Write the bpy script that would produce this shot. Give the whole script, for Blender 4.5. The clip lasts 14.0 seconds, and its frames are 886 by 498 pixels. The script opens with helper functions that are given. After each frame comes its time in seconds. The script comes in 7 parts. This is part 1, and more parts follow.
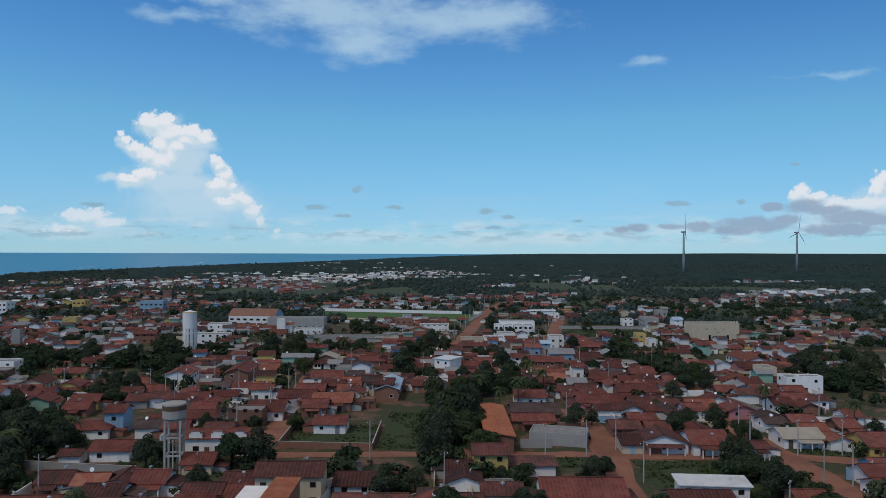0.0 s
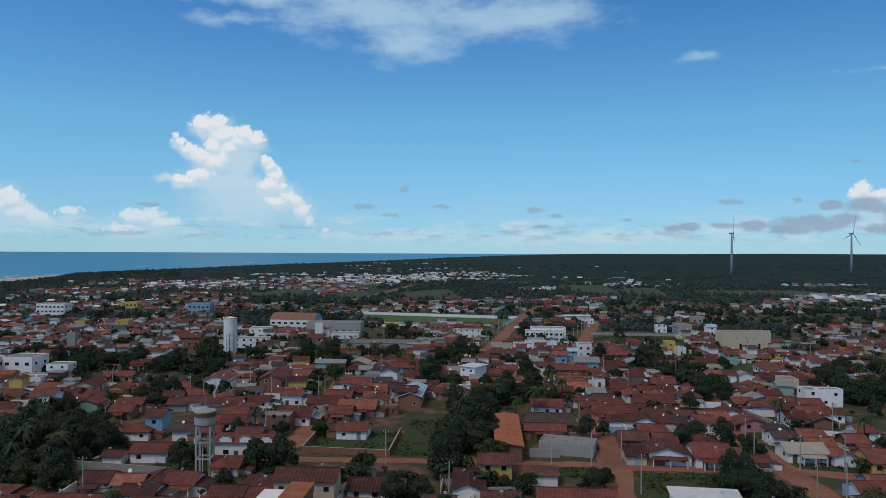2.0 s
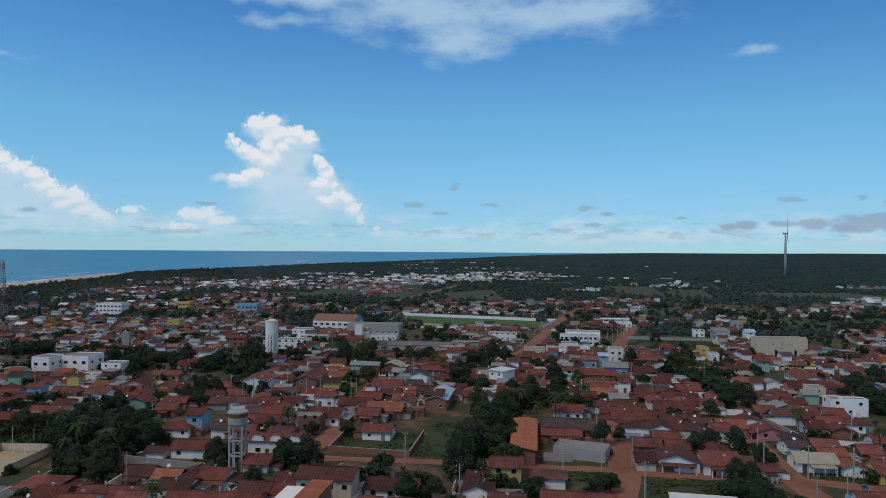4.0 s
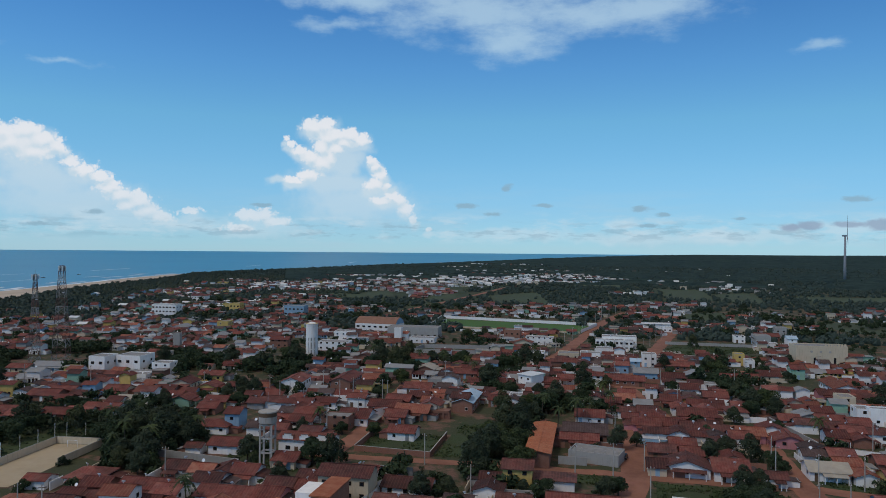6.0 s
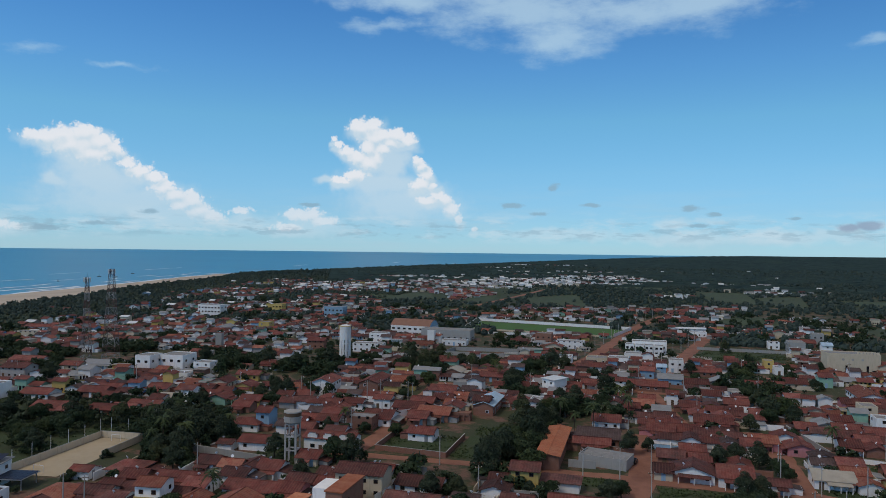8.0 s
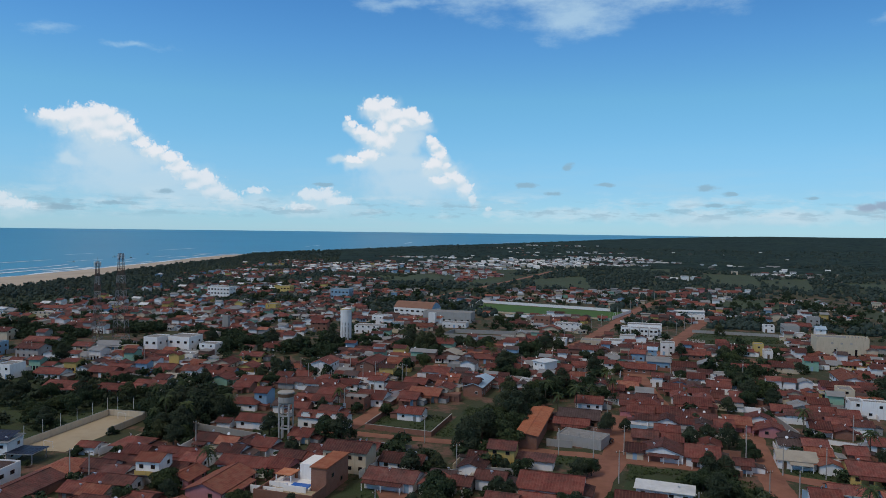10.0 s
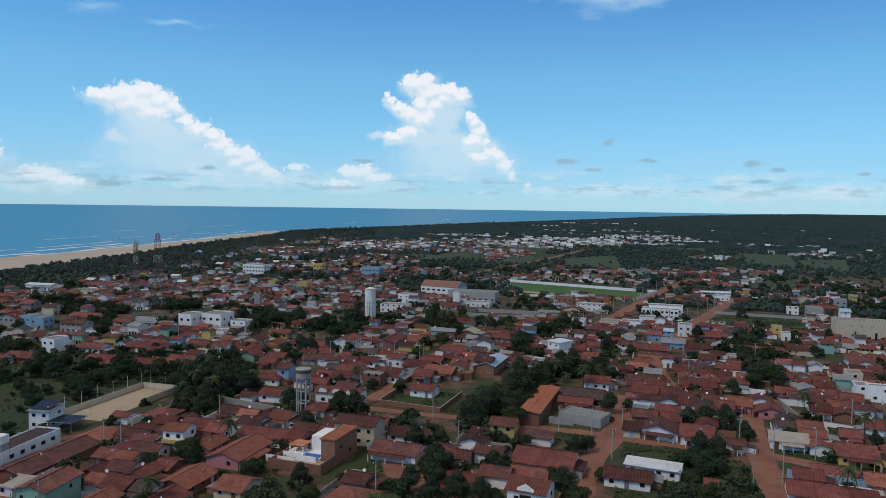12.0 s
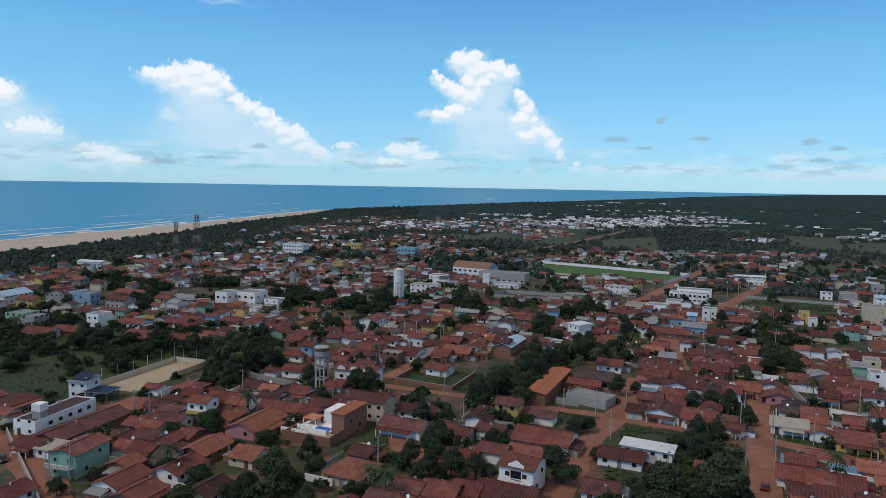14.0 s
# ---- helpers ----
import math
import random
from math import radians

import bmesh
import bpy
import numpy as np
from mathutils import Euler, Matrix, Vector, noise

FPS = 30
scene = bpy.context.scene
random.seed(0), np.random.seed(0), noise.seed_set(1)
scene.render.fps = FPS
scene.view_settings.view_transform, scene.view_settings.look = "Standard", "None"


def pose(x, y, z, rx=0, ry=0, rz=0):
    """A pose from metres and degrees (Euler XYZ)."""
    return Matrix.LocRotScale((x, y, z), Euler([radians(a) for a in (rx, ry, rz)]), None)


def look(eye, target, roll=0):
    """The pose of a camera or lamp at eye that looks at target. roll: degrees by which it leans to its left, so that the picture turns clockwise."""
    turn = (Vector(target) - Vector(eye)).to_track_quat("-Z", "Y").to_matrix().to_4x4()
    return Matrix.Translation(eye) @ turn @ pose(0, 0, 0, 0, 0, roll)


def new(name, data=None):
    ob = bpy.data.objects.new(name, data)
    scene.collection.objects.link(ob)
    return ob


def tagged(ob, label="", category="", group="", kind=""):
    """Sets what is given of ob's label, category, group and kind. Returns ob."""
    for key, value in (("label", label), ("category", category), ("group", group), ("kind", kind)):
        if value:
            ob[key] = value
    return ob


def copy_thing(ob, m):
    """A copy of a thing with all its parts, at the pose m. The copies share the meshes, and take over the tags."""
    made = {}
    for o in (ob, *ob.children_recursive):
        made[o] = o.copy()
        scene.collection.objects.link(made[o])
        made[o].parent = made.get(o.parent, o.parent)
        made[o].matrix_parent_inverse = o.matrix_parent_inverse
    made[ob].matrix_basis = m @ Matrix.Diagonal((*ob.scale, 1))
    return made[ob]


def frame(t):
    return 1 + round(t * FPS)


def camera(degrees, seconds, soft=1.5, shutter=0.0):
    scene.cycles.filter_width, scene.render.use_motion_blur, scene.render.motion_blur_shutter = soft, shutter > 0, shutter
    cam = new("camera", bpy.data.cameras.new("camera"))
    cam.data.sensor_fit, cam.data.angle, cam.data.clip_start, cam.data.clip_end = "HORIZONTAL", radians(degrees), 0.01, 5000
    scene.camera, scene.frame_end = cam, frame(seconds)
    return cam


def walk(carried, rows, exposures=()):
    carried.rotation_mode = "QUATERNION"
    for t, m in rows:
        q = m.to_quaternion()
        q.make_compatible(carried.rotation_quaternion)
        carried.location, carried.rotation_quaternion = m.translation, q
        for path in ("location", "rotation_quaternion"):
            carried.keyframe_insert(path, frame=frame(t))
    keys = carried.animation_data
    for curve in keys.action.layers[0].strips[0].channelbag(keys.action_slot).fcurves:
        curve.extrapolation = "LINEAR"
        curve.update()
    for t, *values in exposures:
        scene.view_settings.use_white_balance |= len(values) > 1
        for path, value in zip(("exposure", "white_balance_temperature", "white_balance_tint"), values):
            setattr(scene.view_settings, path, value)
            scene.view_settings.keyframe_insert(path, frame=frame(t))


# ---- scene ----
cam = camera(63.1, 14.0, 0.35)
PATH = [
    (0, (-7.532, 8.416, 46.637), (-7.543, 10.416, 46.648), 0.2),
    (0.5, (-5.553, 5.353, 48.243), (-5.595, 7.353, 48.253), 0.2),
    (1, (-3.421, 3.245, 49.395), (-3.497, 5.244, 49.403), 0.3),
    (1.5, (-1.24, 1.169, 50.392), (-1.349, 3.166, 50.401), 0.3),
    (2, (1.063, -0.992, 51.435), (0.922, 1.003, 51.443), 0.3),
    (2.5, (3.096, -3.026, 52.205), (2.924, -1.034, 52.213), 0.4),
    (3, (5.468, -5.284, 53.256), (5.261, -3.294, 53.261), 0.4),
    (5.5, (17.489, -14.992, 57.023), (17.104, -13.03, 57.027), 0.5),
    (6, (20.323, -16.818, 57.695), (19.903, -14.863, 57.699), 0.5),
    (6.5, (22.783, -19.1, 58.654), (22.332, -17.152, 58.657), 0.5),
    (7, (25.552, -20.774, 59.326), (25.068, -18.833, 59.329), 0.5),
    (7.5, (28.192, -22.933, 60.25), (27.676, -21.0, 60.253), 0.6),
    (8, (30.786, -24.283, 60.812), (30.243, -22.358, 60.814), 0.7),
    (10.5, (44.717, -33.159, 64.713), (44.12, -31.252, 64.642), 0.8),
    (11, (47.839, -34.637, 65.429), (47.212, -32.739, 65.343), 0.9),
    (11.5, (50.777, -36.309, 66.343), (50.124, -34.422, 66.239), 0.9),
    (12, (53.783, -38.1, 67.312), (53.104, -36.222, 67.191), 0.8),
    (12.5, (57.22, -39.557, 67.812), (56.512, -37.691, 67.677), 0.9),
    (13, (60.017, -40.453, 68.786), (59.283, -38.599, 68.633), 0.9),
    (13.5, (63.303, -41.433, 69.51), (62.539, -39.592, 69.343), 1.0),
    (14, (66.919, -41.358, 70.069), (66.123, -39.532, 69.887), 1.0),
]

walk(cam, [(t, look(eye, target, roll)) for t, eye, target, roll in PATH],
     [(0.0, 0.02, 6500, 10), (8.0, 0.03, 6500, 10), (11.0, 0.13, 6500, 10), (14.0, 0.27, 6500, 10)])
SKY_STRENGTH, SUN_POWER = 0.10, 1.1
TINTS = [(0.0, (0.39, 0.71, 1.15)), (3.0, (0.44, 0.74, 1.05)), (6.0, (0.53, 0.86, 1.04)), (10.0, (0.57, 0.98, 1.07)), (14.0, (0.50, 0.93, 1.15)), (20.0, (0.38, 0.82, 1.15))]
VEIL, WISP, SOFT, GREY, DECK = (4.0, 5.7, 6.8), (4.8, 6.6, 7.8), (5.7, 6.9, 7.7), (2.5, 4.0, 5.1), (2.75, 3.6, 4.9)
CLOUD_SHADE, CLOUD_LIT = (5.7, 6.8, 7.6), (7.7, 7.9, 8.3)
DECK_DARK, DECK_PALE = (2.9, 2.6, 2.3), (5.2, 4.75, 4.2)

# ---------------------------------------------------------------- sky, sun
SUN_EL, SUN_AZ = 52.0, 215.0          # degrees; azimuth clockwise from +y

world = bpy.data.worlds.new("sky")
scene.world = world
world.use_nodes = True
wt = world.node_tree
wt.nodes.clear()


def wn(kind, **inputs):
    n = wt.nodes.new(kind)
    for k, v in inputs.items():
        n.inputs[int(k[1:])].default_value = v
    return n


def wmath(op, a, b=None, c=None, clamp=False):
    n = wt.nodes.new("ShaderNodeMath")
    n.operation = op
    n.use_clamp = clamp
    for i, v in enumerate((a, b, c)):
        if v is None:
            continue
        if isinstance(v, (int, float)):
            n.inputs[i].default_value = v
        else:
            wt.links.new(v, n.inputs[i])
    return n.outputs[0]


def wstep(v, lo, hi):
    n = wt.nodes.new("ShaderNodeMapRange")
    n.interpolation_type = "SMOOTHSTEP"
    n.inputs[1].default_value, n.inputs[2].default_value = lo, hi
    wt.links.new(v, n.inputs[0])
    return n.outputs[0]


def wmix(f, a, b):
    n = wt.nodes.new("ShaderNodeMix")
    n.data_type = "RGBA"
    for i, v in ((0, f), (6, a), (7, b)):
        if isinstance(v, (int, float)):
            n.inputs[i].default_value = v
        elif isinstance(v, tuple):
            n.inputs[i].default_value = (*v, 1)
        else:
            wt.links.new(v, n.inputs[i])
    return n.outputs[2]


# clouds as clusters of soft puffs: azimuth, elevation and half sizes in degrees
TOWER_CLOUD = [(-22.41, 9.56, 1.06, 0.7), (-21.45, 9.73, 0.87, 0.64), (-20.48, 8.98, 0.98, 0.61), (-19.49, 8.94, 0.9, 0.61), (-18.59, 8.68, 0.84, 0.58), (-21.25, 8.83, 1.17, 0.81), (-19.88, 8.34, 0.99, 0.41),
               (-24.38, 8.53, 0.33, 0.28), (-24.01, 8.16, 0.47, 0.36), (-23.35, 7.6, 0.66, 0.5), (-22.59, 7.14, 0.86, 0.71), (-21.82, 6.77, 0.87, 0.81), (-22.77, 5.71, 1.15, 0.61), (-21.7, 8.0, 0.9, 0.7), (-20.7, 7.9, 0.9, 0.6), (-21.2, 7.2, 0.8, 0.7)]
TOWER_FLANK = [(-23.9, 5.35, 0.84, 0.4), (-17.98, 7.05, 0.4, 0.37), (-17.58, 6.54, 0.51, 0.46), (-17.17, 5.82, 0.61, 0.53), (-17.67, 5.07, 1.02, 0.53), (-16.65, 5.1, 0.45, 0.25),
               (-16.24, 4.27, 0.82, 0.38), (-15.62, 3.96, 0.72, 0.47), (-17.26, 3.82, 0.82, 0.38), (-15.1, 3.23, 0.73, 0.53), (-14.47, 2.49, 0.38, 0.43), (-13.31, 1.64, 0.32, 0.22)]
TOWER_BODY = [(-20.07, 6.85, 1.79, 1.85), (-20.85, 5.17, 3.78, 1.23), (-18.87, 3.57, 4.7, 1.67), (-25.01, 5.3, 1.11, 0.36)]
RAMP_CLOUD = [(-43.62, 7.88, 1.24, 0.55), (-42.31, 7.99, 1.12, 0.62), (-44.54, 7.59, 1.49, 0.5), (-41.44, 7.53, 1.24, 0.62), (-40.37, 7.07, 0.75, 0.5), (-42.87, 7.2, 1.99, 0.75), (-39.46, 6.04, 0.62, 0.37), (-38.65, 5.54, 0.99, 0.5), (-37.52, 5.11, 0.87, 0.45), (-36.69, 4.63, 0.62, 0.25), (-35.09, 3.45, 0.99, 0.62), (-35.83, 3.08, 0.75, 0.5), (-34.34, 2.67, 0.99, 0.55), (-37.0, 4.35, 1.0, 0.55), (-36.2, 3.8, 1.0, 0.55), (-33.5, 2.3, 0.9, 0.45), (-41.6, 6.6, 1.6, 0.7)]
RAMP_BODY = [(-42.1, 6.2, 2.36, 1.62), (-41.32, 4.74, 3.73, 1.62), (-39.93, 3.27, 5.47, 1.74), (-36.25, 2.05, 3.48, 1.12), (-37.51, 3.59, 2.36, 1.12), (-44.24, 4.58, 1.12, 0.55)]
LOW_CLOUDS = [(-31.42, 2.82, 0.85, 0.32), (-26.8, 2.61, 1.69, 0.55), (-25.15, 2.16, 1.29, 0.4), (-27.84, 1.64, 1.54, 0.4), (-54.72, 5.68, 0.95, 0.95), (-52.98, 3.35, 1.82, 0.68), (-49.18, 1.84, 1.59, 0.64), (-47.91, 1.4, 1.82, 0.45)]
LOW_BODY = [(-26.91, 1.54, 3.73, 0.7), (-31.48, 1.93, 2.36, 0.62), (-54.33, 2.71, 3.18, 2.73), (-49.91, 1.34, 3.64, 0.91), (-6.21, 1.31, 5.69, 0.5), (3.38, 1.03, 5.91, 0.5), (1.79, 2.1, 1.3, 0.5), (10.23, 1.16, 5.0, 0.45)]
EAST_CLOUDS = [(26.14, 4.46, 0.64, 0.55), (25.71, 4.16, 0.57, 0.4), (27.4, 4.1, 0.42, 0.31), (26.84, 3.89, 0.7, 0.39), (28.09, 3.54, 0.95, 0.47), (29.45, 3.42, 1.19, 0.46), (30.77, 3.45, 1.03, 0.61), (30.9, 4.81, 0.52, 0.6), (30.64, 4.44, 0.52, 0.45), (31.16, 5.25, 0.51, 0.45)]
EAST_BODY = [(28.97, 2.56, 4.5, 0.9), (30.97, 3.47, 2.0, 1.2)]
GREY_DECK = [(26.42, 3.4, 1.2, 0.45), (27.82, 3.08, 1.09, 0.34), (29.18, 2.5, 1.59, 0.46), (30.51, 2.32, 1.16, 0.46), (28.78, 1.74, 2.64, 0.39), (22.77, 2.21, 2.07, 0.46), (23.82, 1.95, 1.61, 0.4),
             (21.71, 1.81, 1.66, 0.36), (19.23, 2.0, 0.94, 0.37), (17.15, 2.02, 1.12, 0.24), (14.87, 1.98, 0.82, 0.31), (13.45, 1.83, 0.75, 0.26), (24.26, 3.4, 0.58, 0.29), (25.28, 2.5, 0.86, 0.32)]
GREY_SCRAPS = [(-10.37, 3.56, 1.09, 0.27), (-8.23, 2.9, 0.73, 0.23), (-7.01, 4.99, 0.55, 0.36), (-4.29, 3.62, 0.82, 0.18), (-26.23, 3.37, 1.14, 0.18), (-37.97, 2.58, 0.82, 0.23), (3.19, 3.29, 1.0, 0.27), (4.88, 2.89, 0.68, 0.18), (3.69, 2.01, 1.14, 0.23), (-44.68, 1.26, 1.14, 0.23), (-41.54, 1.62, 1.14, 0.18), (17.72, 3.81, 1.2, 0.27), (22.01, 3.86, 0.45, 0.25), (10.31, 2.56, 0.55, 0.15), (25.85, 6.4, 0.43, 0.13)]
HIGH_WISPS = [(-9.34, 18.53, 8.37, 2.18), (-3.58, 18.18, 9.42, 1.91), (-6.65, 16.24, 4.19, 1.63), (-19.19, 18.91, 6.28, 0.88), (4.06, 17.9, 4.7, 1.63)]
THIN_WISPS = [(15.12, 14.37, 2.05, 0.64), (-20.5, 17.12, 5.0, 0.73), (-45.31, 13.39, 2.27, 0.73), (-40.03, 12.83, 3.18, 0.36), (28.28, 12.36, 4.09, 0.41)]


sky = wt.nodes.new("ShaderNodeTexSky")
sky.sky_type = "NISHITA"
sky.sun_disc = False
sky.sun_elevation, sky.sun_rotation = radians(SUN_EL), radians(SUN_AZ)
sky.air_density, sky.dust_density, sky.ozone_density = 1.0, 0.0, 4.0
coord = wt.nodes.new("ShaderNodeTexCoord")
sep = wt.nodes.new("ShaderNodeSeparateXYZ")
wt.links.new(coord.outputs["Generated"], sep.inputs[0])
az0 = wmath("MULTIPLY", wmath("ARCTAN2", sep.outputs[0], sep.outputs[1]), 180 / math.pi)
el0 = wmath("MULTIPLY", wmath("ARCSINE", sep.outputs[2]), 180 / math.pi)


def wnoise(scale, detail, rough=0.55, stretch=(1, 1, 1), shift=0.0):
    m = wt.nodes.new("ShaderNodeMapping")
    m.inputs["Scale"].default_value = stretch
    m.inputs["Location"].default_value = (shift, shift * 0.7, shift * 0.3)
    wt.links.new(coord.outputs["Generated"], m.inputs[0])
    n = wt.nodes.new("ShaderNodeTexNoise")
    n.inputs["Scale"].default_value, n.inputs["Detail"].default_value, n.inputs["Roughness"].default_value = scale, detail, rough
    wt.links.new(m.outputs[0], n.inputs["Vector"])
    return n.outputs[0]


billow = wnoise(46, 7, 0.6)
puffy = wmath("ADD", wmath("ABSOLUTE", wmath("SUBTRACT", wnoise(62, 4, 0.5, shift=6.1), 0.5)), wmath("MULTIPLY", wmath("ABSOLUTE", wmath("SUBTRACT", wnoise(150, 4, 0.5, shift=9.4), 0.5)), 0.6))
bend_a = wmath("MULTIPLY", wmath("SUBTRACT", wnoise(30, 3, 0.5, shift=3.1), 0.5), 2.2)
bend_e = wmath("MULTIPLY", wmath("SUBTRACT", wnoise(34, 3, 0.5, shift=7.7), 0.5), 1.3)
az, el = wmath("ADD", az0, bend_a), wmath("ADD", el0, bend_e)


def puffs(rows, a, e):
    """The nearness to the middle of the nearest puff: 1 inside, 0 at its rim, below outside; a node group of its own."""
    t = bpy.data.node_groups.new("puffs", "ShaderNodeTree")
    t.interface.new_socket("Place", in_out="INPUT", socket_type="NodeSocketVector")
    t.interface.new_socket("Depth", in_out="OUTPUT", socket_type="NodeSocketFloat")
    gi, go = t.nodes.new("NodeGroupInput"), t.nodes.new("NodeGroupOutput")
    best = None
    for pa, pe, ra, re in rows:
        m = t.nodes.new("ShaderNodeVectorMath")
        m.operation = "MULTIPLY_ADD"
        m.inputs[1].default_value, m.inputs[2].default_value = (1 / ra, 1 / re, 0), (-pa / ra, -pe / re, 0)
        t.links.new(gi.outputs[0], m.inputs[0])
        n = t.nodes.new("ShaderNodeVectorMath")
        n.operation = "LENGTH"
        t.links.new(m.outputs[0], n.inputs[0])
        d = n.outputs["Value"]
        if best is not None:
            k = t.nodes.new("ShaderNodeMath")
            k.operation = "SMOOTH_MIN"
            k.inputs[2].default_value = 0.35
            t.links.new(best, k.inputs[0]), t.links.new(d, k.inputs[1])
            d = k.outputs[0]
        best = d
    k = t.nodes.new("ShaderNodeMath")
    k.operation = "SUBTRACT"
    k.inputs[0].default_value = 1.0
    t.links.new(best, k.inputs[1]), t.links.new(k.outputs[0], go.inputs[0])
    box = wt.nodes.new("ShaderNodeGroup")
    box.node_tree = t
    place = wt.nodes.new("ShaderNodeCombineXYZ")
    wt.links.new(a, place.inputs[0]), wt.links.new(e, place.inputs[1]), wt.links.new(place.outputs[0], box.inputs[0])
    return box.outputs[0]


tint = wt.nodes.new("ShaderNodeMix")
tint.data_type, tint.blend_type = "RGBA", "MULTIPLY"
tint.inputs[0].default_value = 1.0
wt.links.new(sky.outputs[0], tint.inputs[6])
shade = TINTS[0][1]
for (lo_, _), (hi_, c_) in zip(TINTS, TINTS[1:]):
    mr = wt.nodes.new("ShaderNodeMapRange")
    mr.inputs[1].default_value, mr.inputs[2].default_value = lo_, hi_
    wt.links.new(el0, mr.inputs[0])
    shade = wmix(mr.outputs[0], shade, c_)
side = wt.nodes.new("ShaderNodeMapRange")
side.inputs[1].default_value, side.inputs[2].default_value, side.inputs[3].default_value, side.inputs[4].default_value = -40.0, 35.0, 1.13, 0.90
wt.links.new(az0, side.inputs[0])
broad = wt.nodes.new("ShaderNodeVectorMath")
broad.operation = "SCALE"
wt.links.new(shade, broad.inputs[0]), wt.links.new(side.outputs[0], broad.inputs[3])
wt.links.new(broad.outputs[0], tint.inputs[7])
col = tint.outputs[2]
# thin high streaks and the pale veil low over the horizon
streak = wnoise(7, 6, 0.6, stretch=(1, 1, 7), shift=1.3)
veil = wmath("MULTIPLY", wstep(el0, 7.0, 0.5), wmath("MULTIPLY_ADD", wstep(streak, 0.40, 0.68), 0.30, 0.14))
veil = wmath("MULTIPLY", veil, wstep(el0, -1.0, 0.0))
col = wmix(veil, col, VEIL)
wisp = wmath("ADD", puffs(HIGH_WISPS, az, el), wmath("MULTIPLY", wmath("SUBTRACT", wnoise(13, 8, 0.65, stretch=(1, 1, 2.6)), 0.5), 2.2))
col = wmix(wmath("MULTIPLY", wstep(wisp, -0.35, 1.0), 0.66), col, WISP)
thin = wmath("ADD", puffs(THIN_WISPS, az, el), wmath("MULTIPLY", wmath("SUBTRACT", wnoise(20, 7, 0.65, stretch=(1, 1, 3), shift=5), 0.5), 2.0))
col = wmix(wmath("MULTIPLY", wstep(thin, 0.0, 1.1), 0.45), col, WISP)
for rows, mass, size in ((RAMP_CLOUD, RAMP_BODY, 1.32), (TOWER_CLOUD, TOWER_BODY, 1.16), (TOWER_FLANK, [], 1.22), (LOW_CLOUDS, LOW_BODY, 1.18), (EAST_CLOUDS, EAST_BODY, 1.32)):
    soft = wmath("ADD", puffs(mass + [(a_ + 0.1, e_ - 0.4, ra * 1.25, re * 1.35) for a_, e_, ra, re in rows], az, el), wmath("MULTIPLY", wmath("SUBTRACT", billow, 0.5), 0.8))
    col = wmix(wmath("MULTIPLY", wstep(soft, -0.3, 0.65), wmath("MULTIPLY_ADD", wstep(el0, 0.8, 6.0), 0.34, 0.40)), col, SOFT)
    body = puffs([(a_, e_, ra * size, re * size) for a_, e_, ra, re in rows], wmath("MULTIPLY_ADD", bend_a, 0.3, az0), wmath("MULTIPLY_ADD", bend_e, 0.3, el0))
    d = wmath("ADD", body, wmath("MULTIPLY_ADD", puffy, 2.4, -0.42))
    up = puffs([(a_ + 0.1, e_ - 0.55, ra * size, re * size) for a_, e_, ra, re in rows], az, el)
    lit = wmath("ADD", wmath("SUBTRACT", body, up), wmath("MULTIPLY", wmath("SUBTRACT", wnoise(85, 6, 0.6, shift=2.2), 0.5), 0.9))
    fade = wmath("MULTIPLY_ADD", wstep(el0, 1.8, 5.5), 0.36, 0.56)
    melt = wmath("MULTIPLY_ADD", wstep(lit, -0.9, 0.1), 0.62, 0.38)
    col = wmix(wmath("MULTIPLY", wmath("MULTIPLY", wstep(d, -0.1, 0.34), melt), fade), col, wmix(wstep(lit, -0.7, 0.5), CLOUD_SHADE, CLOUD_LIT))
# the broken rows of small cumulus low over the horizon
rows_ = wmath("MULTIPLY", wstep(wnoise(17, 7, 0.62, stretch=(1, 1, 3.6), shift=12.3), 0.47, 0.66), wmath("MULTIPLY", wstep(el0, 0.3, 1.2), wstep(el0, 3.4, 1.9)))
col = wmix(wmath("MULTIPLY", rows_, 0.5), col, SOFT)
bases = wmath("MULTIPLY", wstep(wnoise(23, 7, 0.62, stretch=(1, 1, 4.5), shift=15.8), 0.50, 0.64), wmath("MULTIPLY", wstep(el0, 0.5, 1.3), wstep(el0, 2.6, 1.7)))
col = wmix(wmath("MULTIPLY", bases, 0.5), col, GREY)
dark = wmath("ADD", puffs(GREY_DECK, wmath("MULTIPLY_ADD", bend_a, 0.4, az0), wmath("MULTIPLY_ADD", bend_e, 0.3, el0)), wmath("MULTIPLY", wmath("SUBTRACT", wnoise(48, 6, 0.6, stretch=(1, 1, 1.6), shift=2.9), 0.5), 1.7))
col = wmix(wmath("MULTIPLY", wstep(dark, -0.4, 0.35), 0.8), col, DECK)
grey = wmath("ADD", puffs(GREY_SCRAPS, wmath("MULTIPLY_ADD", bend_a, 0.5, az0), wmath("MULTIPLY_ADD", bend_e, 0.25, el0)),
             wmath("MULTIPLY", wmath("SUBTRACT", wnoise(60, 5, 0.6, stretch=(1, 1, 2)), 0.5), 1.8))
col = wmix(wmath("MULTIPLY", wstep(grey, -0.1, 0.6), 0.75), col, GREY)
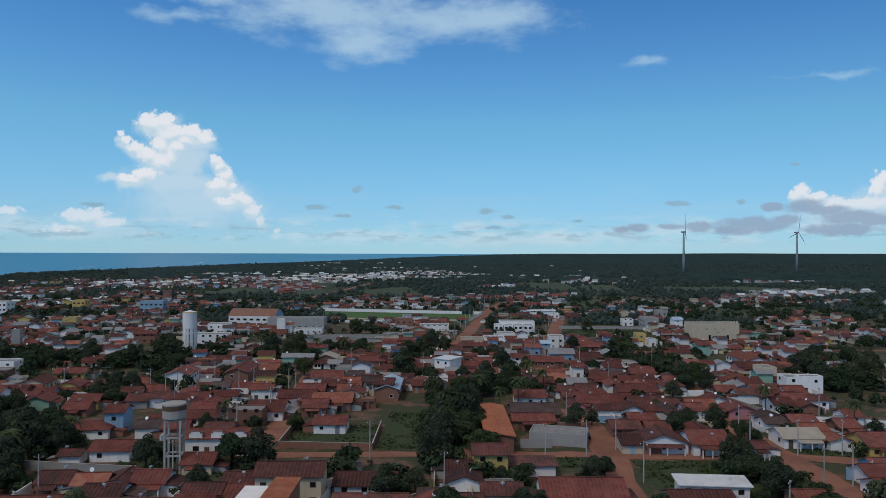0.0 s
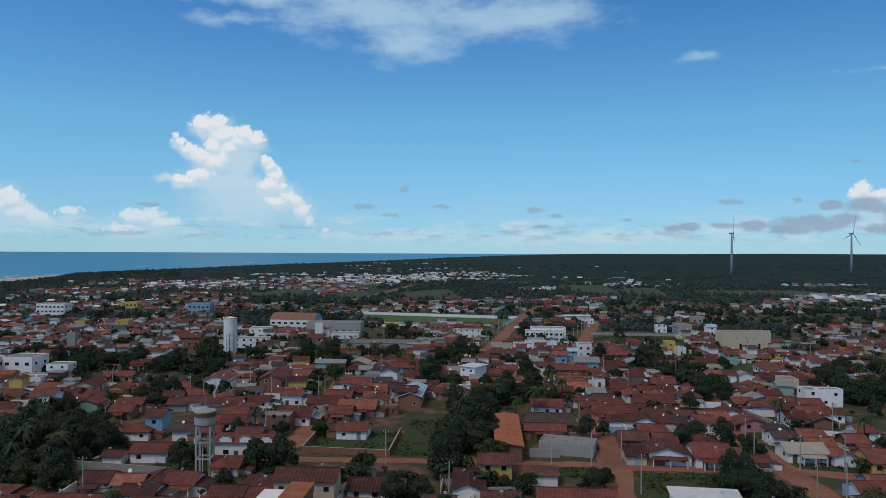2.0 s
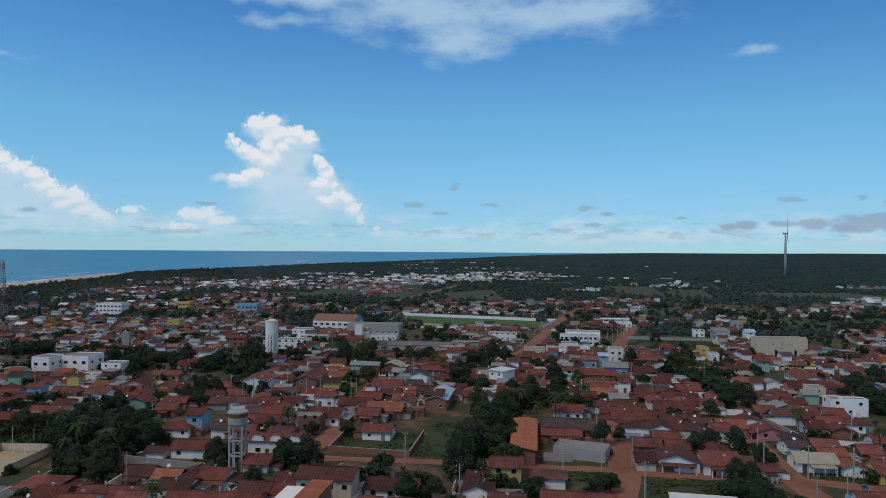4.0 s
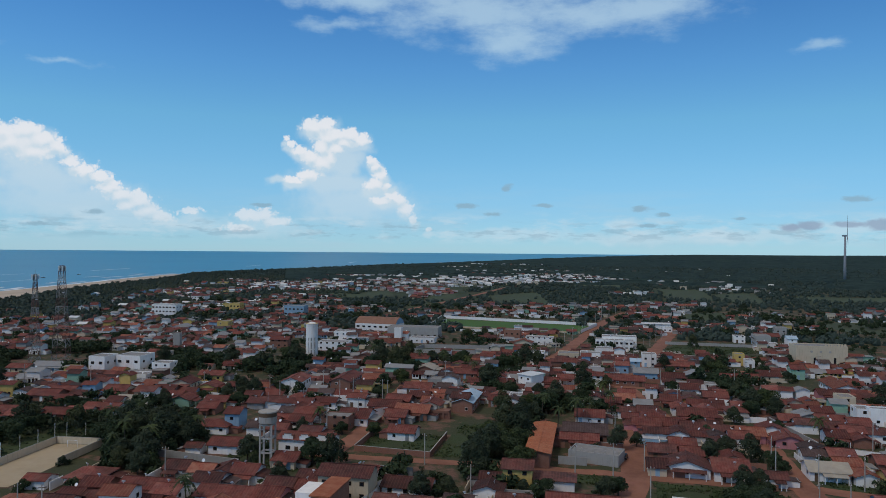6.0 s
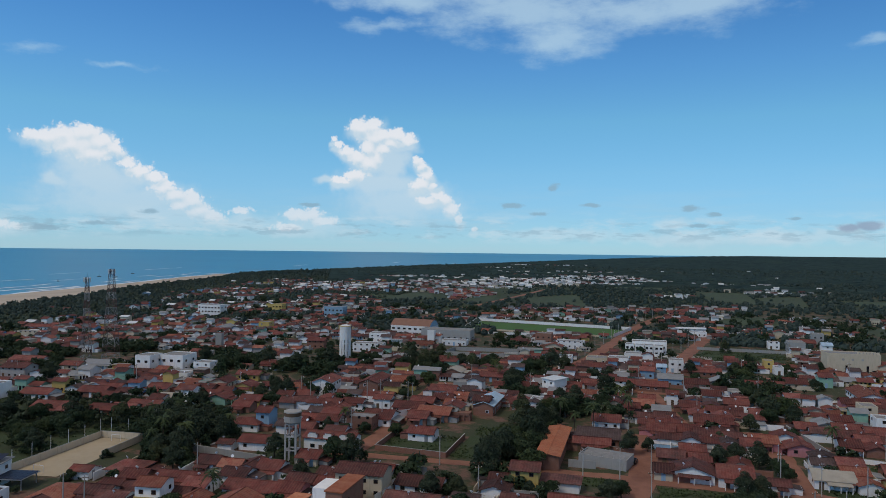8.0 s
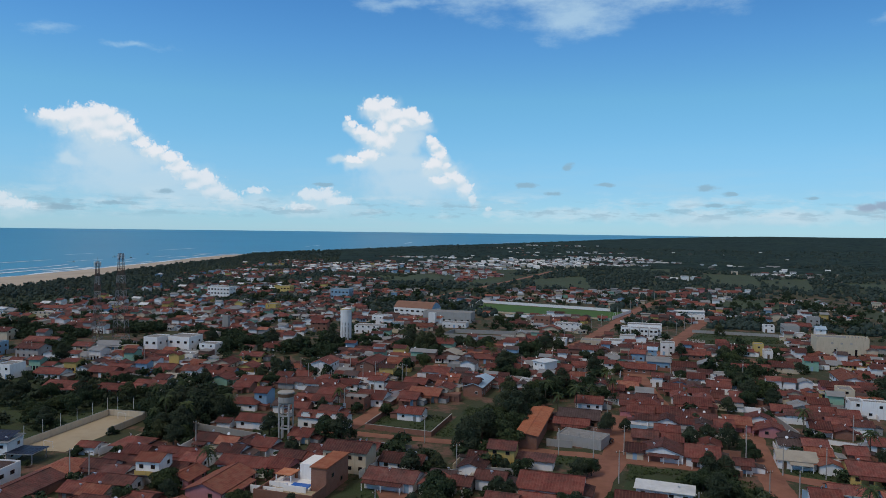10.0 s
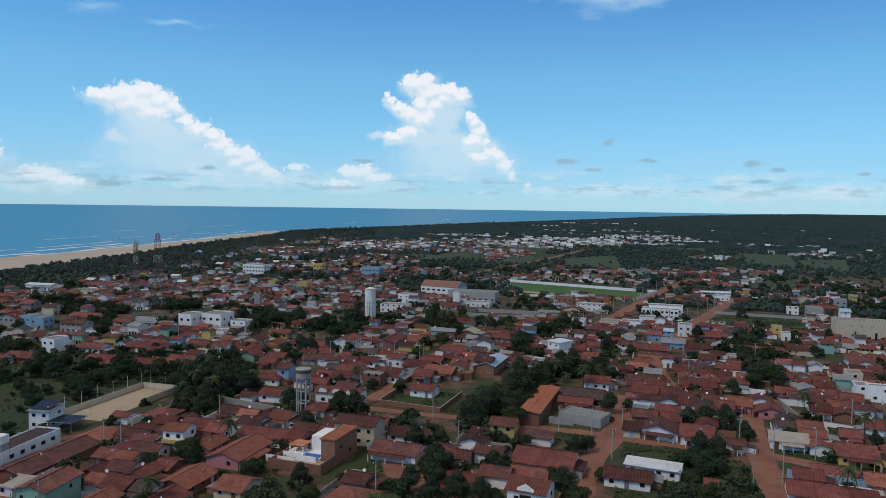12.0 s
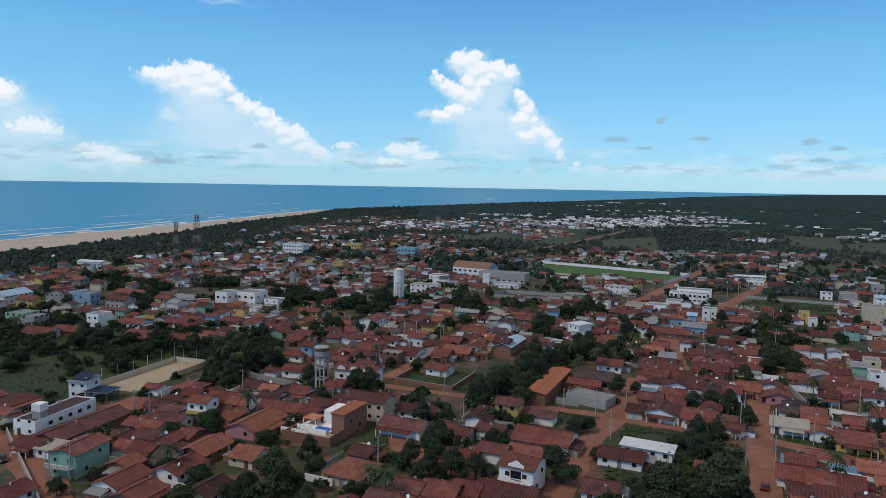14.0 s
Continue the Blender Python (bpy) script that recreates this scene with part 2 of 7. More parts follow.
# the cloud cover over the town itself, which keeps it in soft shade
deck = wmath("MULTIPLY", wstep(el0, 23.0, 36.0), wstep(wnoise(4.2, 7, 0.6, shift=4.4), 0.30, 0.52))
col = wmix(wmath("MULTIPLY", deck, 0.96), col, wmix(wnoise(6, 6, 0.6, shift=8.8), DECK_DARK, DECK_PALE))
bg = wt.nodes.new("ShaderNodeBackground")
wt.links.new(col, bg.inputs[0])
bg.inputs[1].default_value = SKY_STRENGTH
wo = wt.nodes.new("ShaderNodeOutputWorld")
wt.links.new(bg.outputs[0], wo.inputs[0])

sun = new("sun", bpy.data.lights.new("sun", "SUN"))
sun.data.energy, sun.data.angle, sun.data.color = SUN_POWER, radians(14), (1.0, 0.95, 0.88)
_a, _e = radians(SUN_AZ), radians(SUN_EL)
sun.matrix_world = look((math.sin(_a) * math.cos(_e) * 300, math.cos(_a) * math.cos(_e) * 300, math.sin(_e) * 300), (0, 0, 0))

# ---------------------------------------------------------------- materials
def mat(name, rough=0.85, metal=0.0):
    m = bpy.data.materials.new(name)
    m.use_nodes = True
    b = m.node_tree.nodes["Principled BSDF"]
    b.inputs["Roughness"].default_value, b.inputs["Metallic"].default_value = rough, metal
    b.inputs["Specular IOR Level"].default_value = 0.3
    return m, m.node_tree, b


def node(t, kind, **kw):
    n = t.nodes.new(kind)
    for k, v in kw.items():
        n.inputs[k.replace("_", " ")].default_value = v
    return n


def ramp(t, src, stops, interp="LINEAR"):
    n = t.nodes.new("ShaderNodeValToRGB")
    n.color_ramp.interpolation = interp
    e = n.color_ramp.elements
    while len(e) < len(stops):
        e.new(0.5)
    for el_, (p, c) in zip(e, stops):
        el_.position, el_.color = p, (*c, 1)
    t.links.new(src, n.inputs[0])
    return n.outputs[0]


def mixc(t, f, a, b, mode="MIX"):
    n = t.nodes.new("ShaderNodeMix")
    n.data_type, n.blend_type = "RGBA", mode
    for i, v in ((0, f), (6, a), (7, b)):
        if isinstance(v, (int, float)):
            n.inputs[i].default_value = v
        elif isinstance(v, tuple):
            n.inputs[i].default_value = (*v, 1)
        else:
            t.links.new(v, n.inputs[i])
    return n.outputs[2]


def noise_tex(t, vec, scale, detail=4, rough=0.6):
    n = node(t, "ShaderNodeTexNoise", Scale=scale, Detail=detail, Roughness=rough)
    t.links.new(vec, n.inputs["Vector"])
    return n.outputs[0]


def bump(t, b, h, strength, dist):
    n = node(t, "ShaderNodeBump", Strength=strength, Distance=dist)
    t.links.new(h, n.inputs["Height"])
    t.links.new(n.outputs[0], b.inputs["Normal"])


def pos(t):
    return t.nodes.new("ShaderNodeNewGeometry").outputs["Position"]


def mid(c, k):
    return tuple(min(1.0, v * k) for v in c)


def spread(t, far):
    """A chance value for each object, or for each piece of a joined crowd."""
    if far:
        return t.nodes.new("ShaderNodeNewGeometry").outputs["Random Per Island"]
    return t.nodes.new("ShaderNodeObjectInfo").outputs["Random"]


def clay(name, base, dark, pale, age=0.5, far=False):
    """Barrel-tiled clay roof: columns of tiles down the slope, each a little off in tone, with dark lichen."""
    m, t, b = mat(name, 0.9)
    uv = t.nodes.new("ShaderNodeUVMap").outputs[0]
    p = pos(t)
    br = node(t, "ShaderNodeTexBrick", Scale=1.0)
    br.inputs["Color1"].default_value, br.inputs["Color2"].default_value, br.inputs["Mortar"].default_value = (0, 0, 0, 1), (1, 1, 1, 1), (0.3, 0.3, 0.3, 1)
    br.inputs["Brick Width"].default_value, br.inputs["Row Height"].default_value, br.inputs["Mortar Size"].default_value = 0.24, 0.42, 0.02
    br.inputs["Bias"].default_value = 0.0
    t.links.new(uv, br.inputs["Vector"])
    tone = mixc(t, br.outputs[0], mid(base, 0.72), mid(base, 1.25))
    patch = noise_tex(t, p, 0.55, 6, 0.65)
    c = mixc(t, ramp(t, patch, [(0.42, (0, 0, 0)), (0.72, (1, 1, 1))]), tone, pale)
    grime = noise_tex(t, p, 0.23, 7, 0.7)
    c = mixc(t, ramp(t, grime, [(0.62 - age * 0.28, (0, 0, 0)), (0.85 - age * 0.2, (age, age, age))]), c, dark)
    rnd = spread(t, far)
    c = mixc(t, 0.8, c, ramp(t, rnd, [(0.0, (0.34, 0.34, 0.36)), (0.25, (0.7, 0.62, 0.62)), (0.6, (1.0, 0.95, 0.95)), (0.85, (1.2, 1.15, 1.12)), (1.0, (1.55, 1.7, 1.75))]), "MULTIPLY")
    rib = node(t, "ShaderNodeTexWave", Scale=0.42, Distortion=0.6)
    rib.wave_type, rib.bands_direction = "BANDS", "X"
    t.links.new(uv, rib.inputs["Vector"])
    c = mixc(t, ramp(t, rib.outputs[1], [(0.72, (0, 0, 0)), (0.98, (0.2, 0.2, 0.2))]), c, mid(pale, 1.5))
    t.links.new(c, b.inputs["Base Color"])
    w = node(t, "ShaderNodeTexWave", Scale=2.08)
    w.wave_type, w.bands_direction = "BANDS", "X"
    t.links.new(uv, w.inputs["Vector"])
    bump(t, b, w.outputs[1], 0.7, 0.07)
    return m


def painted(name, base, stain=0.45, rough=0.85, far=False):
    """Rendered and painted masonry with rain streaks and faded blotches."""
    m, t, b = mat(name, rough)
    p = pos(t)
    mp = node(t, "ShaderNodeMapping")
    mp.inputs["Scale"].default_value = (1.6, 1.6, 0.22)
    t.links.new(p, mp.inputs[0])
    streaks = noise_tex(t, mp.outputs[0], 1.3, 6, 0.7)
    blot = noise_tex(t, p, 0.35, 5, 0.6)
    c = mixc(t, blot, mid(base, 0.82), mid(base, 1.1))
    c = mixc(t, ramp(t, streaks, [(0.52, (0, 0, 0)), (0.8, (stain, stain, stain))]), c, (0.16, 0.14, 0.12))
    rnd = spread(t, far)
    c = mixc(t, 0.5, c, ramp(t, rnd, [(0, (0.78, 0.76, 0.74)), (0.6, (1.02, 1.02, 1.02)), (1, (1.15, 1.15, 1.15))]), "MULTIPLY")
    t.links.new(c, b.inputs["Base Color"])
    bump(t, b, noise_tex(t, p, 9, 4), 0.25, 0.02)
    return m


def masonry(name, far=False):
    """Bare hollow-brick masonry."""
    m, t, b = mat(name, 0.9)
    p = pos(t)
    n1 = noise_tex(t, p, 0.8, 6, 0.7)
    n2 = noise_tex(t, p, 6.0, 3, 0.6)
    c = mixc(t, n1, (0.16, 0.065, 0.042), (0.34, 0.17, 0.12))
    c = mixc(t, ramp(t, n2, [(0.45, (0, 0, 0)), (0.75, (0.5, 0.5, 0.5))]), c, (0.26, 0.2, 0.17))
    rnd = spread(t, far)
    c = mixc(t, 0.5, c, ramp(t, rnd, [(0, (0.6, 0.6, 0.6)), (1, (1.2, 1.15, 1.1))]), "MULTIPLY")
    t.links.new(c, b.inputs["Base Color"])
    bump(t, b, n2, 0.4, 0.03)
    return m


def sheet(name, base, rough=0.5, pitch=5.0):
    """Corrugated sheet roofing, weathered."""
    m, t, b = mat(name, rough)
    uv = t.nodes.new("ShaderNodeUVMap").outputs[0]
    p = pos(t)
    c = mixc(t, noise_tex(t, p, 0.5, 6, 0.7), mid(base, 0.65), mid(base, 1.15))
    c = mixc(t, ramp(t, noise_tex(t, p, 0.18, 5), [(0.5, (0, 0, 0)), (0.8, (0.5, 0.5, 0.5))]), c, mid(base, 0.35))
    t.links.new(c, b.inputs["Base Color"])
    w = node(t, "ShaderNodeTexWave", Scale=pitch / 6.2832 * 3)
    w.wave_type, w.bands_direction = "BANDS", "X"
    t.links.new(uv, w.inputs["Vector"])
    bump(t, b, w.outputs[1], 0.5, 0.03)
    return m


def plain(name, base, rough=0.6, metal=0.0, vary=0.25, scale=1.5):
    m, t, b = mat(name, rough, metal)
    p = pos(t)
    c = mixc(t, noise_tex(t, p, scale, 5, 0.65), mid(base, 1 - vary), mid(base, 1 + vary))
    t.links.new(c, b.inputs["Base Color"])
    return m


def leafy(name, dark, light, scale=1.4, vary=0.6):
    m, t, b = mat(name, 0.75)
    b.inputs["Specular IOR Level"].default_value = 0.2
    p = pos(t)
    n1 = noise_tex(t, p, scale, 3)
    isl = t.nodes.new("ShaderNodeNewGeometry").outputs["Random Per Island"]
    c = mixc(t, n1, dark, light)
    c = mixc(t, vary, c, ramp(t, isl, [(0, (0.45, 0.5, 0.45)), (0.6, (1, 1, 1)), (1, (1.6, 1.5, 1.2))]), "MULTIPLY")
    rnd = t.nodes.new("ShaderNodeObjectInfo").outputs["Random"]
    c = mixc(t, 0.7, c, ramp(t, rnd, [(0, (0.6, 0.7, 0.7)), (0.7, (1, 1, 1)), (1, (1.5, 1.3, 0.9))]), "MULTIPLY")
    t.links.new(c, b.inputs["Base Color"])
    return m


def earth(name, base, light, dark, s1, s2, bumpy=0.3):
    m, t, b = mat(name, 0.95)
    p = pos(t)
    c = mixc(t, noise_tex(t, p, s1, 7, 0.65), base, light)
    c = mixc(t, ramp(t, noise_tex(t, p, s2, 6, 0.7), [(0.45, (0, 0, 0)), (0.7, (0.8, 0.8, 0.8))]), c, dark)
    t.links.new(c, b.inputs["Base Color"])
    bump(t, b, noise_tex(t, p, 1.5, 5), bumpy, 0.3)
    return m


def ground_mat():
    """Rough grass and scrub over red soil, in patches of many sizes."""
    m, t, b = mat("scrubland", 0.95)
    p = pos(t)
    big, midn, fine = noise_tex(t, p, 0.006, 6, 0.6), noise_tex(t, p, 0.045, 6, 0.65), noise_tex(t, p, 0.7, 5, 0.7)
    grass = mixc(t, fine, (0.022, 0.034, 0.014), (0.075, 0.095, 0.04))
    grass = mixc(t, ramp(t, midn, [(0.4, (0, 0, 0)), (0.62, (1, 1, 1))]), grass, (0.028, 0.04, 0.02))
    soil = mixc(t, fine, (0.13, 0.06, 0.04), (0.24, 0.125, 0.085))
    c = mixc(t, ramp(t, midn, [(0.56, (0, 0, 0)), (0.66, (0.75, 0.75, 0.75))]), grass, soil)
    c = mixc(t, ramp(t, big, [(0.45, (0, 0, 0)), (0.62, (0.7, 0.7, 0.7))]), c, (0.03, 0.045, 0.02))
    t.links.new(c, b.inputs["Base Color"])
    bump(t, b, fine, 0.5, 0.4)
    return m


def soil_mat():
    """Trodden red-brown yards between the houses, with weeds and rubble."""
    m, t, b = mat("yard_soil", 0.95)
    p = pos(t)
    midn, fine = noise_tex(t, p, 0.11, 6, 0.65), noise_tex(t, p, 0.9, 6, 0.7)
    c = mixc(t, fine, (0.10, 0.05, 0.035), (0.22, 0.125, 0.088))
    c = mixc(t, ramp(t, midn, [(0.40, (0, 0, 0)), (0.50, (0.92, 0.92, 0.92))]), c, mixc(t, fine, (0.02, 0.03, 0.013), (0.06, 0.075, 0.032)))
    c = mixc(t, ramp(t, noise_tex(t, p, 0.35, 5, 0.7), [(0.62, (0, 0, 0)), (0.75, (0.7, 0.7, 0.7))]), c, (0.24, 0.20, 0.17))
    t.links.new(c, b.inputs["Base Color"])
    bump(t, b, fine, 0.5, 0.3)
    return m


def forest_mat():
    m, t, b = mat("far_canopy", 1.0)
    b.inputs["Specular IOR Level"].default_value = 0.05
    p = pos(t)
    # the bluish cast is distance haze put into the canopy's base colour
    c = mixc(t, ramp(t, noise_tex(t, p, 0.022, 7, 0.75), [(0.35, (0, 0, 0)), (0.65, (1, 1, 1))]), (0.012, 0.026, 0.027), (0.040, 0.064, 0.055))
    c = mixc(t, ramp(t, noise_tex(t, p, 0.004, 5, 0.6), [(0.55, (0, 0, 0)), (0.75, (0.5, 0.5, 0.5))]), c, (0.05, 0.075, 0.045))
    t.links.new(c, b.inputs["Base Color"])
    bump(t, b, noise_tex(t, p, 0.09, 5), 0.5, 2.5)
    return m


def sea_mat():
    m, t, b = mat("sea_water", 0.35)
    b.inputs["Specular IOR Level"].default_value = 0.2
    p = pos(t)
    n1 = noise_tex(t, p, 0.0022, 5, 0.6)
    c = mixc(t, n1, (0.018, 0.19, 0.34), (0.04, 0.29, 0.44))
    t.links.new(c, b.inputs["Base Color"])
    mp = node(t, "ShaderNodeMapping")
    mp.inputs["Scale"].default_value = (1, 0.45, 1)
    t.links.new(p, mp.inputs[0])
    bump(t, b, noise_tex(t, mp.outputs[0], 0.12, 6, 0.65), 0.35, 1.2)
    return m


def glass_mat():
    m, t, b = mat("window_glass", 0.08)
    b.inputs["Base Color"].default_value = (0.012, 0.016, 0.02, 1)
    b.inputs["Specular IOR Level"].default_value = 0.6
    return m


def roof_set(far):
    tag = "far_" if far else ""
    return {
        "clay": clay(tag + "clay_roof", (0.188, 0.050, 0.039), (0.032, 0.024, 0.023), (0.235, 0.10, 0.075), 0.65, far),
        "clay_old": clay(tag + "clay_roof_old", (0.142, 0.045, 0.037), (0.026, 0.021, 0.02), (0.18, 0.086, 0.068), 0.8, far),
        "clay_new": clay(tag + "clay_roof_new", (0.24, 0.072, 0.047), (0.075, 0.038, 0.03), (0.30, 0.14, 0.09), 0.4, far),
        "clay_dark": clay(tag + "clay_roof_dark", (0.085, 0.055, 0.05), (0.025, 0.02, 0.02), (0.12, 0.085, 0.078), 0.6, far),
        "clay_bright": clay(tag + "clay_roof_bright", (0.36, 0.115, 0.055), (0.16, 0.06, 0.04), (0.40, 0.17, 0.09), 0.2, far),
        "sheet_beige": sheet(tag + "sheet_roof_beige", (0.42, 0.37, 0.30), 0.7),
        "sheet_grey": sheet(tag + "sheet_roof_grey", (0.28, 0.28, 0.28), 0.65),
        "sheet_blue": sheet(tag + "sheet_roof_blue", (0.42, 0.55, 0.66), 0.45),
        "sheet_white": sheet(tag + "sheet_roof_white", (0.72, 0.72, 0.70), 0.4),
        "flat": plain(tag + "concrete_roof", (0.24, 0.23, 0.22), 0.9, 0, 0.45, 0.6),
    }


def wall_set(far):
    tag = "far_" if far else ""
    return {
        "white": painted(tag + "white_paint", (0.84, 0.82, 0.79), 0.3, far=far),
        "cream": painted(tag + "cream_paint", (0.62, 0.52, 0.38), far=far),
        "yellow": painted(tag + "yellow_paint", (0.58, 0.42, 0.14), far=far),
        "pink": painted(tag + "pink_paint", (0.52, 0.22, 0.23), far=far),
        "blue": painted(tag + "blue_paint", (0.27, 0.42, 0.55), far=far),
        "green": painted(tag + "green_paint", (0.26, 0.44, 0.33), far=far),
        "grey": painted(tag + "bare_render", (0.34, 0.33, 0.31), far=far),
        "brick": masonry(tag + "hollow_brick", far),
    }


ROOF, WALL = roof_set(False), wall_set(False)
FAR_ROOF, FAR_WALL = roof_set(True), wall_set(True)
GROUND, HAZED_FOREST, SEA, GLASS, SOIL = ground_mat(), forest_mat(), sea_mat(), glass_mat(), soil_mat()
DIRT = earth("red_dirt", (0.215, 0.088, 0.054), (0.33, 0.16, 0.107), (0.15, 0.064, 0.043), 0.25, 0.08)
SAND = earth("beach_sand", (0.44, 0.35, 0.26), (0.54, 0.45, 0.35), (0.36, 0.29, 0.22), 0.05, 0.012, 0.1)
COURT = earth("court_sand", (0.38, 0.30, 0.195), (0.45, 0.37, 0.255), (0.30, 0.24, 0.155), 0.3, 0.06, 0.1)
GRASS = earth("rough_grass", (0.026, 0.043, 0.015), (0.058, 0.08, 0.03), (0.05, 0.05, 0.028), 1.3, 0.11, 0.9)
FIELD = earth("pasture", (0.042, 0.062, 0.03), (0.07, 0.09, 0.045), (0.05, 0.055, 0.035), 0.06, 0.012, 0.5)
TURF = earth("pitch_turf", (0.05, 0.115, 0.025), (0.075, 0.15, 0.035), (0.06, 0.10, 0.03), 0.3, 0.05, 0.2)
FOAM = plain("surf_foam", (0.72, 0.76, 0.78), 0.7, 0, 0.1, 0.1)
CONCRETE = painted("old_concrete", (0.40, 0.38, 0.35), 0.7)
# turbine grey lowered to look backlit; that shade is in the colour
BACKLIT_GREY = plain("turbine_paint", (0.24, 0.26, 0.28), 0.5, 0, 0.06, 0.1)
WHITE_METAL = plain("white_metal", (0.75, 0.76, 0.77), 0.4, 0, 0.06)
STEEL = plain("galvanised_steel", (0.36, 0.36, 0.37), 0.5, 0.6, 0.15)
RED_STEEL = plain("red_painted_steel", (0.13, 0.07, 0.06), 0.7)
PALE_STEEL = plain("faded_white_steel", (0.27, 0.26, 0.25), 0.7)
WOOD = plain("dark_timber", (0.12, 0.075, 0.045), 0.8)
BARK = plain("bark", (0.09, 0.07, 0.05), 0.9, 0, 0.4, 3.0)
LEAF = leafy("broad_leaves", (0.018, 0.033, 0.016), (0.052, 0.073, 0.033))
LEAF_B = leafy("dull_leaves", (0.024, 0.036, 0.022), (0.062, 0.077, 0.044))
# paler and bluer than LEAF: distance haze mixed into the leaf colour
LEAF_HAZED = leafy("far_leaves", (0.028, 0.044, 0.038), (0.056, 0.078, 0.062), 0.03, 0.18)
BLADES = leafy("grass_blades", (0.034, 0.054, 0.018), (0.075, 0.10, 0.038), 0.6, 0.35)
FROND = leafy("palm_fronds", (0.024, 0.042, 0.016), (0.075, 0.095, 0.04))
BLUE_PLASTIC = plain("blue_plastic", (0.03, 0.14, 0.50), 0.45)
SOLAR = plain("solar_cells", (0.012, 0.018, 0.040), 0.5, 0, 0.2, 6.0)
CAR_WHITE = plain("white_car_paint", (0.72, 0.73, 0.74), 0.25, 0, 0.04)
CAR_RED = plain("dark_red_car_paint", (0.16, 0.02, 0.03), 0.3, 0, 0.05)
CAR_DARK = plain("black_car_paint", (0.02, 0.02, 0.022), 0.25, 0, 0.05)
RUBBER = plain("rubber", (0.02, 0.02, 0.02), 0.9)

# ---------------------------------------------------------------- mesh helpers
def mesh_ob(name, verts, faces, materials, parent=None, uvs=None, slots=None, smooth=False):
    me = bpy.data.meshes.new(name)
    me.from_pydata([tuple(v) for v in verts], [], faces)
    for m in materials:
        me.materials.append(m)
    if slots is not None:
        me.polygons.foreach_set("material_index", slots)
    if uvs is not None:
        lay = me.uv_layers.new(name="UVMap")
        lay.data.foreach_set("uv", [c for uv in uvs for c in uv])
    if smooth:
        me.polygons.foreach_set("use_smooth", [True] * len(me.polygons))
    me.update()
    ob = new(name, me)
    if parent is not None:
        ob.parent = parent
    return ob


class Shape:
    """Collects boxes, tubes and prisms of one part."""

    def __init__(self):
        self.v, self.f = [], []

    def add(self, verts, faces, m=None):
        k = len(self.v)
        self.v += [m @ Vector(p) if m else Vector(p) for p in verts]
        self.f += [tuple(i + k for i in f) for f in faces]
        return self

    def box(self, x0, y0, z0, x1, y1, z1, m=None):
        v = [(x0, y0, z0), (x1, y0, z0), (x1, y1, z0), (x0, y1, z0), (x0, y0, z1), (x1, y0, z1), (x1, y1, z1), (x0, y1, z1)]
        return self.add(v, [(0, 3, 2, 1), (4, 5, 6, 7), (0, 1, 5, 4), (1, 2, 6, 5), (2, 3, 7, 6), (3, 0, 4, 7)], m)

    def tube(self, a, b, r0, r1=None, n=8):
        a, b = Vector(a), Vector(b)
        r1 = r0 if r1 is None else r1
        q = (b - a).to_track_quat("Z", "Y")
        ring = [q @ Vector((math.cos(2 * math.pi * i / n), math.sin(2 * math.pi * i / n), 0)) for i in range(n)]
        v = [a + r * r0 for r in ring] + [b + r * r1 for r in ring]
        f = [(i, (i + 1) % n, n + (i + 1) % n, n + i) for i in range(n)] + [tuple(reversed(range(n))), tuple(range(n, 2 * n))]
        return self.add(v, f)

    def lathe(self, profile, n=24, at=(0, 0, 0)):
        at = Vector(at)
        k = len(profile)
        v = [at + Vector((r * math.cos(2 * math.pi * i / n), r * math.sin(2 * math.pi * i / n), z)) for i in range(n) for r, z in profile]
        f = [(i * k + j, ((i + 1) % n) * k + j, ((i + 1) % n) * k + j + 1, i * k + j + 1) for i in range(n) for j in range(k - 1)]
        f += [tuple(i * k for i in reversed(range(n))), tuple(i * k + k - 1 for i in range(n))]
        return self.add(v, f)

    def part(self, name, material, parent=None, label="", smooth=False):
        ob = mesh_ob(name, self.v, self.f, [material], parent, smooth=smooth)
        return tagged(ob, label) if label else ob


def thing(name, label, category, m=None, group=""):
    ob = tagged(new(name), label, category, group)
    ob.empty_display_size = 0.5
    if m is not None:
        ob.matrix_world = m
    return ob


# ---------------------------------------------------------------- land and sea
COAST = [(-2500, -120), (0, -600), (505, -719), (600, -750), (690, -756), (820, -780), (1000, -827), (1120, -852), (1300, -914), (1480, -952), (1600, -945), (1813, -900),
         (2035, -850), (2267, -803), (2649, -716), (3085, -591), (3850, -330), (4300, -60), (4900, 500)]
BEACH = [(-600, 130), (0, 130), (425, 138), (560, 150), (657, 137), (843, 95), (1073, 92), (1247, 92), (1425, 75), (1600, 42), (1900, 30), (3400, 22)]


def beach_w(y):
    return float(np.interp(y, [c[0] for c in BEACH], [c[1] for c in BEACH]))


def coast_x(y):
    return float(np.interp(y, [c[0] for c in COAST], [c[1] for c in COAST]))


def far_lift(r):
    return 44.0 * min(max((r - 1800) / 3000, 0), 1) ** 2


def land_z(x, y):
    s = (x - coast_x(y)) * 0.95
    base = -4.6 + 0.05 * s if s > 0 else -4.6 + 0.12 * s
    hills = 0.0
    r = math.hypot(x, y)
    if r > 2600:
        hills = (r - 2600) / 2300 * (7 + 9 * noise.noise(Vector((x * 0.0011, y * 0.0011, 3)))) * min(max(s / 1500, 0), 1)
    return max(min(base, 0.0), -9.0) + far_lift(r) + hills


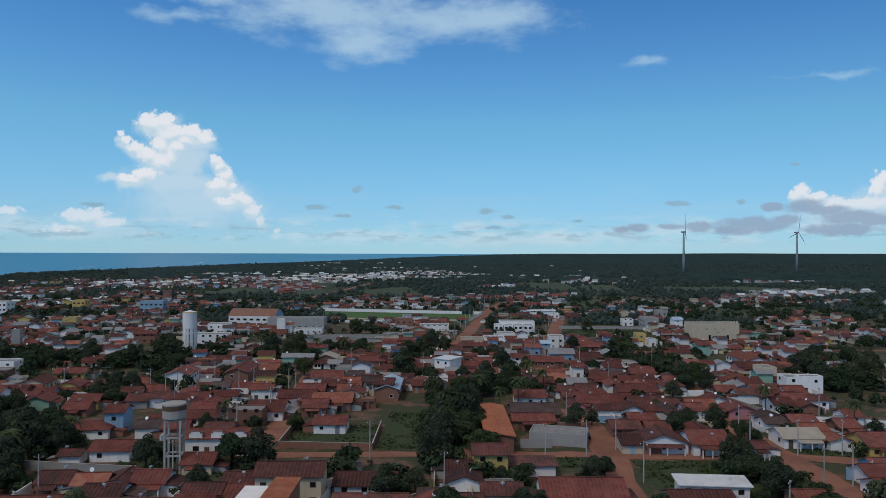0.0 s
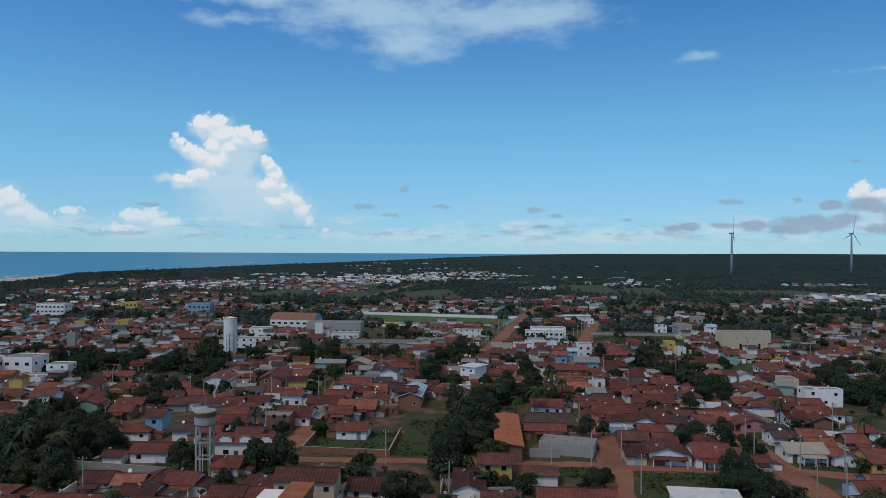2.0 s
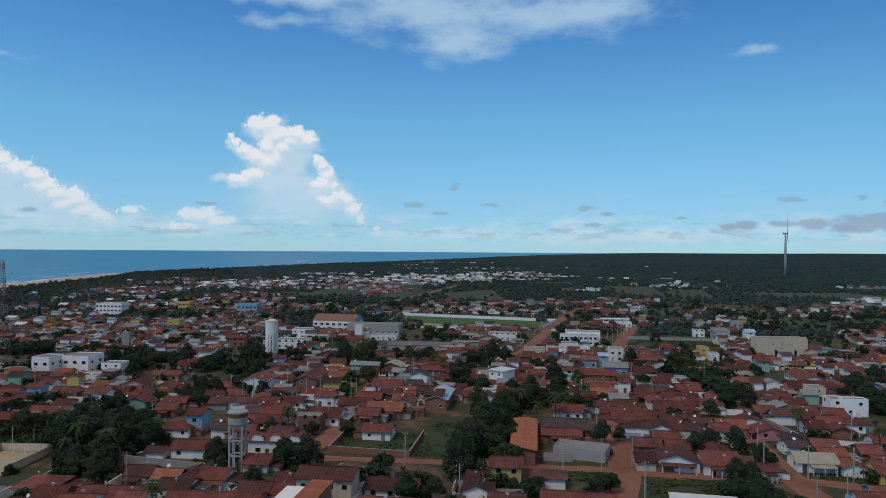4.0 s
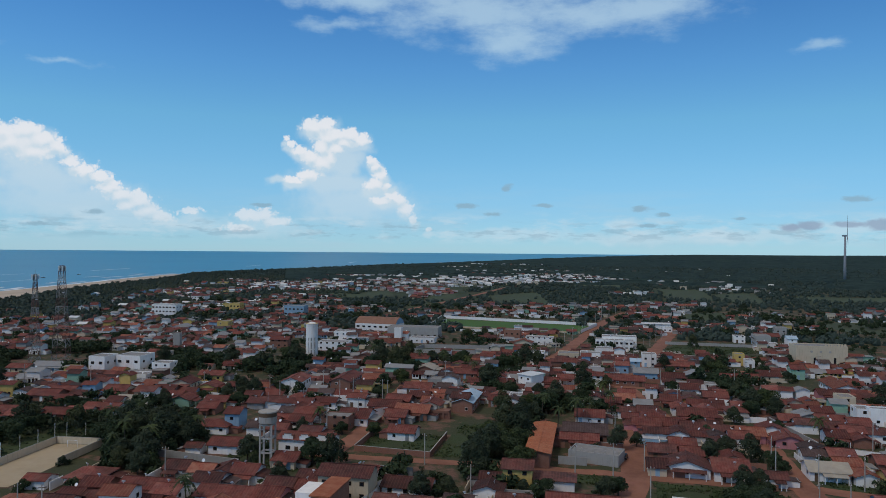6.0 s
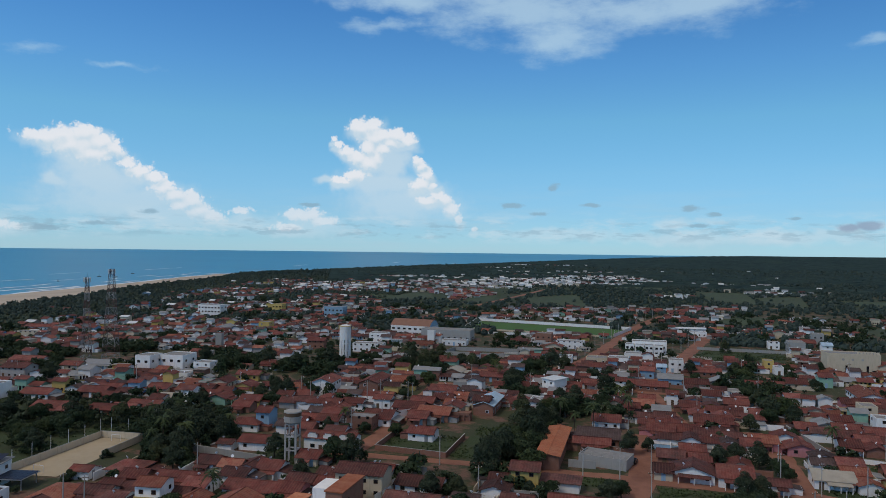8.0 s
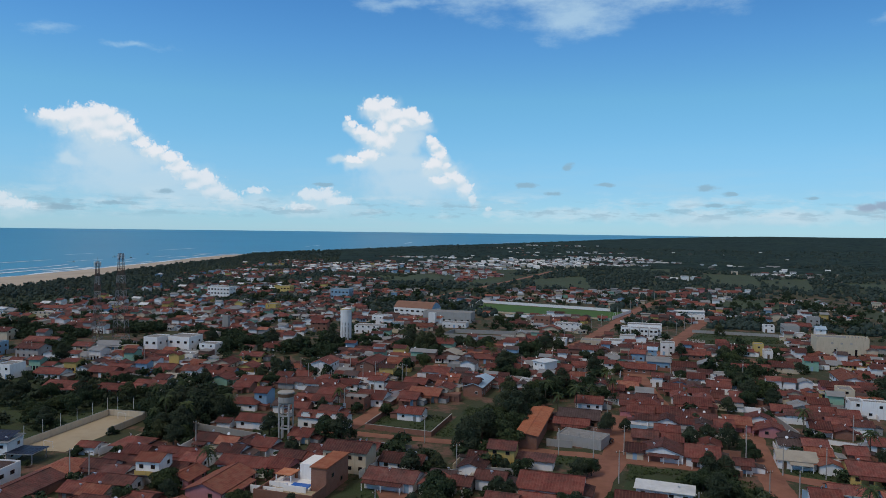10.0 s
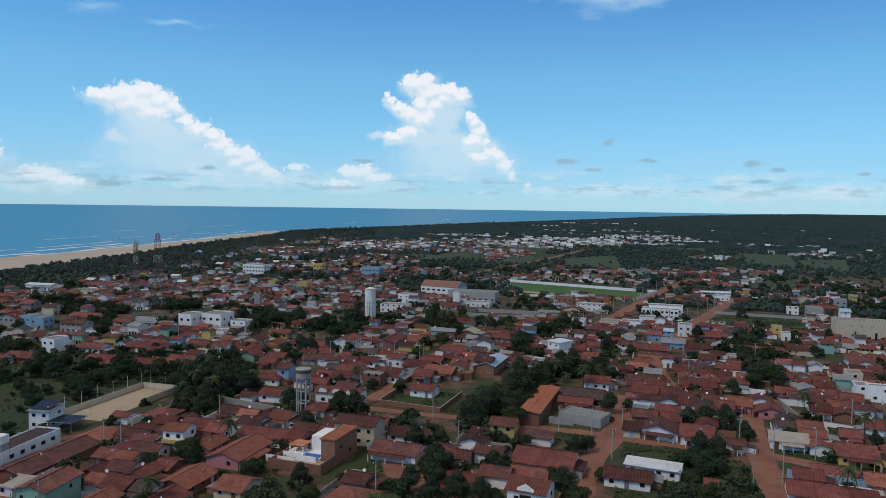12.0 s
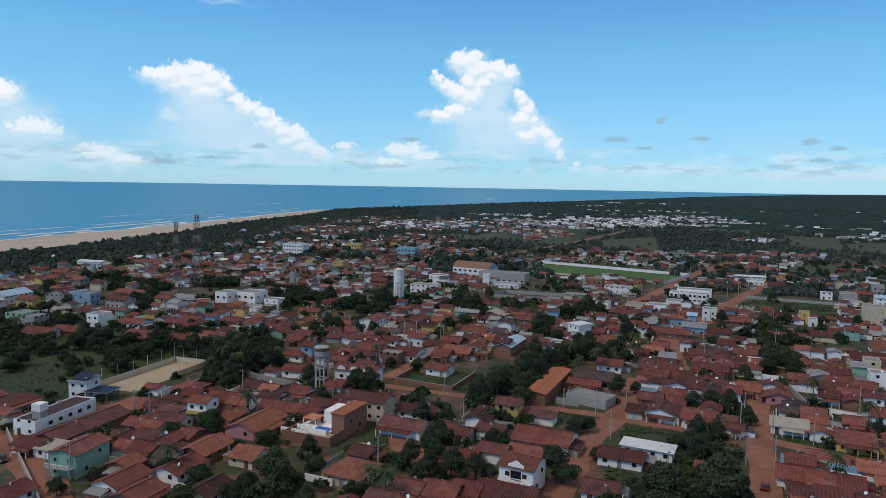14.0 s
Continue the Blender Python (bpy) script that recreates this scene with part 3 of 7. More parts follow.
def disc(name, material, zf, radii, n, a0=0.0, a1=2 * math.pi):
    v, f = [(0, 0, zf(0, 0))], []
    for r in radii:
        for i in range(n):
            a = a0 + (a1 - a0) * i / n
            x, y = r * math.sin(a), r * math.cos(a)
            v.append((x, y, zf(x, y)))
    for i in range(n):
        f.append((0, 1 + (i + 1) % n, 1 + i))
    for k in range(len(radii) - 1):
        for i in range(n):
            a, b = 1 + k * n + i, 1 + k * n + (i + 1) % n
            f.append((a, b, b + n, a + n))
    return mesh_ob(name, v, f, [material], smooth=True)


RADII = [60 * 1.075 ** i for i in range(61)] + [4960]
ground = disc("ground", GROUND, land_z, RADII, 288)
ground.data.materials.append(HAZED_FOREST), ground.data.materials.append(SOIL)
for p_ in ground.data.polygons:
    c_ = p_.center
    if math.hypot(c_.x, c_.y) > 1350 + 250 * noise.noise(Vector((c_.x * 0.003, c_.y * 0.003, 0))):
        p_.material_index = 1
    elif (-330 < c_.x < 330 and 60 < c_.y < 640 or -130 < c_.x < 330 and 600 < c_.y < 830) and not (c_.x < -125 and 100 < c_.y < 215):
        p_.material_index = 2
tagged(ground, "scrubby green ground with red soil reaching the forested horizon", "ground", kind="structure")
water = disc("water", SEA, lambda x, y: -4.2 + far_lift(math.hypot(x, y)), RADII, 144)
tagged(water, "blue-green sea meeting the sky beyond the beach", "sea", kind="structure")


def ribbon(name, pts, width, material, z=0.05, label="", category="road", ragged=0.5, step=3.0):
    """A strip of road along a line, with ragged edges."""
    pts = [Vector((x, y)) for x, y in pts]
    line = []
    for a, b in zip(pts, pts[1:]):
        k = max(1, int((b - a).length / step))
        line += [a.lerp(b, i / k) for i in range(k)]
    line.append(pts[-1])
    v, f = [], []
    for i, p in enumerate(line):
        d = (line[min(i + 1, len(line) - 1)] - line[max(i - 1, 0)]).normalized()
        n = Vector((-d.y, d.x))
        for s in (-1, 1):
            q = p + n * s * (width / 2 + ragged * noise.noise(Vector((p.x * 0.15, p.y * 0.15, s * 9))) * 2)
            v.append((q.x, q.y, z))
    for i in range(len(line) - 1):
        f.append((2 * i, 2 * i + 1, 2 * i + 3, 2 * i + 2))
    ob = mesh_ob(name, v, f, [material])
    return tagged(ob, label, category, kind="structure")


def patch(name, pts, material, z, label, category, kind="structure"):
    v = [(x, y, z) for x, y in pts]
    ob = mesh_ob(name, v, [tuple(range(len(v)))], [material])
    return tagged(ob, label, category, kind=kind)


# beach and surf
bv, bf, sv, sf = [], [], [], []
ys = [-600 + 40 * i for i in range(100)]
for i, y in enumerate(ys):
    w_ = beach_w(y)
    x0 = coast_x(y) + 14 * noise.noise(Vector((0, y * 0.004, 5)))
    for k in range(5):
        x = x0 + w_ * k / 4
        bv.append((x, y, max(land_z(x, y) + 0.9, -4.1 + far_lift(math.hypot(x, y)) + 0.1 * k)))
    for k, (dx, ww) in enumerate(((-6, 6), (-30, 6), (-62, 5), (-105, 4))):
        xx = x0 + dx + 16 * noise.noise(Vector((k * 7, y * 0.012, 1)))
        ww *= 1 + 1.2 * noise.noise(Vector((k * 3, y * 0.02, 4)))
        sv += [(xx - ww, y, -3.95 + far_lift(math.hypot(xx, y))), (xx + ww, y, -3.95 + far_lift(math.hypot(xx, y)))]
for i in range(len(ys) - 1):
    y_s = ys[i]
    bf += [(5 * i + k, 5 * i + k + 1, 5 * i + k + 6, 5 * i + k + 5) for k in range(4)]
    for k in range(4):
        if noise.noise(Vector((k * 5, i * 0.35, 2))) > 0.12 - 0.45 * (k == 0) - 0.22 * (y_s < 900):
            sf.append((8 * i + 2 * k, 8 * i + 2 * k + 1, 8 * i + 2 * k + 9, 8 * i + 2 * k + 8))
tagged(mesh_ob("beach", bv, bf, [SAND], smooth=True), "wide pale sand beach along the sea", "beach", kind="structure")
tagged(mesh_ob("surf", sv, sf, [FOAM]), "white lines of surf rolling in to the beach", "surf", kind="stuff")


def reef(y0, x0, length, w):
    v, f = [], []
    for i in range(9):
        y = y0 + length * (i / 8 - 0.5)
        x = x0 - 0.18 * length * (i / 8 - 0.5) + 3 * noise.noise(Vector((y * 0.05, 0, 0)))
        ww = w * (0.35 + abs(math.sin(i * 1.9)))
        z = -3.9 + far_lift(math.hypot(x, y))
        v += [(x - ww, y, z), (x + ww, y, z)]
    f = [(2 * i, 2 * i + 1, 2 * i + 3, 2 * i + 2) for i in range(8)]
    tagged(mesh_ob("breaking_wave", v, f, [FOAM]), "long white breaker on the reef off the beach", "wave", "breakers on the reef", kind="stuff")


for y0, x0, ln, w in ((1000, -1065, 150, 4), (1090, -1010, 110, 3), (1330, -1250, 120, 4), (1750, -1300, 220, 5), (2300, -1150, 160, 5), (2900, -1000, 180, 5)):
    reef(y0, x0, ln, w)

# ---------------------------------------------------------------- roads and open plots
ROADS = [
    ("road", [(29.5, 95), (28, 125), (27, 150), (30, 172), (31, 195), (30, 225)], 7.5),
    ("road", [(74, 95), (72, 137), (70.5, 176), (70, 216), (66, 240)], 6.5),
    ("road", [(30, 175), (50, 175), (70, 176), (96, 168)], 5.5),
    ("road", [(30, 176), (-10, 176), (-64, 173.5)], 4.5),
    ("road", [(-24, 138), (-16, 125), (0, 118), (29, 112)], 7),
    ("road", [(-53, 175), (-52, 197), (-55, 235), (-60, 290)], 6),
    ("road", [(70, 219), (84, 216), (118, 208)], 6.5),
    ("road", [(80, 216), (77, 240), (79, 262)], 4.5),
    ("road", [(30, 300), (48, 395), (74, 529), (77, 548)], 8),
    ("road", [(-18, 330), (0, 388), (21, 560), (32, 625), (46, 690)], 8),
    ("road", [(-150, 60), (-118, 85), (-79, 68.5), (-50, 52)], 8),
    ("road", [(46, 232), (34, 300), (30, 340)], 4),
    ("road", [(-162, 585), (-157, 680), (-150, 731), (-142, 828), (-132, 948), (-123, 1098), (-112, 1175)], 7),
    ("road", [(-60, 292), (-20, 296), (32, 300), (110, 304)], 4.5),
    ("road", [(-260, 236), (-150, 246), (-60, 238)], 5),
    ("road", [(32, 352), (110, 358), (230, 360)], 5),
]
for name_, pts_, w_ in ROADS:
    ribbon(name_, pts_, w_, DIRT, 0.05 + 0.004 * len(pts_) + 0.002 * w_, "unpaved red dirt street with worn edges", "road")
PLOTS = [
    ("grass_plot", [(-47, 182), (-26, 180), (-25, 201), (-47, 203)], GRASS),
    ("grass_plot", [(-24, 180), (-2, 181), (-2, 222), (-24, 222)], GRASS),
    ("grass_plot", [(6, 166), (25, 166), (24, 173), (6, 173.5)], GRASS),
    ("grass_plot", [(34, 152), (52, 152), (54, 171), (35, 171)], GRASS),
    ("grass_plot", [(75, 177), (92, 172), (92, 180), (75, 186)], GRASS),
    ("grass_plot", [(75, 200), (88, 196), (97, 206), (78, 212)], GRASS),
    ("grass_plot", [(-31, 118), (-18, 128), (-20, 150), (-32, 152)], GRASS),
    ("grass_plot", [(-75, 160), (-55, 158), (-54, 172), (-80, 176)], GRASS),
    ("grass_plot", [(-270, 120), (-170, 110), (-136, 134), (-139, 172), (-124, 174), (-122, 210), (-280, 205)], GRASS),
    ("grass_plot", [(55, 400), (100, 396), (112, 450), (66, 452)], GRASS),
    ("grass_plot", [(5, 122), (24, 120), (24, 104), (-4, 106)], GRASS),
    ("grass_plot", [(36, 120), (62, 120), (66, 160), (56, 168), (36, 140)], GRASS),
]
FIELDS = [
    [(110, 1150), (175, 1148), (160, 900), (104, 905)], [(172, 1030), (240, 1090), (205, 850), (167, 900)], [(-345, 925), (-262, 955), (-228, 850), (-272, 765)],
    [(-190, 850), (-165, 945), (-146, 825), (-160, 757)], [(-118, 900), (-62, 1000), (-30, 775), (-94, 770)], [(88, 712), (150, 722), (140, 626), (90, 620)],
    [(190, 640), (300, 650), (310, 560), (200, 555)], [(260, 1010), (420, 1040), (440, 920), (280, 900)], [(-330, 640), (-270, 655), (-262, 600), (-322, 590)],
    [(-20, 1260), (60, 1270), (55, 1190), (-25, 1180)],
]
for i, f_ in enumerate(FIELDS):
    patch("pasture_field", f_, FIELD, 0.03 + 0.003 * (i % 3), "open green pasture beyond the town", "field")


def in_field(x, y):
    if y > 1280:
        return False
    for f_ in FIELDS:
        odd = False
        for (ax, ay), (bx, by) in zip(f_, f_[1:] + f_[:1]):
            if (ay > y) != (by > y) and x < ax + (bx - ax) * (y - ay) / (by - ay):
                odd = not odd
        if odd:
            return True
    return False


for i, (n_, p_, m_) in enumerate(PLOTS):
    patch(n_, p_, m_, 0.02 + 0.003 * (i % 5), "plot of rough green grass between the houses", "grass")


# ---------------------------------------------------------------- houses
def roof_mesh(kind, w, d, h, rise, over=0.55, thick=0.14):
    """Vertices, faces and UVs of a roof over a w by d plan, its eaves at height h."""
    X, Y = w / 2 + over, d / 2 + over
    drop = rise * over / (d / 2 if kind in "gh" else w / 2 if kind == "x" else d)
    e, r = h - drop, h + rise
    V, F, U = [], [], []

    def slope(*pts):
        a, b = Vector(pts[0]), Vector(pts[1])
        ux = (b - a).normalized()
        nrm = ux.cross(Vector(pts[2]) - a).normalized()
        uy = nrm.cross(ux)
        k = len(V)
        n = len(pts)
        V.extend(Vector(p) for p in pts)
        V.extend(Vector(p) - Vector((0, 0, thick)) for p in pts)
        faces = [tuple(range(k, k + n)), tuple(reversed(range(k + n, k + 2 * n)))]
        faces += [(k + (i + 1) % n, k + i, k + n + i, k + n + (i + 1) % n) for i in range(n)]
        for f in faces:
            F.append(f)
            U.extend(((V[i] - a).dot(ux), (V[i] - a).dot(uy)) for i in f)

    if kind == "g":
        slope((-X, -Y, e), (X, -Y, e), (X, 0, r), (-X, 0, r))
        slope((X, Y, e), (-X, Y, e), (-X, 0, r), (X, 0, r))
    elif kind == "x":
        slope((-X, Y, e), (-X, -Y, e), (0, -Y, r), (0, Y, r))
        slope((X, -Y, e), (X, Y, e), (0, Y, r), (0, -Y, r))
    elif kind == "h":
        q = max(X - Y * 0.9, 0.3)
        slope((-X, -Y, e), (X, -Y, e), (q, 0, r), (-q, 0, r))
        slope((X, Y, e), (-X, Y, e), (-q, 0, r), (q, 0, r))
        slope((X, -Y, e), (X, Y, e), (q, 0, r))
        slope((-X, Y, e), (-X, -Y, e), (-q, 0, r))
    elif kind == "s":
        slope((-X, -Y, h), (X, -Y, h), (X, Y, h + rise), (-X, Y, h + rise))
    else:
        slope((-w / 2 + 0.15, -d / 2 + 0.15, h - 0.35), (w / 2 - 0.15, -d / 2 + 0.15, h - 0.35), (w / 2 - 0.15, d / 2 - 0.15, h - 0.35), (-w / 2 + 0.15, d / 2 - 0.15, h - 0.35))
    return V, F, U


def wall_mesh(kind, w, d, h, rise):
    s = Shape()
    x, y = w / 2, d / 2
    if kind == "f":
        t = 0.2
        s.box(-x, -y, -0.3, x, y, h - 0.5)
        for a in ((-x, -y, x, -y + t), (-x, y - t, x, y), (-x, -y + t, -x + t, y - t), (x - t, -y + t, x, y - t)):
            s.box(a[0], a[1], h - 0.5, a[2], a[3], h)
        return s
    base = [(-x, -y), (x, -y), (x, y), (-x, y)]
    lo, hi = [(*p, -0.3) for p in base], [(*p, h - 0.16) for p in base]
    if kind == "s":
        hi = [(p[0], p[1], h - 0.16 + (rise if p[1] > 0 else 0)) for p in base]
    v, f = lo + hi, [(3, 2, 1, 0)]
    if kind == "g":
        v += [(-x, 0, h + rise - 0.16), (x, 0, h + rise - 0.16)]
        f += [(0, 1, 5, 4), (2, 3, 7, 6), (1, 2, 6, 9, 5), (3, 0, 4, 8, 7), (4, 5, 9, 8), (6, 7, 8, 9)]
    elif kind == "x":
        v += [(0, -y, h + rise - 0.16), (0, y, h + rise - 0.16)]
        f += [(0, 1, 5, 8, 4), (2, 3, 7, 9, 6), (1, 2, 6, 5), (3, 0, 4, 7), (5, 6, 9, 8), (7, 4, 8, 9)]
    else:
        f += [(0, 1, 5, 4), (1, 2, 6, 5), (2, 3, 7, 6), (3, 0, 4, 7), (4, 5, 6, 7)]
    return s.add(v, f)


def window(parent, x, y, z, turn, w=1.1, h=1.0, frame_mat=None, name="window"):
    """A framed window set on a wall; turn is the way it faces, in degrees about z."""
    m = Matrix.Translation((x, y, z)) @ Matrix.Rotation(radians(turn), 4, "Z")
    s = Shape()
    for a in ((-w / 2, 0, w / 2, 0.09), (-w / 2, h - 0.09, w / 2, h), (-w / 2, 0.09, -w / 2 + 0.08, h - 0.09), (w / 2 - 0.08, 0.09, w / 2, h - 0.09)):
        s.box(a[0], -0.07, a[1], a[2], 0.03, a[3], m)
    fr = s.part(name, frame_mat or WOOD, parent)
    Shape().box(-w / 2 + 0.08, -0.03, 0.09, w / 2 - 0.08, 0.02, h - 0.09, m).part("pane", GLASS, fr)
    return fr


def door(parent, x, y, turn, material, w=0.95, h=2.1):
    m = Matrix.Translation((x, y, 0)) @ Matrix.Rotation(radians(turn), 4, "Z")
    s = Shape().box(-w / 2, -0.06, 0, w / 2, 0.03, h, m).box(-w / 2 - 0.08, -0.04, 0, -w / 2, 0.03, h + 0.08, m).box(w / 2, -0.04, 0, w / 2 + 0.08, 0.03, h + 0.08, m)
    return s.part("door", material, parent)


ROOF_WORDS = {"clay": "red clay tile roof", "clay_old": "weathered red tile roof", "clay_new": "orange-red tile roof", "clay_dark": "blackened brown tile roof",
              "clay_bright": "bright orange tile roof", "sheet_beige": "beige sheet roof", "sheet_grey": "grey sheet roof", "sheet_blue": "pale blue sheet roof",
              "sheet_white": "white sheet roof", "flat": "flat concrete roof"}
WALL_WORDS = {"white": "white walls", "cream": "cream walls", "yellow": "yellow walls", "pink": "pink walls", "blue": "blue walls", "green": "green walls",
              "grey": "bare grey walls", "brick": "bare brick walls"}
placed = []
rng = random.Random(7)


def house(x, y, turn, w, d, h, kind="g", roof="clay", wall="white", pitch=0.36, name="house", extra=True):
    storeys = "two-storey" if h > 4.4 else "low"
    if h < 4.0 and kind != "f":
        h -= 0.5
        w, d = w * 1.06, d * 1.06
    ob = thing(name, f"{storeys} house with {WALL_WORDS[wall]} under a {ROOF_WORDS[roof]}", "house", pose(x, y, 0, 0, 0, turn), "houses of the town")
    rise = {"g": d / 2, "h": d / 2, "x": w / 2, "s": 1.6, "f": 0}[kind] * pitch
    wall_mesh(kind, w, d, h, rise).part("wall", WALL[wall], ob)
    v, f, u = roof_mesh(kind, w, d, h, rise)
    mesh_ob("roof", v, f, [ROOF[roof]], ob, u)
    if kind in "gx" and roof.startswith("clay"):
        L = (w if kind == "g" else d) / 2 + 0.45
        a, b = ((-L, 0, h + rise + 0.02), (L, 0, h + rise + 0.02)) if kind == "g" else ((0, -L, h + rise + 0.02), (0, L, h + rise + 0.02))
        Shape().tube(a, b, 0.13, n=6).part("ridge_cap", ROOF[roof], ob)
    if extra:
        dm = rng.choice((WOOD, WHITE_METAL, WALL["blue"], WOOD, STEEL))
        fm = rng.choice((WHITE_METAL, WOOD, WOOD, STEEL))
        n = max(1, int(w / 3.0))
        xs = [(-w / 2) + w * (i + 0.5) / n for i in range(n)]
        di = rng.randrange(n)
        for i, xx in enumerate(xs):
            if i == di:
                door(ob, xx, -d / 2, 0, dm)
            else:
                window(ob, xx, -d / 2, 1.0, 0, frame_mat=fm)
            if h > 4.4:
                window(ob, xx, -d / 2, 3.8, 0, frame_mat=fm)
        if d > 5.5:
            sd = rng.choice((-1, 1))
            window(ob, sd * w / 2, -d / 5, 1.1, 90 * sd, frame_mat=fm)
            if h > 4.4:
                window(ob, sd * w / 2, d / 5, 3.8, 90 * sd, frame_mat=fm)
    if extra and h < 4.4 and kind in "gxh":
        # a lower lean-to at the back or side
        aw, ad, ah = rng.uniform(2.2, 3.4), rng.uniform(0.45, 0.8) * d, h - rng.uniform(0.3, 0.7)
        sd = rng.choice((-1, 1))
        x0, x1 = (w / 2, w / 2 + aw) if sd > 0 else (-w / 2 - aw, -w / 2)
        y0 = rng.uniform(-d / 2, d / 2 - ad)
        Shape().box(x0, y0, -0.3, x1, y0 + ad, ah - 0.45).part("lean_to_wall", WALL[rng.choice((wall, "brick", "grey"))], ob)
        xi, xo = (x0, x1 + 0.3) if sd > 0 else (x1, x0 - 0.3)
        v = [(xi, y0 - 0.2, ah), (xo, y0 - 0.2, ah - 0.5), (xo, y0 + ad + 0.2, ah - 0.5), (xi, y0 + ad + 0.2, ah)]
        v += [(a, b, c - 0.1) for a, b, c in v]
        mesh_ob("lean_to_roof", v, [(0, 1, 2, 3), (7, 6, 5, 4), (0, 4, 5, 1), (1, 5, 6, 2), (2, 6, 7, 3), (3, 7, 4, 0)],
                [ROOF[rng.choice(("clay", "clay_old", "sheet_grey", "clay_dark"))]], ob,
                [(b, a) for a, b, c in v[:4]] + [(b, a) for a, b, c in v[7:3:-1]] + [(0, 0)] * 16)
    if extra and h < 4.4 and kind in "gxh" and rng.random() < 0.5:
        # a porch roof on posts along the front
        u0, u1, y1, ph = -w / 2 * rng.uniform(0.4, 1.05), w / 2 * rng.uniform(0.4, 1.05), -d / 2 - rng.uniform(1.7, 2.5), h - 0.25
        y0 = -d / 2 - 0.02
        v = [(u0, y1, ph - 0.5), (u1, y1, ph - 0.5), (u1, y0, ph - 0.06), (u0, y0, ph - 0.06)]
        v += [(a, b, c - 0.1) for a, b, c in v]
        mesh_ob("porch_roof", v, [(0, 1, 2, 3), (7, 6, 5, 4), (0, 4, 5, 1), (1, 5, 6, 2), (2, 6, 7, 3), (3, 7, 4, 0)], [ROOF[roof]], ob,
                [(a, b) for a, b, c in v[:4]] + [(a, b) for a, b, c in v[7:3:-1]] + [(0, 0)] * 16)
        for q in (u0 + 0.2, (u0 + u1) / 2, u1 - 0.2):
            Shape().box(q - 0.1, y1 + 0.1, -0.2, q + 0.1, y1 + 0.3, ph - 0.55).part("porch_post", WALL[wall], ob)
    if extra and rng.random() < 0.5:
        dx, dy = rng.uniform(-0.3, 0.3) * w, rng.uniform(-0.3, 0.1) * d
        zt = h + rise * (1 - (abs(dy) / (d / 2) if kind in "gh" else abs(dx) / (w / 2))) if kind != "f" else h - 0.3
        m = Matrix.Translation((dx, dy, zt + 0.55)) @ Matrix.Rotation(radians(rng.uniform(150, 250)), 4, "Z") @ Matrix.Rotation(radians(55), 4, "X")
        ds = Shape()
        ds.lathe([(0.05, -0.12), (0.28, -0.06), (0.42, 0.04), (0.4, 0.04), (0.26, -0.02)], 12)
        ds.v = [m @ q for q in ds.v]
        ds.tube((dx, dy, zt - 0.25), (dx, dy, zt + 0.5), 0.04, n=5)
        ds.part("satellite_dish", WHITE_METAL, ob)
    placed.append((x, y, 0.5 * math.hypot(w, d)))
    return ob


def boundary_wall(pts, h, material, label, t=0.2, posts=0.0, z=0.0):
    ob = thing("garden_wall", label, "wall", pose(*pts[0], z), "walls round the plots")
    o = Vector(pts[0])
    for a, b in zip(pts, pts[1:]):
        a, b = Vector(a) - o, Vector(b) - o
        ln = (b - a).length
        m = Matrix.Translation((a.x, a.y, 0)) @ Matrix.Rotation(math.atan2(b.y - a.y, b.x - a.x), 4, "Z")
        s = Shape().box(0, -t / 2, -0.3, ln, t / 2, h, m)
        s.part("wall_panel", material, ob)
        Shape().box(-0.05, -t / 2 - 0.04, h, ln + 0.05, t / 2 + 0.04, h + 0.07, m).part("coping", CONCRETE, ob)
        if posts:
            k = int(ln / posts)
            for i in range(k + 1):
                q = m @ Vector((ln * i / max(k, 1), 0, 0))
                Shape().box(q.x - 0.14, q.y - 0.14, -0.3, q.x + 0.14, q.y + 0.14, h + 0.12).part("pier", material, ob)
    return ob

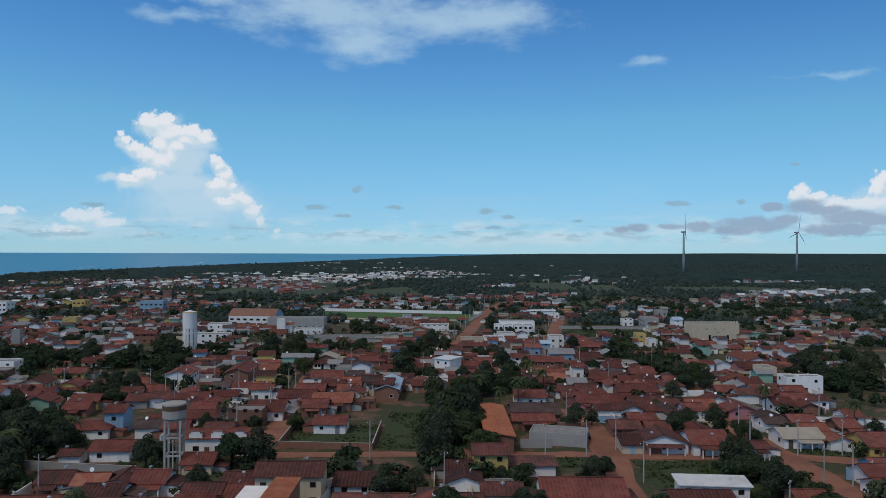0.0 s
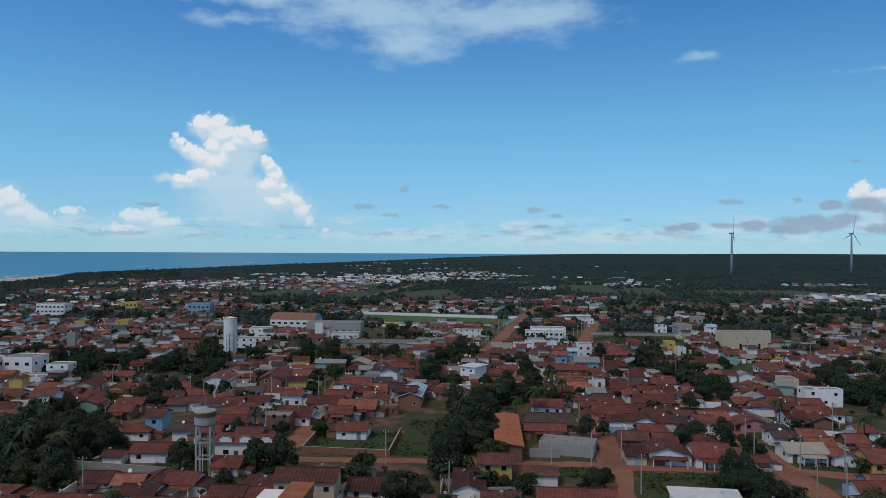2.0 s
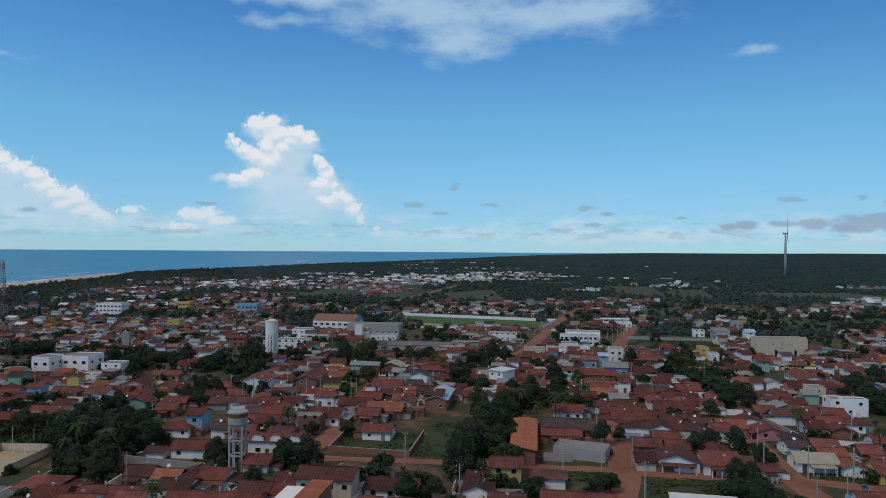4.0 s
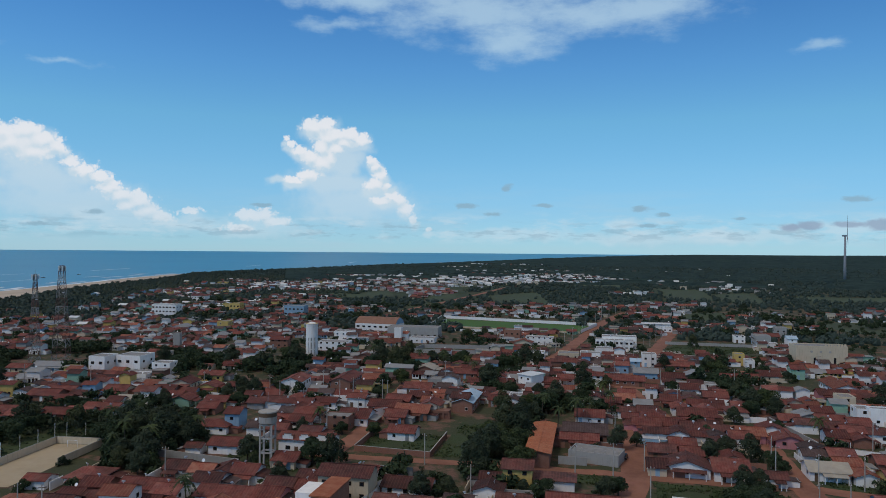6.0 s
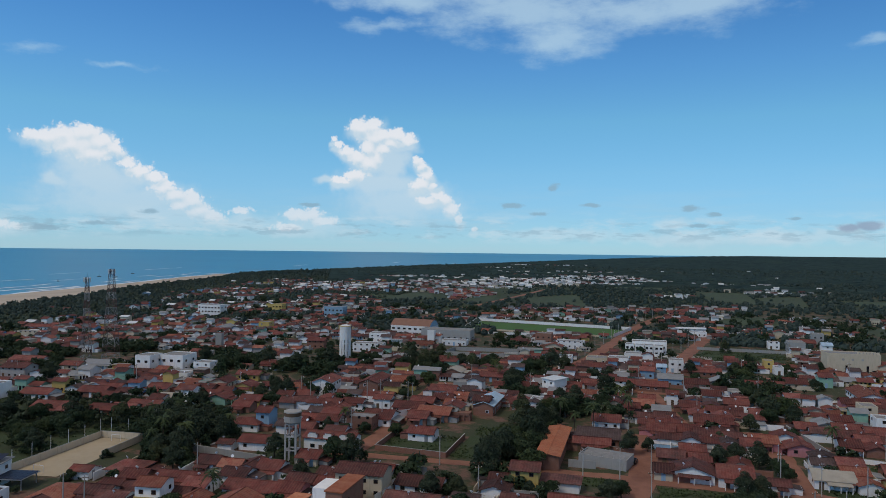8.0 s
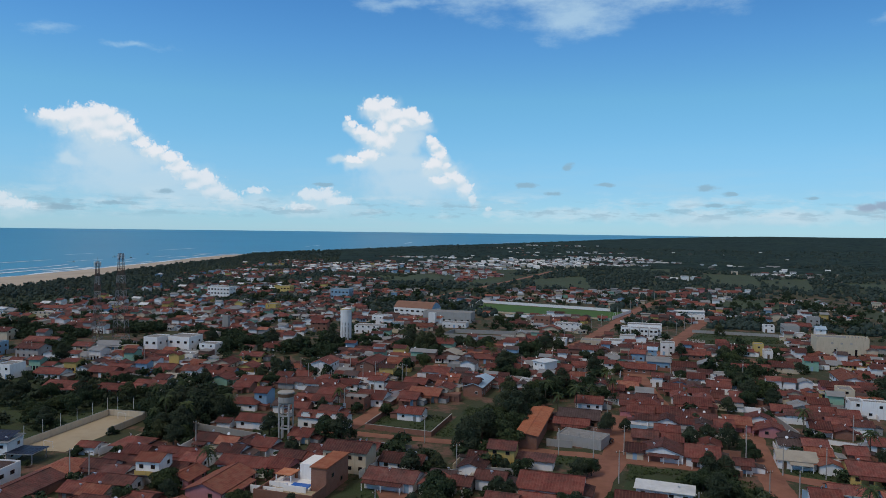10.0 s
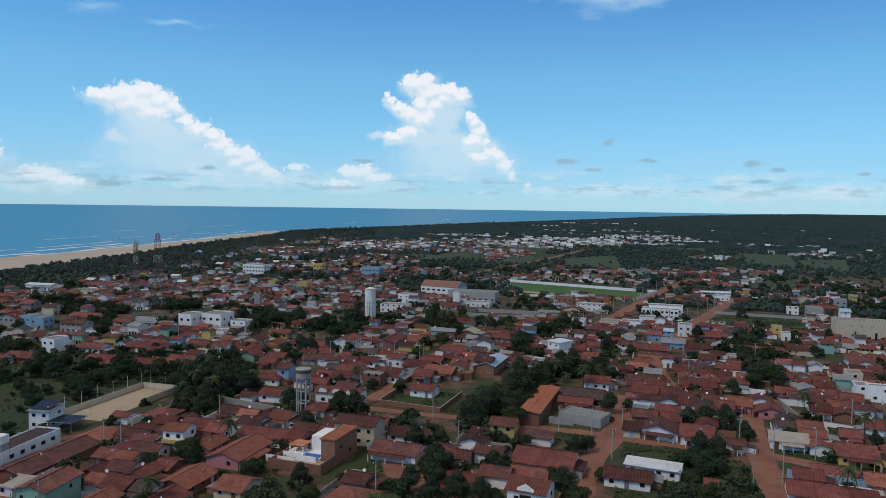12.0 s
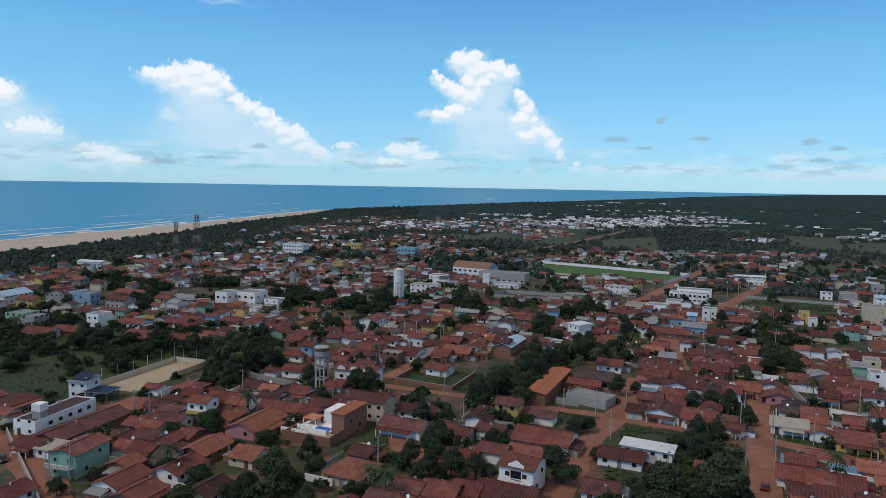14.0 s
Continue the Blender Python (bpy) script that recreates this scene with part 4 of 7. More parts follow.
# ---------------------------------------------------------------- landmarks
def water_tower(x, y):
    ob = thing("water_tower", "tall white cylindrical concrete water tower with dark upright slots", "water tower", pose(x, y, 0, 0, 0, 10))
    Shape().lathe([(2.55, -0.3), (2.55, 19.0)], 28).part("core", WALL["grey"], ob, "dark recessed inner shaft")
    for a0, a1 in ((-78, -52), (-40, 20), (32, 92), (104, 164), (176, 206), (218, 244), (252, 270)):
        v, f = [], []
        n = max(2, int((a1 - a0) / 7))
        for i in range(n + 1):
            a = radians(a0 + (a1 - a0) * i / n)
            for r, z in ((2.5, -0.3), (3.0, -0.3), (3.0, 18.4), (2.5, 18.4)):
                v.append((r * math.cos(a), r * math.sin(a), z))
        for i in range(n):
            f += [(4 * i + j, 4 * i + 4 + j, 4 * i + 4 + (j + 1) % 4, 4 * i + (j + 1) % 4) for j in range(4)]
        f += [(0, 1, 2, 3), (4 * n + 3, 4 * n + 2, 4 * n + 1, 4 * n)]
        mesh_ob("shaft_shell", v, f, [WALL["white"]], ob)
    for z in (3.2, 7.0, 10.8, 14.6):
        Shape().lathe([(2.5, z), (2.96, z), (2.96, z + 0.5), (2.5, z + 0.5)], 30).part("ring_beam", WALL["white"], ob)
    Shape().lathe([(2.6, 13.0), (3.02, 13.0), (3.02, 18.4), (2.6, 18.4)], 36).part("tank_wall", WALL["white"], ob)
    Shape().lathe([(2.5, 18.4), (3.05, 18.4), (3.05, 19.9), (2.8, 20.1), (0.4, 20.9)], 36).part("cap", WALL["white"], ob)
    Shape().lathe([(2.86, 19.95), (3.12, 19.95), (3.12, 20.2), (2.86, 20.2)], 36).part("rim", WALL["yellow"], ob, "faded yellow rim")
    s = Shape()
    for z in np.arange(0.5, 20, 0.45):
        s.box(3.07, -0.25, z, 3.15, 0.25, z + 0.05)
    s.box(3.05, -0.3, 0, 3.15, -0.25, 20.6).box(3.05, 0.25, 0, 3.15, 0.3, 20.6).part("ladder", STEEL, ob)
    placed.append((x, y, 6))


def tank_on_legs(x, y):
    ob = thing("elevated_tank", "stained concrete water tank on four tall legs", "water tank", pose(x, y, 0, 0, 0, 6))
    for sx in (-1, 1):
        for sy in (-1, 1):
            Shape().box(sx * 1.55 - 0.2, sy * 1.55 - 0.2, -0.3, sx * 1.55 + 0.2, sy * 1.55 + 0.2, 11.3).part("leg", CONCRETE, ob)
    for z in (3.6, 7.4, 10.9):
        s = Shape()
        for k in range(4):
            s.box(-1.35, 1.4, z, 1.35, 1.7, z + 0.35, Matrix.Rotation(k * math.pi / 2, 4, "Z"))
        s.part("cross_beam", CONCRETE, ob)
    Shape().lathe([(1.9, 11.3), (2.4, 11.6), (2.4, 14.0), (2.25, 14.0), (2.25, 14.3), (2.5, 14.3), (2.5, 14.6), (2.4, 14.7), (0.2, 15.2)], 28).part("bowl", CONCRETE, ob)
    Shape().lathe([(2.2, 13.3), (2.44, 13.3), (2.44, 14.25), (2.2, 14.25)], 28).part("rust_band", WOOD, ob, "dark rusted band under the lid")
    Shape().tube((0.6, 0, -0.3), (0.6, 0, 11.4), 0.12).part("pipe", STEEL, ob)
    s = Shape()
    for z in np.arange(0.4, 15, 0.5):
        s.box(-2.0, 1.8, z, -1.55, 1.84, z + 0.05)
    s.box(-2.02, 1.78, 0, -1.97, 1.86, 14.2).box(-1.58, 1.78, 0, -1.53, 1.86, 14.2).part("ladder", STEEL, ob)
    Shape().tube((0, 0, 15.6), (0, 0, 19.5), 0.05).part("aerial", STEEL, ob)
    placed.append((x, y, 4))


def lattice_mast(x, y, h, w=3.0):
    ob = thing("radio_mast", "red and white steel lattice radio mast with antennas", "radio mast", pose(x, y, 0, 0, 0, 20))
    n = int(h / 4)
    for k in range(n):
        z0, z1 = h * k / n, h * (k + 1) / n
        r0, r1 = w / 2 * (1 - 0.72 * z0 / h), w / 2 * (1 - 0.72 * z1 / h)
        s = Shape()
        c0 = [(r0 * a, r0 * b, z0) for a, b in ((-1, -1), (1, -1), (1, 1), (-1, 1))]
        c1 = [(r1 * a, r1 * b, z1) for a, b in ((-1, -1), (1, -1), (1, 1), (-1, 1))]
        for i in range(4):
            j = (i + 1) % 4
            s.tube(c0[i], c1[i], 0.13, n=5).tube(c1[i], c1[j], 0.08, n=4).tube(c0[i], c1[j], 0.075, n=4).tube(c0[j], c1[i], 0.075, n=4)
        s.part("lattice_section", RED_STEEL if k % 2 else PALE_STEEL, ob)
    for i in range(6):
        a = i * math.pi / 3
        cx, cy = 1.7 * math.cos(a), 1.7 * math.sin(a)
        Shape().box(cx - 0.16, cy - 0.16, h - 2.6, cx + 0.16, cy + 0.16, h - 0.2).part("panel_antenna", WHITE_METAL, ob)
    s = Shape().lathe([(1.7, h - 1.0), (1.8, h - 1.0), (1.8, h - 0.85), (1.7, h - 0.85)], 18)
    s.tube((-1.75, 0, h - 0.9), (1.75, 0, h - 0.9), 0.05, n=4).tube((0, -1.75, h - 0.9), (0, 1.75, h - 0.9), 0.05, n=4).part("antenna_ring", STEEL, ob)
    Shape().lathe([(0.05, 0), (0.55, 0.1), (0.6, 0.3)], 14, (0.9, -0.6, h * 0.72)).part("dish", WHITE_METAL, ob)
    Shape().tube((0, 0, h - 0.5), (0, 0, h + 2.2), 0.05, n=4).part("lightning_rod", STEEL, ob)


def wind_turbine(x, y, hub, blade, turn, spin):
    z0 = land_z(x, y)
    ob = thing("wind_turbine", "tall three-bladed wind turbine above the woods, its grey darkened as if backlit", "wind turbine", pose(x, y, z0, 0, 0, turn), "wind turbines")
    Shape().lathe([(3.0, -1), (2.7, hub * 0.3), (1.7, hub - 1.6)], 20).part("tower", BACKLIT_GREY, ob, smooth=True)
    s = Shape().box(-1.7, -3.2, hub - 1.7, 1.7, 6.0, hub + 1.8)
    s.part("nacelle", BACKLIT_GREY, ob)
    h_ = Shape()
    h_.tube((0, -3.2, hub), (0, -5.2, hub), 1.6, 0.6, 14)
    hb = h_.part("hub", BACKLIT_GREY, ob)
    for k in range(3):
        a = radians(spin + 120 * k)
        ux, uz = math.sin(a), math.cos(a)
        v, f = [], []
        for i in range(9):
            q = i / 8
            r, c, t = 1.2 + blade * q, (1.0 + 1.6 * min(q * 6, 1)) * (1 - 0.82 * q) + 0.25, 0.5 * (1 - 0.85 * q) + 0.06
            px, pz = ux * r, hub + uz * r
            cx, cz = uz * c * 0.5, -ux * c * 0.5
            for s1, s2 in ((1, 0), (0, 1), (-1, 0), (0, -1)):
                v.append((px + cx * s1, -4.2 + t * s2, pz + cz * s1))
        for i in range(8):
            f += [(4 * i + j, 4 * i + (j + 1) % 4, 4 * i + 4 + (j + 1) % 4, 4 * i + 4 + j) for j in range(4)]
        f += [(3, 2, 1, 0), (32, 33, 34, 35)]
        mesh_ob("blade", v, f, [BACKLIT_GREY], ob, smooth=True)


def vault_hall(x, y, turn, w, d, h, rise):
    ob = thing("vaulted_hall", "hall with a rust-brown vaulted roof and a blue arched gable", "hall", pose(x, y, 0, 0, 0, turn))
    Shape().box(-w / 2, -d / 2, -0.3, w / 2, d / 2, h).part("wall", WALL["white"], ob)
    n = 14
    arc = [(-d / 2 + d * i / n, h + rise * math.sin(math.pi * i / n)) for i in range(n + 1)]
    v, f = [], []
    for sx in (-w / 2 - 0.3, w / 2 + 0.3):
        v += [(sx, a, b) for a, b in arc]
    v += [(p[0], p[1], p[2] - 0.2) for p in v]
    k = n + 1
    f += [(i + 1, i, k + i, k + i + 1) for i in range(n)] + [(2 * k + i, 2 * k + i + 1, 3 * k + i + 1, 3 * k + i) for i in range(n)]
    f += [(i, i + 1, 2 * k + i + 1, 2 * k + i) for i in range(n)] + [(k + i + 1, k + i, 3 * k + i, 3 * k + i + 1) for i in range(n)]
    mesh_ob("roof", v, f, [plain("brown_sheet", (0.24, 0.125, 0.085), 0.8, 0, 0.35, 0.3)], ob)
    for sx in (-w / 2, w / 2):
        vv = [(sx - 0.12, a, b - 0.22) for a, b in arc] + [(sx + 0.12, a, b - 0.22) for a, b in arc]
        ff = [tuple(range(k)), tuple(reversed(range(k, 2 * k)))] + [(i + 1, i, k + i, k + i + 1) for i in range(n)]
        mesh_ob("gable", vv, ff, [WALL["blue"]], ob)
    for i in range(7):
        window(ob, -w / 2 + w * (i + 0.5) / 7, -d / 2, h * 0.55, 0, 2.2, 1.2)
    placed.append((x, y, 20))


def block(name, label, x, y, turn, w, d, h, wall, floors, cols, category="building", roofm="flat"):
    """A flat-roofed building with a parapet and rows of windows on all faces."""
    ob = thing(name, label, category, pose(x, y, 0, 0, 0, turn))
    wall_mesh("f", w, d, h, 0).part("wall", WALL[wall], ob)
    v, f, u = roof_mesh("f", w, d, h, 0)
    mesh_ob("roof", v, f, [ROOF[roofm]], ob, u)
    for k in range(floors):
        z = 1.0 + k * (h - 0.6) / floors
        for i in range(cols):
            window(ob, -w / 2 + w * (i + 0.5) / cols, -d / 2, z, 0, min(1.6, w / cols * 0.55), 1.2)
        for sd in (-1, 1):
            for i in range(max(2, int(d / 4.5))):
                n = max(2, int(d / 4.5))
                window(ob, sd * w / 2, -d / 2 + d * (i + 0.5) / n, z, 90 * sd, 1.3, 1.1)
    placed.append((x, y, 0.5 * math.hypot(w, d)))
    return ob


water_tower(-121.3, 327.5)
tank_on_legs(-65.2, 161.3)
lattice_mast(-240, 294, 48.5, 7.0)
lattice_mast(-247, 284.5, 44.5, 4.2)
wind_turbine(530, 1650, 96, 42, 75, 4)
wind_turbine(852, 1785, 100, 42, 35, 12)
vault_hall(-131, 476, -5, 30, 18, 6.0, 4.2)
bb = block("beige_building", "large beige flat-roofed building with a plain front", 132.5, 391, 4, 25, 11, 10.4, "cream", 1, 4)
for i in range(7):
    Shape().box(1.5 + 1.55 * i, -5.5, 10.4, 2.5 + 1.55 * i, -5.1, 11.5).part("merlon", WALL["cream"], bb)
for xx in (-3.4, 6.4):
    Shape().box(xx - 0.55, -5.56, 0, xx + 0.55, -5.48, 4.4).part("door", GLASS, bb, "tall dark doorway")
for xx in (-5.0, -0.5, 4.0):
    Shape().tube((xx, -5.62, 7.4), (xx, -5.45, 7.4), 0.6, n=14).part("roundel", CONCRETE, bb)
wb = block("white_apartment_block", "three-storey white block with rows of dark windows", -200.8, 274, 2, 8, 10, 8.6, "white", 2, 2)
block("white_apartment_block", "lower white wing with blue-edged windows", -190.6, 283, 2, 12.3, 12, 8.2, "white", 2, 3)
block("white_apartment_block", "broad three-storey white block among the trees", -333, 527, 3, 21.5, 11, 10.8, "white", 3, 7)
house(-403, 697, 4, 16, 11, 6.6, "h", "clay_old", "white", 0.34, "white_villa")
block("yellow_building", "tall mustard yellow building with a flat roof", -304, 592, 3, 10, 9, 7.8, "yellow", 2, 3)
block("slab_tower", "plain grey plastered slab tower over the roofs", -215, 356, 8, 3.8, 3, 9.2, "grey", 1, 1)
house(-410, 365, 8, 22, 9, 4.4, "g", "sheet_white", "white", 0.2, "long_white_shed")
block("blue_building", "two-storey blue painted building near the beach", -238, 575, 2, 18, 11, 8.6, "blue", 2, 5)
block("grey_hall", "long bare grey concrete building with tall piers", -99, 451, 2, 34, 14, 7.0, "grey", 1, 8)
block("white_stair_tower", "slim white tower block beside the grey hall", -103, 425, 2, 4.5, 4, 8.5, "white", 1, 1)
for i in range(4):
    block("terrace_house", "white two-storey terraced house with a dark balcony bay", 22.0 + 5.5 * i, 421 - 0.3 * i, -2, 5.1, 8, 6.3, "white", 2, 2, "house")
house(4.9, 193.2, 0.5, 6.2, 34.0, 4.3, "x", "clay_bright", "brick", 0.16, "brick_hall", False)

# white hillside villa with a sloping white roof
house(-7.0, 290, -35, 7.2, 8, 5.8, "s", "sheet_white", "white", 0.2, "white_villa")
# long low white building with a tank cabin on its roof
lw = house(-113.3, 98.6, 8.7, 7.2, 22.6, 4.5, "f", "clay_dark", "white", name="long_white_building")
cab = Shape().box(0.6, -9.2, 4.2, 3.4, -6.6, 6.4)
cab.part("stair_cabin", WALL["grey"], lw)
Shape().box(0.5, -9.3, 6.4, 3.5, -6.5, 8.4).part("tank_box", WALL["white"], lw, "white cube-shaped water tank")
for i in range(5):
    window(lw, 3.6, -6 + 3.6 * i, 2.0, 90, 1.4, 1.0)
house(-100.2, 96.5, 5, 9.0, 24, 3.1, "x", "clay_old", "brick", 0.3, "long_tiled_shed")
gb = house(-79.4, 78.2, 9, 7.4, 11.2, 6.0, "x", "clay", "green", 0.3, "balcony_house")
s = Shape().box(-3.4, -7.4, 2.7, 3.4, -5.55, 2.9)
s.part("balcony_slab", CONCRETE, gb)
s = Shape()
for i in range(12):
    s.box(-3.4 + i * 0.6, -7.4, 2.9, -3.34 + i * 0.6, -7.34, 3.85)
s.box(-3.4, -7.42, 3.8, 3.4, -7.32, 3.9).part("balcony_rail", WHITE_METAL, gb)
for xx in (-3.2, 0, 3.2):
    Shape().tube((xx, -7.2, -0.2), (xx, -7.2, 5.8), 0.12).part("balcony_post", WALL["green"], gb)

# house with solar panels and its solar carport
sh = house(-128.2, 120.5, 12, 6.5, 6.5, 5.6, "s", "sheet_grey", "white", name="solar_house")
cp = thing("solar_carport", "carport roofed with dark solar panels", "carport", pose(-121.5, 121.5, 0, 0, 0, 12))
for xx in (-3.6, 3.6):
    for yy in (-3, 3):
        Shape().box(xx - 0.1, yy - 0.1, -0.2, xx + 0.1, yy + 0.1, 2.7).part("post", STEEL, cp)
Shape().box(-4.2, -3.8, 2.7, 4.2, 3.8, 2.85).part("roof_deck", STEEL, cp)
for i in range(6):
    for j in range(3):
        Shape().box(-4.0 + i * 1.35, -3.6 + j * 2.45, 2.89, -2.75 + i * 1.35, -1.3 + j * 2.45, 2.95).part("solar_panel", SOLAR, cp)
for i in range(4):
    m_ = Matrix.Translation((-2.4 + i * 1.55, 0, 6.55)) @ Matrix.Rotation(math.atan(1.6 / 7.4), 4, "X")
    Shape().box(-0.7, -2.8, 0, 0.7, 2.8, 0.06, m_).part("solar_panel", SOLAR, sh)

yh = house(-79.4, 120.2, 8, 6.2, 6.4, 5.9, "g", "clay_new", "white", name="balcony_house")
Shape().box(-2.6, -4.6, 2.6, 2.4, -3.2, 2.8).box(-2.6, -4.6, 2.8, 2.4, -4.45, 3.6).part("balcony", WALL["yellow"], yh, "yellow balcony front")
for xx in (-2.4, 2.2):
    Shape().box(xx - 0.12, -4.5, -0.2, xx + 0.12, -4.26, 2.6).part("balcony_post", WALL["yellow"], yh)

# two-storey white house with a balustraded balcony
wh = house(19.8, 115.2, -4, 8.3, 8.4, 6.2, "g", "clay_new", "white", 0.36, "white_balcony_house")
s = Shape().box(-4.0, -5.3, 2.75, 4.0, -4.2, 2.95)
s.part("balcony_slab", WALL["white"], wh)
s = Shape()
for i in range(16):
    s.tube((-3.9 + i * 0.52, -5.22, 2.95), (-3.9 + i * 0.52, -5.22, 3.7), 0.08, 0.06, 6)
s.box(-4.0, -5.3, 3.7, 4.0, -5.14, 3.82).part("balustrade", WALL["white"], wh)
gv = [(-1.9, -4.35, 5.9), (1.9, -4.35, 5.9), (1.9, -4.35, 6.6), (0, -4.35, 7.7), (-1.9, -4.35, 6.6)]
gv += [(a, b + 0.3, c) for a, b, c in gv]
mesh_ob("front_gable", gv, [(0, 1, 2, 3, 4), (9, 8, 7, 6, 5), (1, 0, 5, 6), (2, 1, 6, 7), (3, 2, 7, 8), (4, 3, 8, 9), (0, 4, 9, 5)], [WALL["white"]], wh)

# wide dark pane added in place of the dark recess above the balcony
window(wh, 0, -4.2, 3.0, 0, 2.6, 2.2)
Shape().box(-1.0, -4.26, 0, 0.9, -4.18, 2.3).part("garage_door", WOOD, wh, "dark timber garage door")
# white house with three small capped gables along its front
tg = house(-59.9, 176.9, 2.1, 15.6, 7, 4.3, "g", "clay", "white", extra=False)
for i in range(3):
    m_ = Matrix.Translation((-5.0 + 5.0 * i, -3.6, 0))
    Shape().box(-1.5, -0.15, 3.9, 1.5, 0.25, 5.3, m_).box(-1.0, -0.15, 5.3, 1.0, 0.25, 5.75, m_).part("front_gable", WALL["white"], tg)
    Shape().box(-1.6, -0.3, 5.3, -1.0, 0.5, 5.42, m_).box(1.0, -0.3, 5.3, 1.6, 0.5, 5.42, m_).box(-1.1, -0.3, 5.75, 1.1, 0.5, 5.88, m_).part("gable_cap", ROOF["clay_new"], tg)
    Shape().box(-1.3, 0.25, 4.4, 1.3, 2.4, 5.1, m_).part("dormer", ROOF["clay"], tg)
    window(tg, -5.0 + 5.0 * i, -3.5, 1.2, 0, 1.4, 1.1)
for xx in (-2.5, 2.5):
    door(tg, xx, -3.5, 0, WOOD)
# white tent beside the villa
tn_ = thing("party_tent", "small white peaked canvas tent", "tent", pose(-16.5, 292, 0))
Shape().lathe([(2.6, 2.3), (1.3, 2.9), (0.35, 3.9), (0.03, 4.6)], 4).part("canopy", WHITE_METAL, tn_)
for i in range(4):
    a = i * math.pi / 2
    Shape().tube((2.4 * math.cos(a), 2.4 * math.sin(a), -0.2), (2.4 * math.cos(a), 2.4 * math.sin(a), 2.35), 0.05, n=6).part("pole", STEEL, tn_)
boundary_wall([(19, 414.5), (43, 413.5)], 1.6, WALL["white"], "low white front wall of the terrace", posts=6)
patch("rubble_lot", [(44, 398), (66, 397), (68, 424), (46, 426)], plain("pale_rubble", (0.30, 0.28, 0.25), 0.95, 0, 0.5, 0.6), 0.05, "pale stony building lot beside the terrace", "lot")
# low brick wall with arches behind the grass plot
ar = thing("arched_wall", "low brown brick building front with a row of arches", "wall", pose(-38, 224.5, 0, 0, 0, 2))
s = Shape().box(-9, -0.2, 2.0, 9, 0.2, 2.9)
for i in range(10):
    s.box(-9 + 2 * i - 0.25, -0.2, -0.3, -9 + 2 * i + 0.25, 0.2, 2.0)
s.part("arcade", WALL["brick"], ar)
Shape().box(-9, 0.2, -0.3, 9, 4.5, 2.7).part("wall", WALL["brick"], ar)
# small landmark houses
house(43.4, 181.4, -4, 10.6, 8.6, 3.2, "x", "clay_old", "white", 0.34)
house(43.7, 148.2, -4, 12.2, 4.2, 3.2, "s", "sheet_white", "white", name="long_white_shed")
cb = house(20.4, 187.4, -14, 13.8, 8, 3.1, "f", "flat", "grey", name="unfinished_house", extra=False)
for i in range(5):
    Shape().box(-6.4 + 3.2 * i - 0.12, -3.7, 2.9, -6.4 + 3.2 * i + 0.12, -3.46, 4.0).part("starter_column", CONCRETE, cb)
yl = house(1.6, 160.6, 2, 7.0, 7.0, 5.4, "g", "clay_old", "yellow")
house(-4.6, 158.8, 2, 5, 6, 3.0, "g", "clay_old", "grey")
house(10.5, 161.5, 0, 9, 4.5, 3.0, "s", "clay_old", "white", extra=False)

# brick villa with a terrace and pool
vl = thing("brick_villa", "unfinished brick villa with a white terrace and pool", "villa", pose(-41, 126, 0, 0, 0, 0))
for a in ((-7.7, -9.7, 7.6, -9.4, 2.6), (-7.7, -9.4, -7.4, 10, 2.2), (7.3, -9.4, 7.6, -2.5, 2.8)):
    Shape().box(a[0], a[1], -0.3, a[2], a[3], a[4]).part("brick_wall", WALL["brick"], vl)
Shape().box(3.6, -2.5, -0.3, 7.6, 10, 6.6).part("brick_block", WALL["brick"], vl)
Shape().box(3.3, -2.8, 6.6, 7.9, 10.3, 6.9).part("tiled_deck", ROOF["clay_bright"], vl)
Shape().box(-2.0, 2.5, -0.3, 3.6, 10, 5.4).part("white_block", WALL["white"], vl)
Shape().box(-2.3, -5.2, -0.3, 3.6, -4.9, 2.6).box(-7.2, -3.4, -0.3, -2.3, -3.1, 2.4).part("terrace_wall", WALL["white"], vl)
Shape().box(-7.4, -9.4, -0.1, 7.3, -3.3, 1.2).part("terrace_floor", COURT, vl)
Shape().box(-7.4, -3.1, -0.1, 3.5, 2.5, 1.6).part("pool_deck", WALL["white"], vl)
Shape().box(-1.8, -3.6, 1.62, 3.0, -0.6, 1.75).part("pool_cover", BLUE_PLASTIC, vl, "bright blue pool cover")
Shape().box(-6.8, -1.2, 3.4, -2.4, 3.4, 3.6).part("pergola_roof", ROOF["clay_bright"], vl)
for xx in (-6.6, -2.6):
    for yy in (-1.0, 3.2):
        Shape().box(xx - 0.12, yy - 0.12, 1.5, xx + 0.12, yy + 0.12, 3.4).part("pergola_post", WALL["white"], vl)
window(vl, 7.6, 1.0, 3.6, 90)
window(vl, 7.6, 6.0, 1.2, 90)
placed.append((-41, 126, 12))
house(-36.5, 144, 2, 12, 8, 6.0, "g", "clay_old", "cream")

# heap of pale sand on the grass lot
hv, hf = [], []
for i in range(9):
    for j in range(9):
        u, v_ = i / 4 - 1, j / 4 - 1
        k_ = max(0.0, 1 - u * u - v_ * v_)
        hv.append((-26.1 + 3.4 * u, 121.5 + 1.7 * v_, 0.02 + 0.9 * k_ * (0.8 + 0.5 * noise.noise(Vector((u * 2, v_ * 2, 1))))))
for i in range(8):
    for j in range(8):
        a_ = i * 9 + j
        hf.append((a_, a_ + 9, a_ + 10, a_ + 1))
tagged(mesh_ob("sand_mound", hv, hf, [COURT], smooth=True), "heap of pale building sand on the grass", "sand mound")


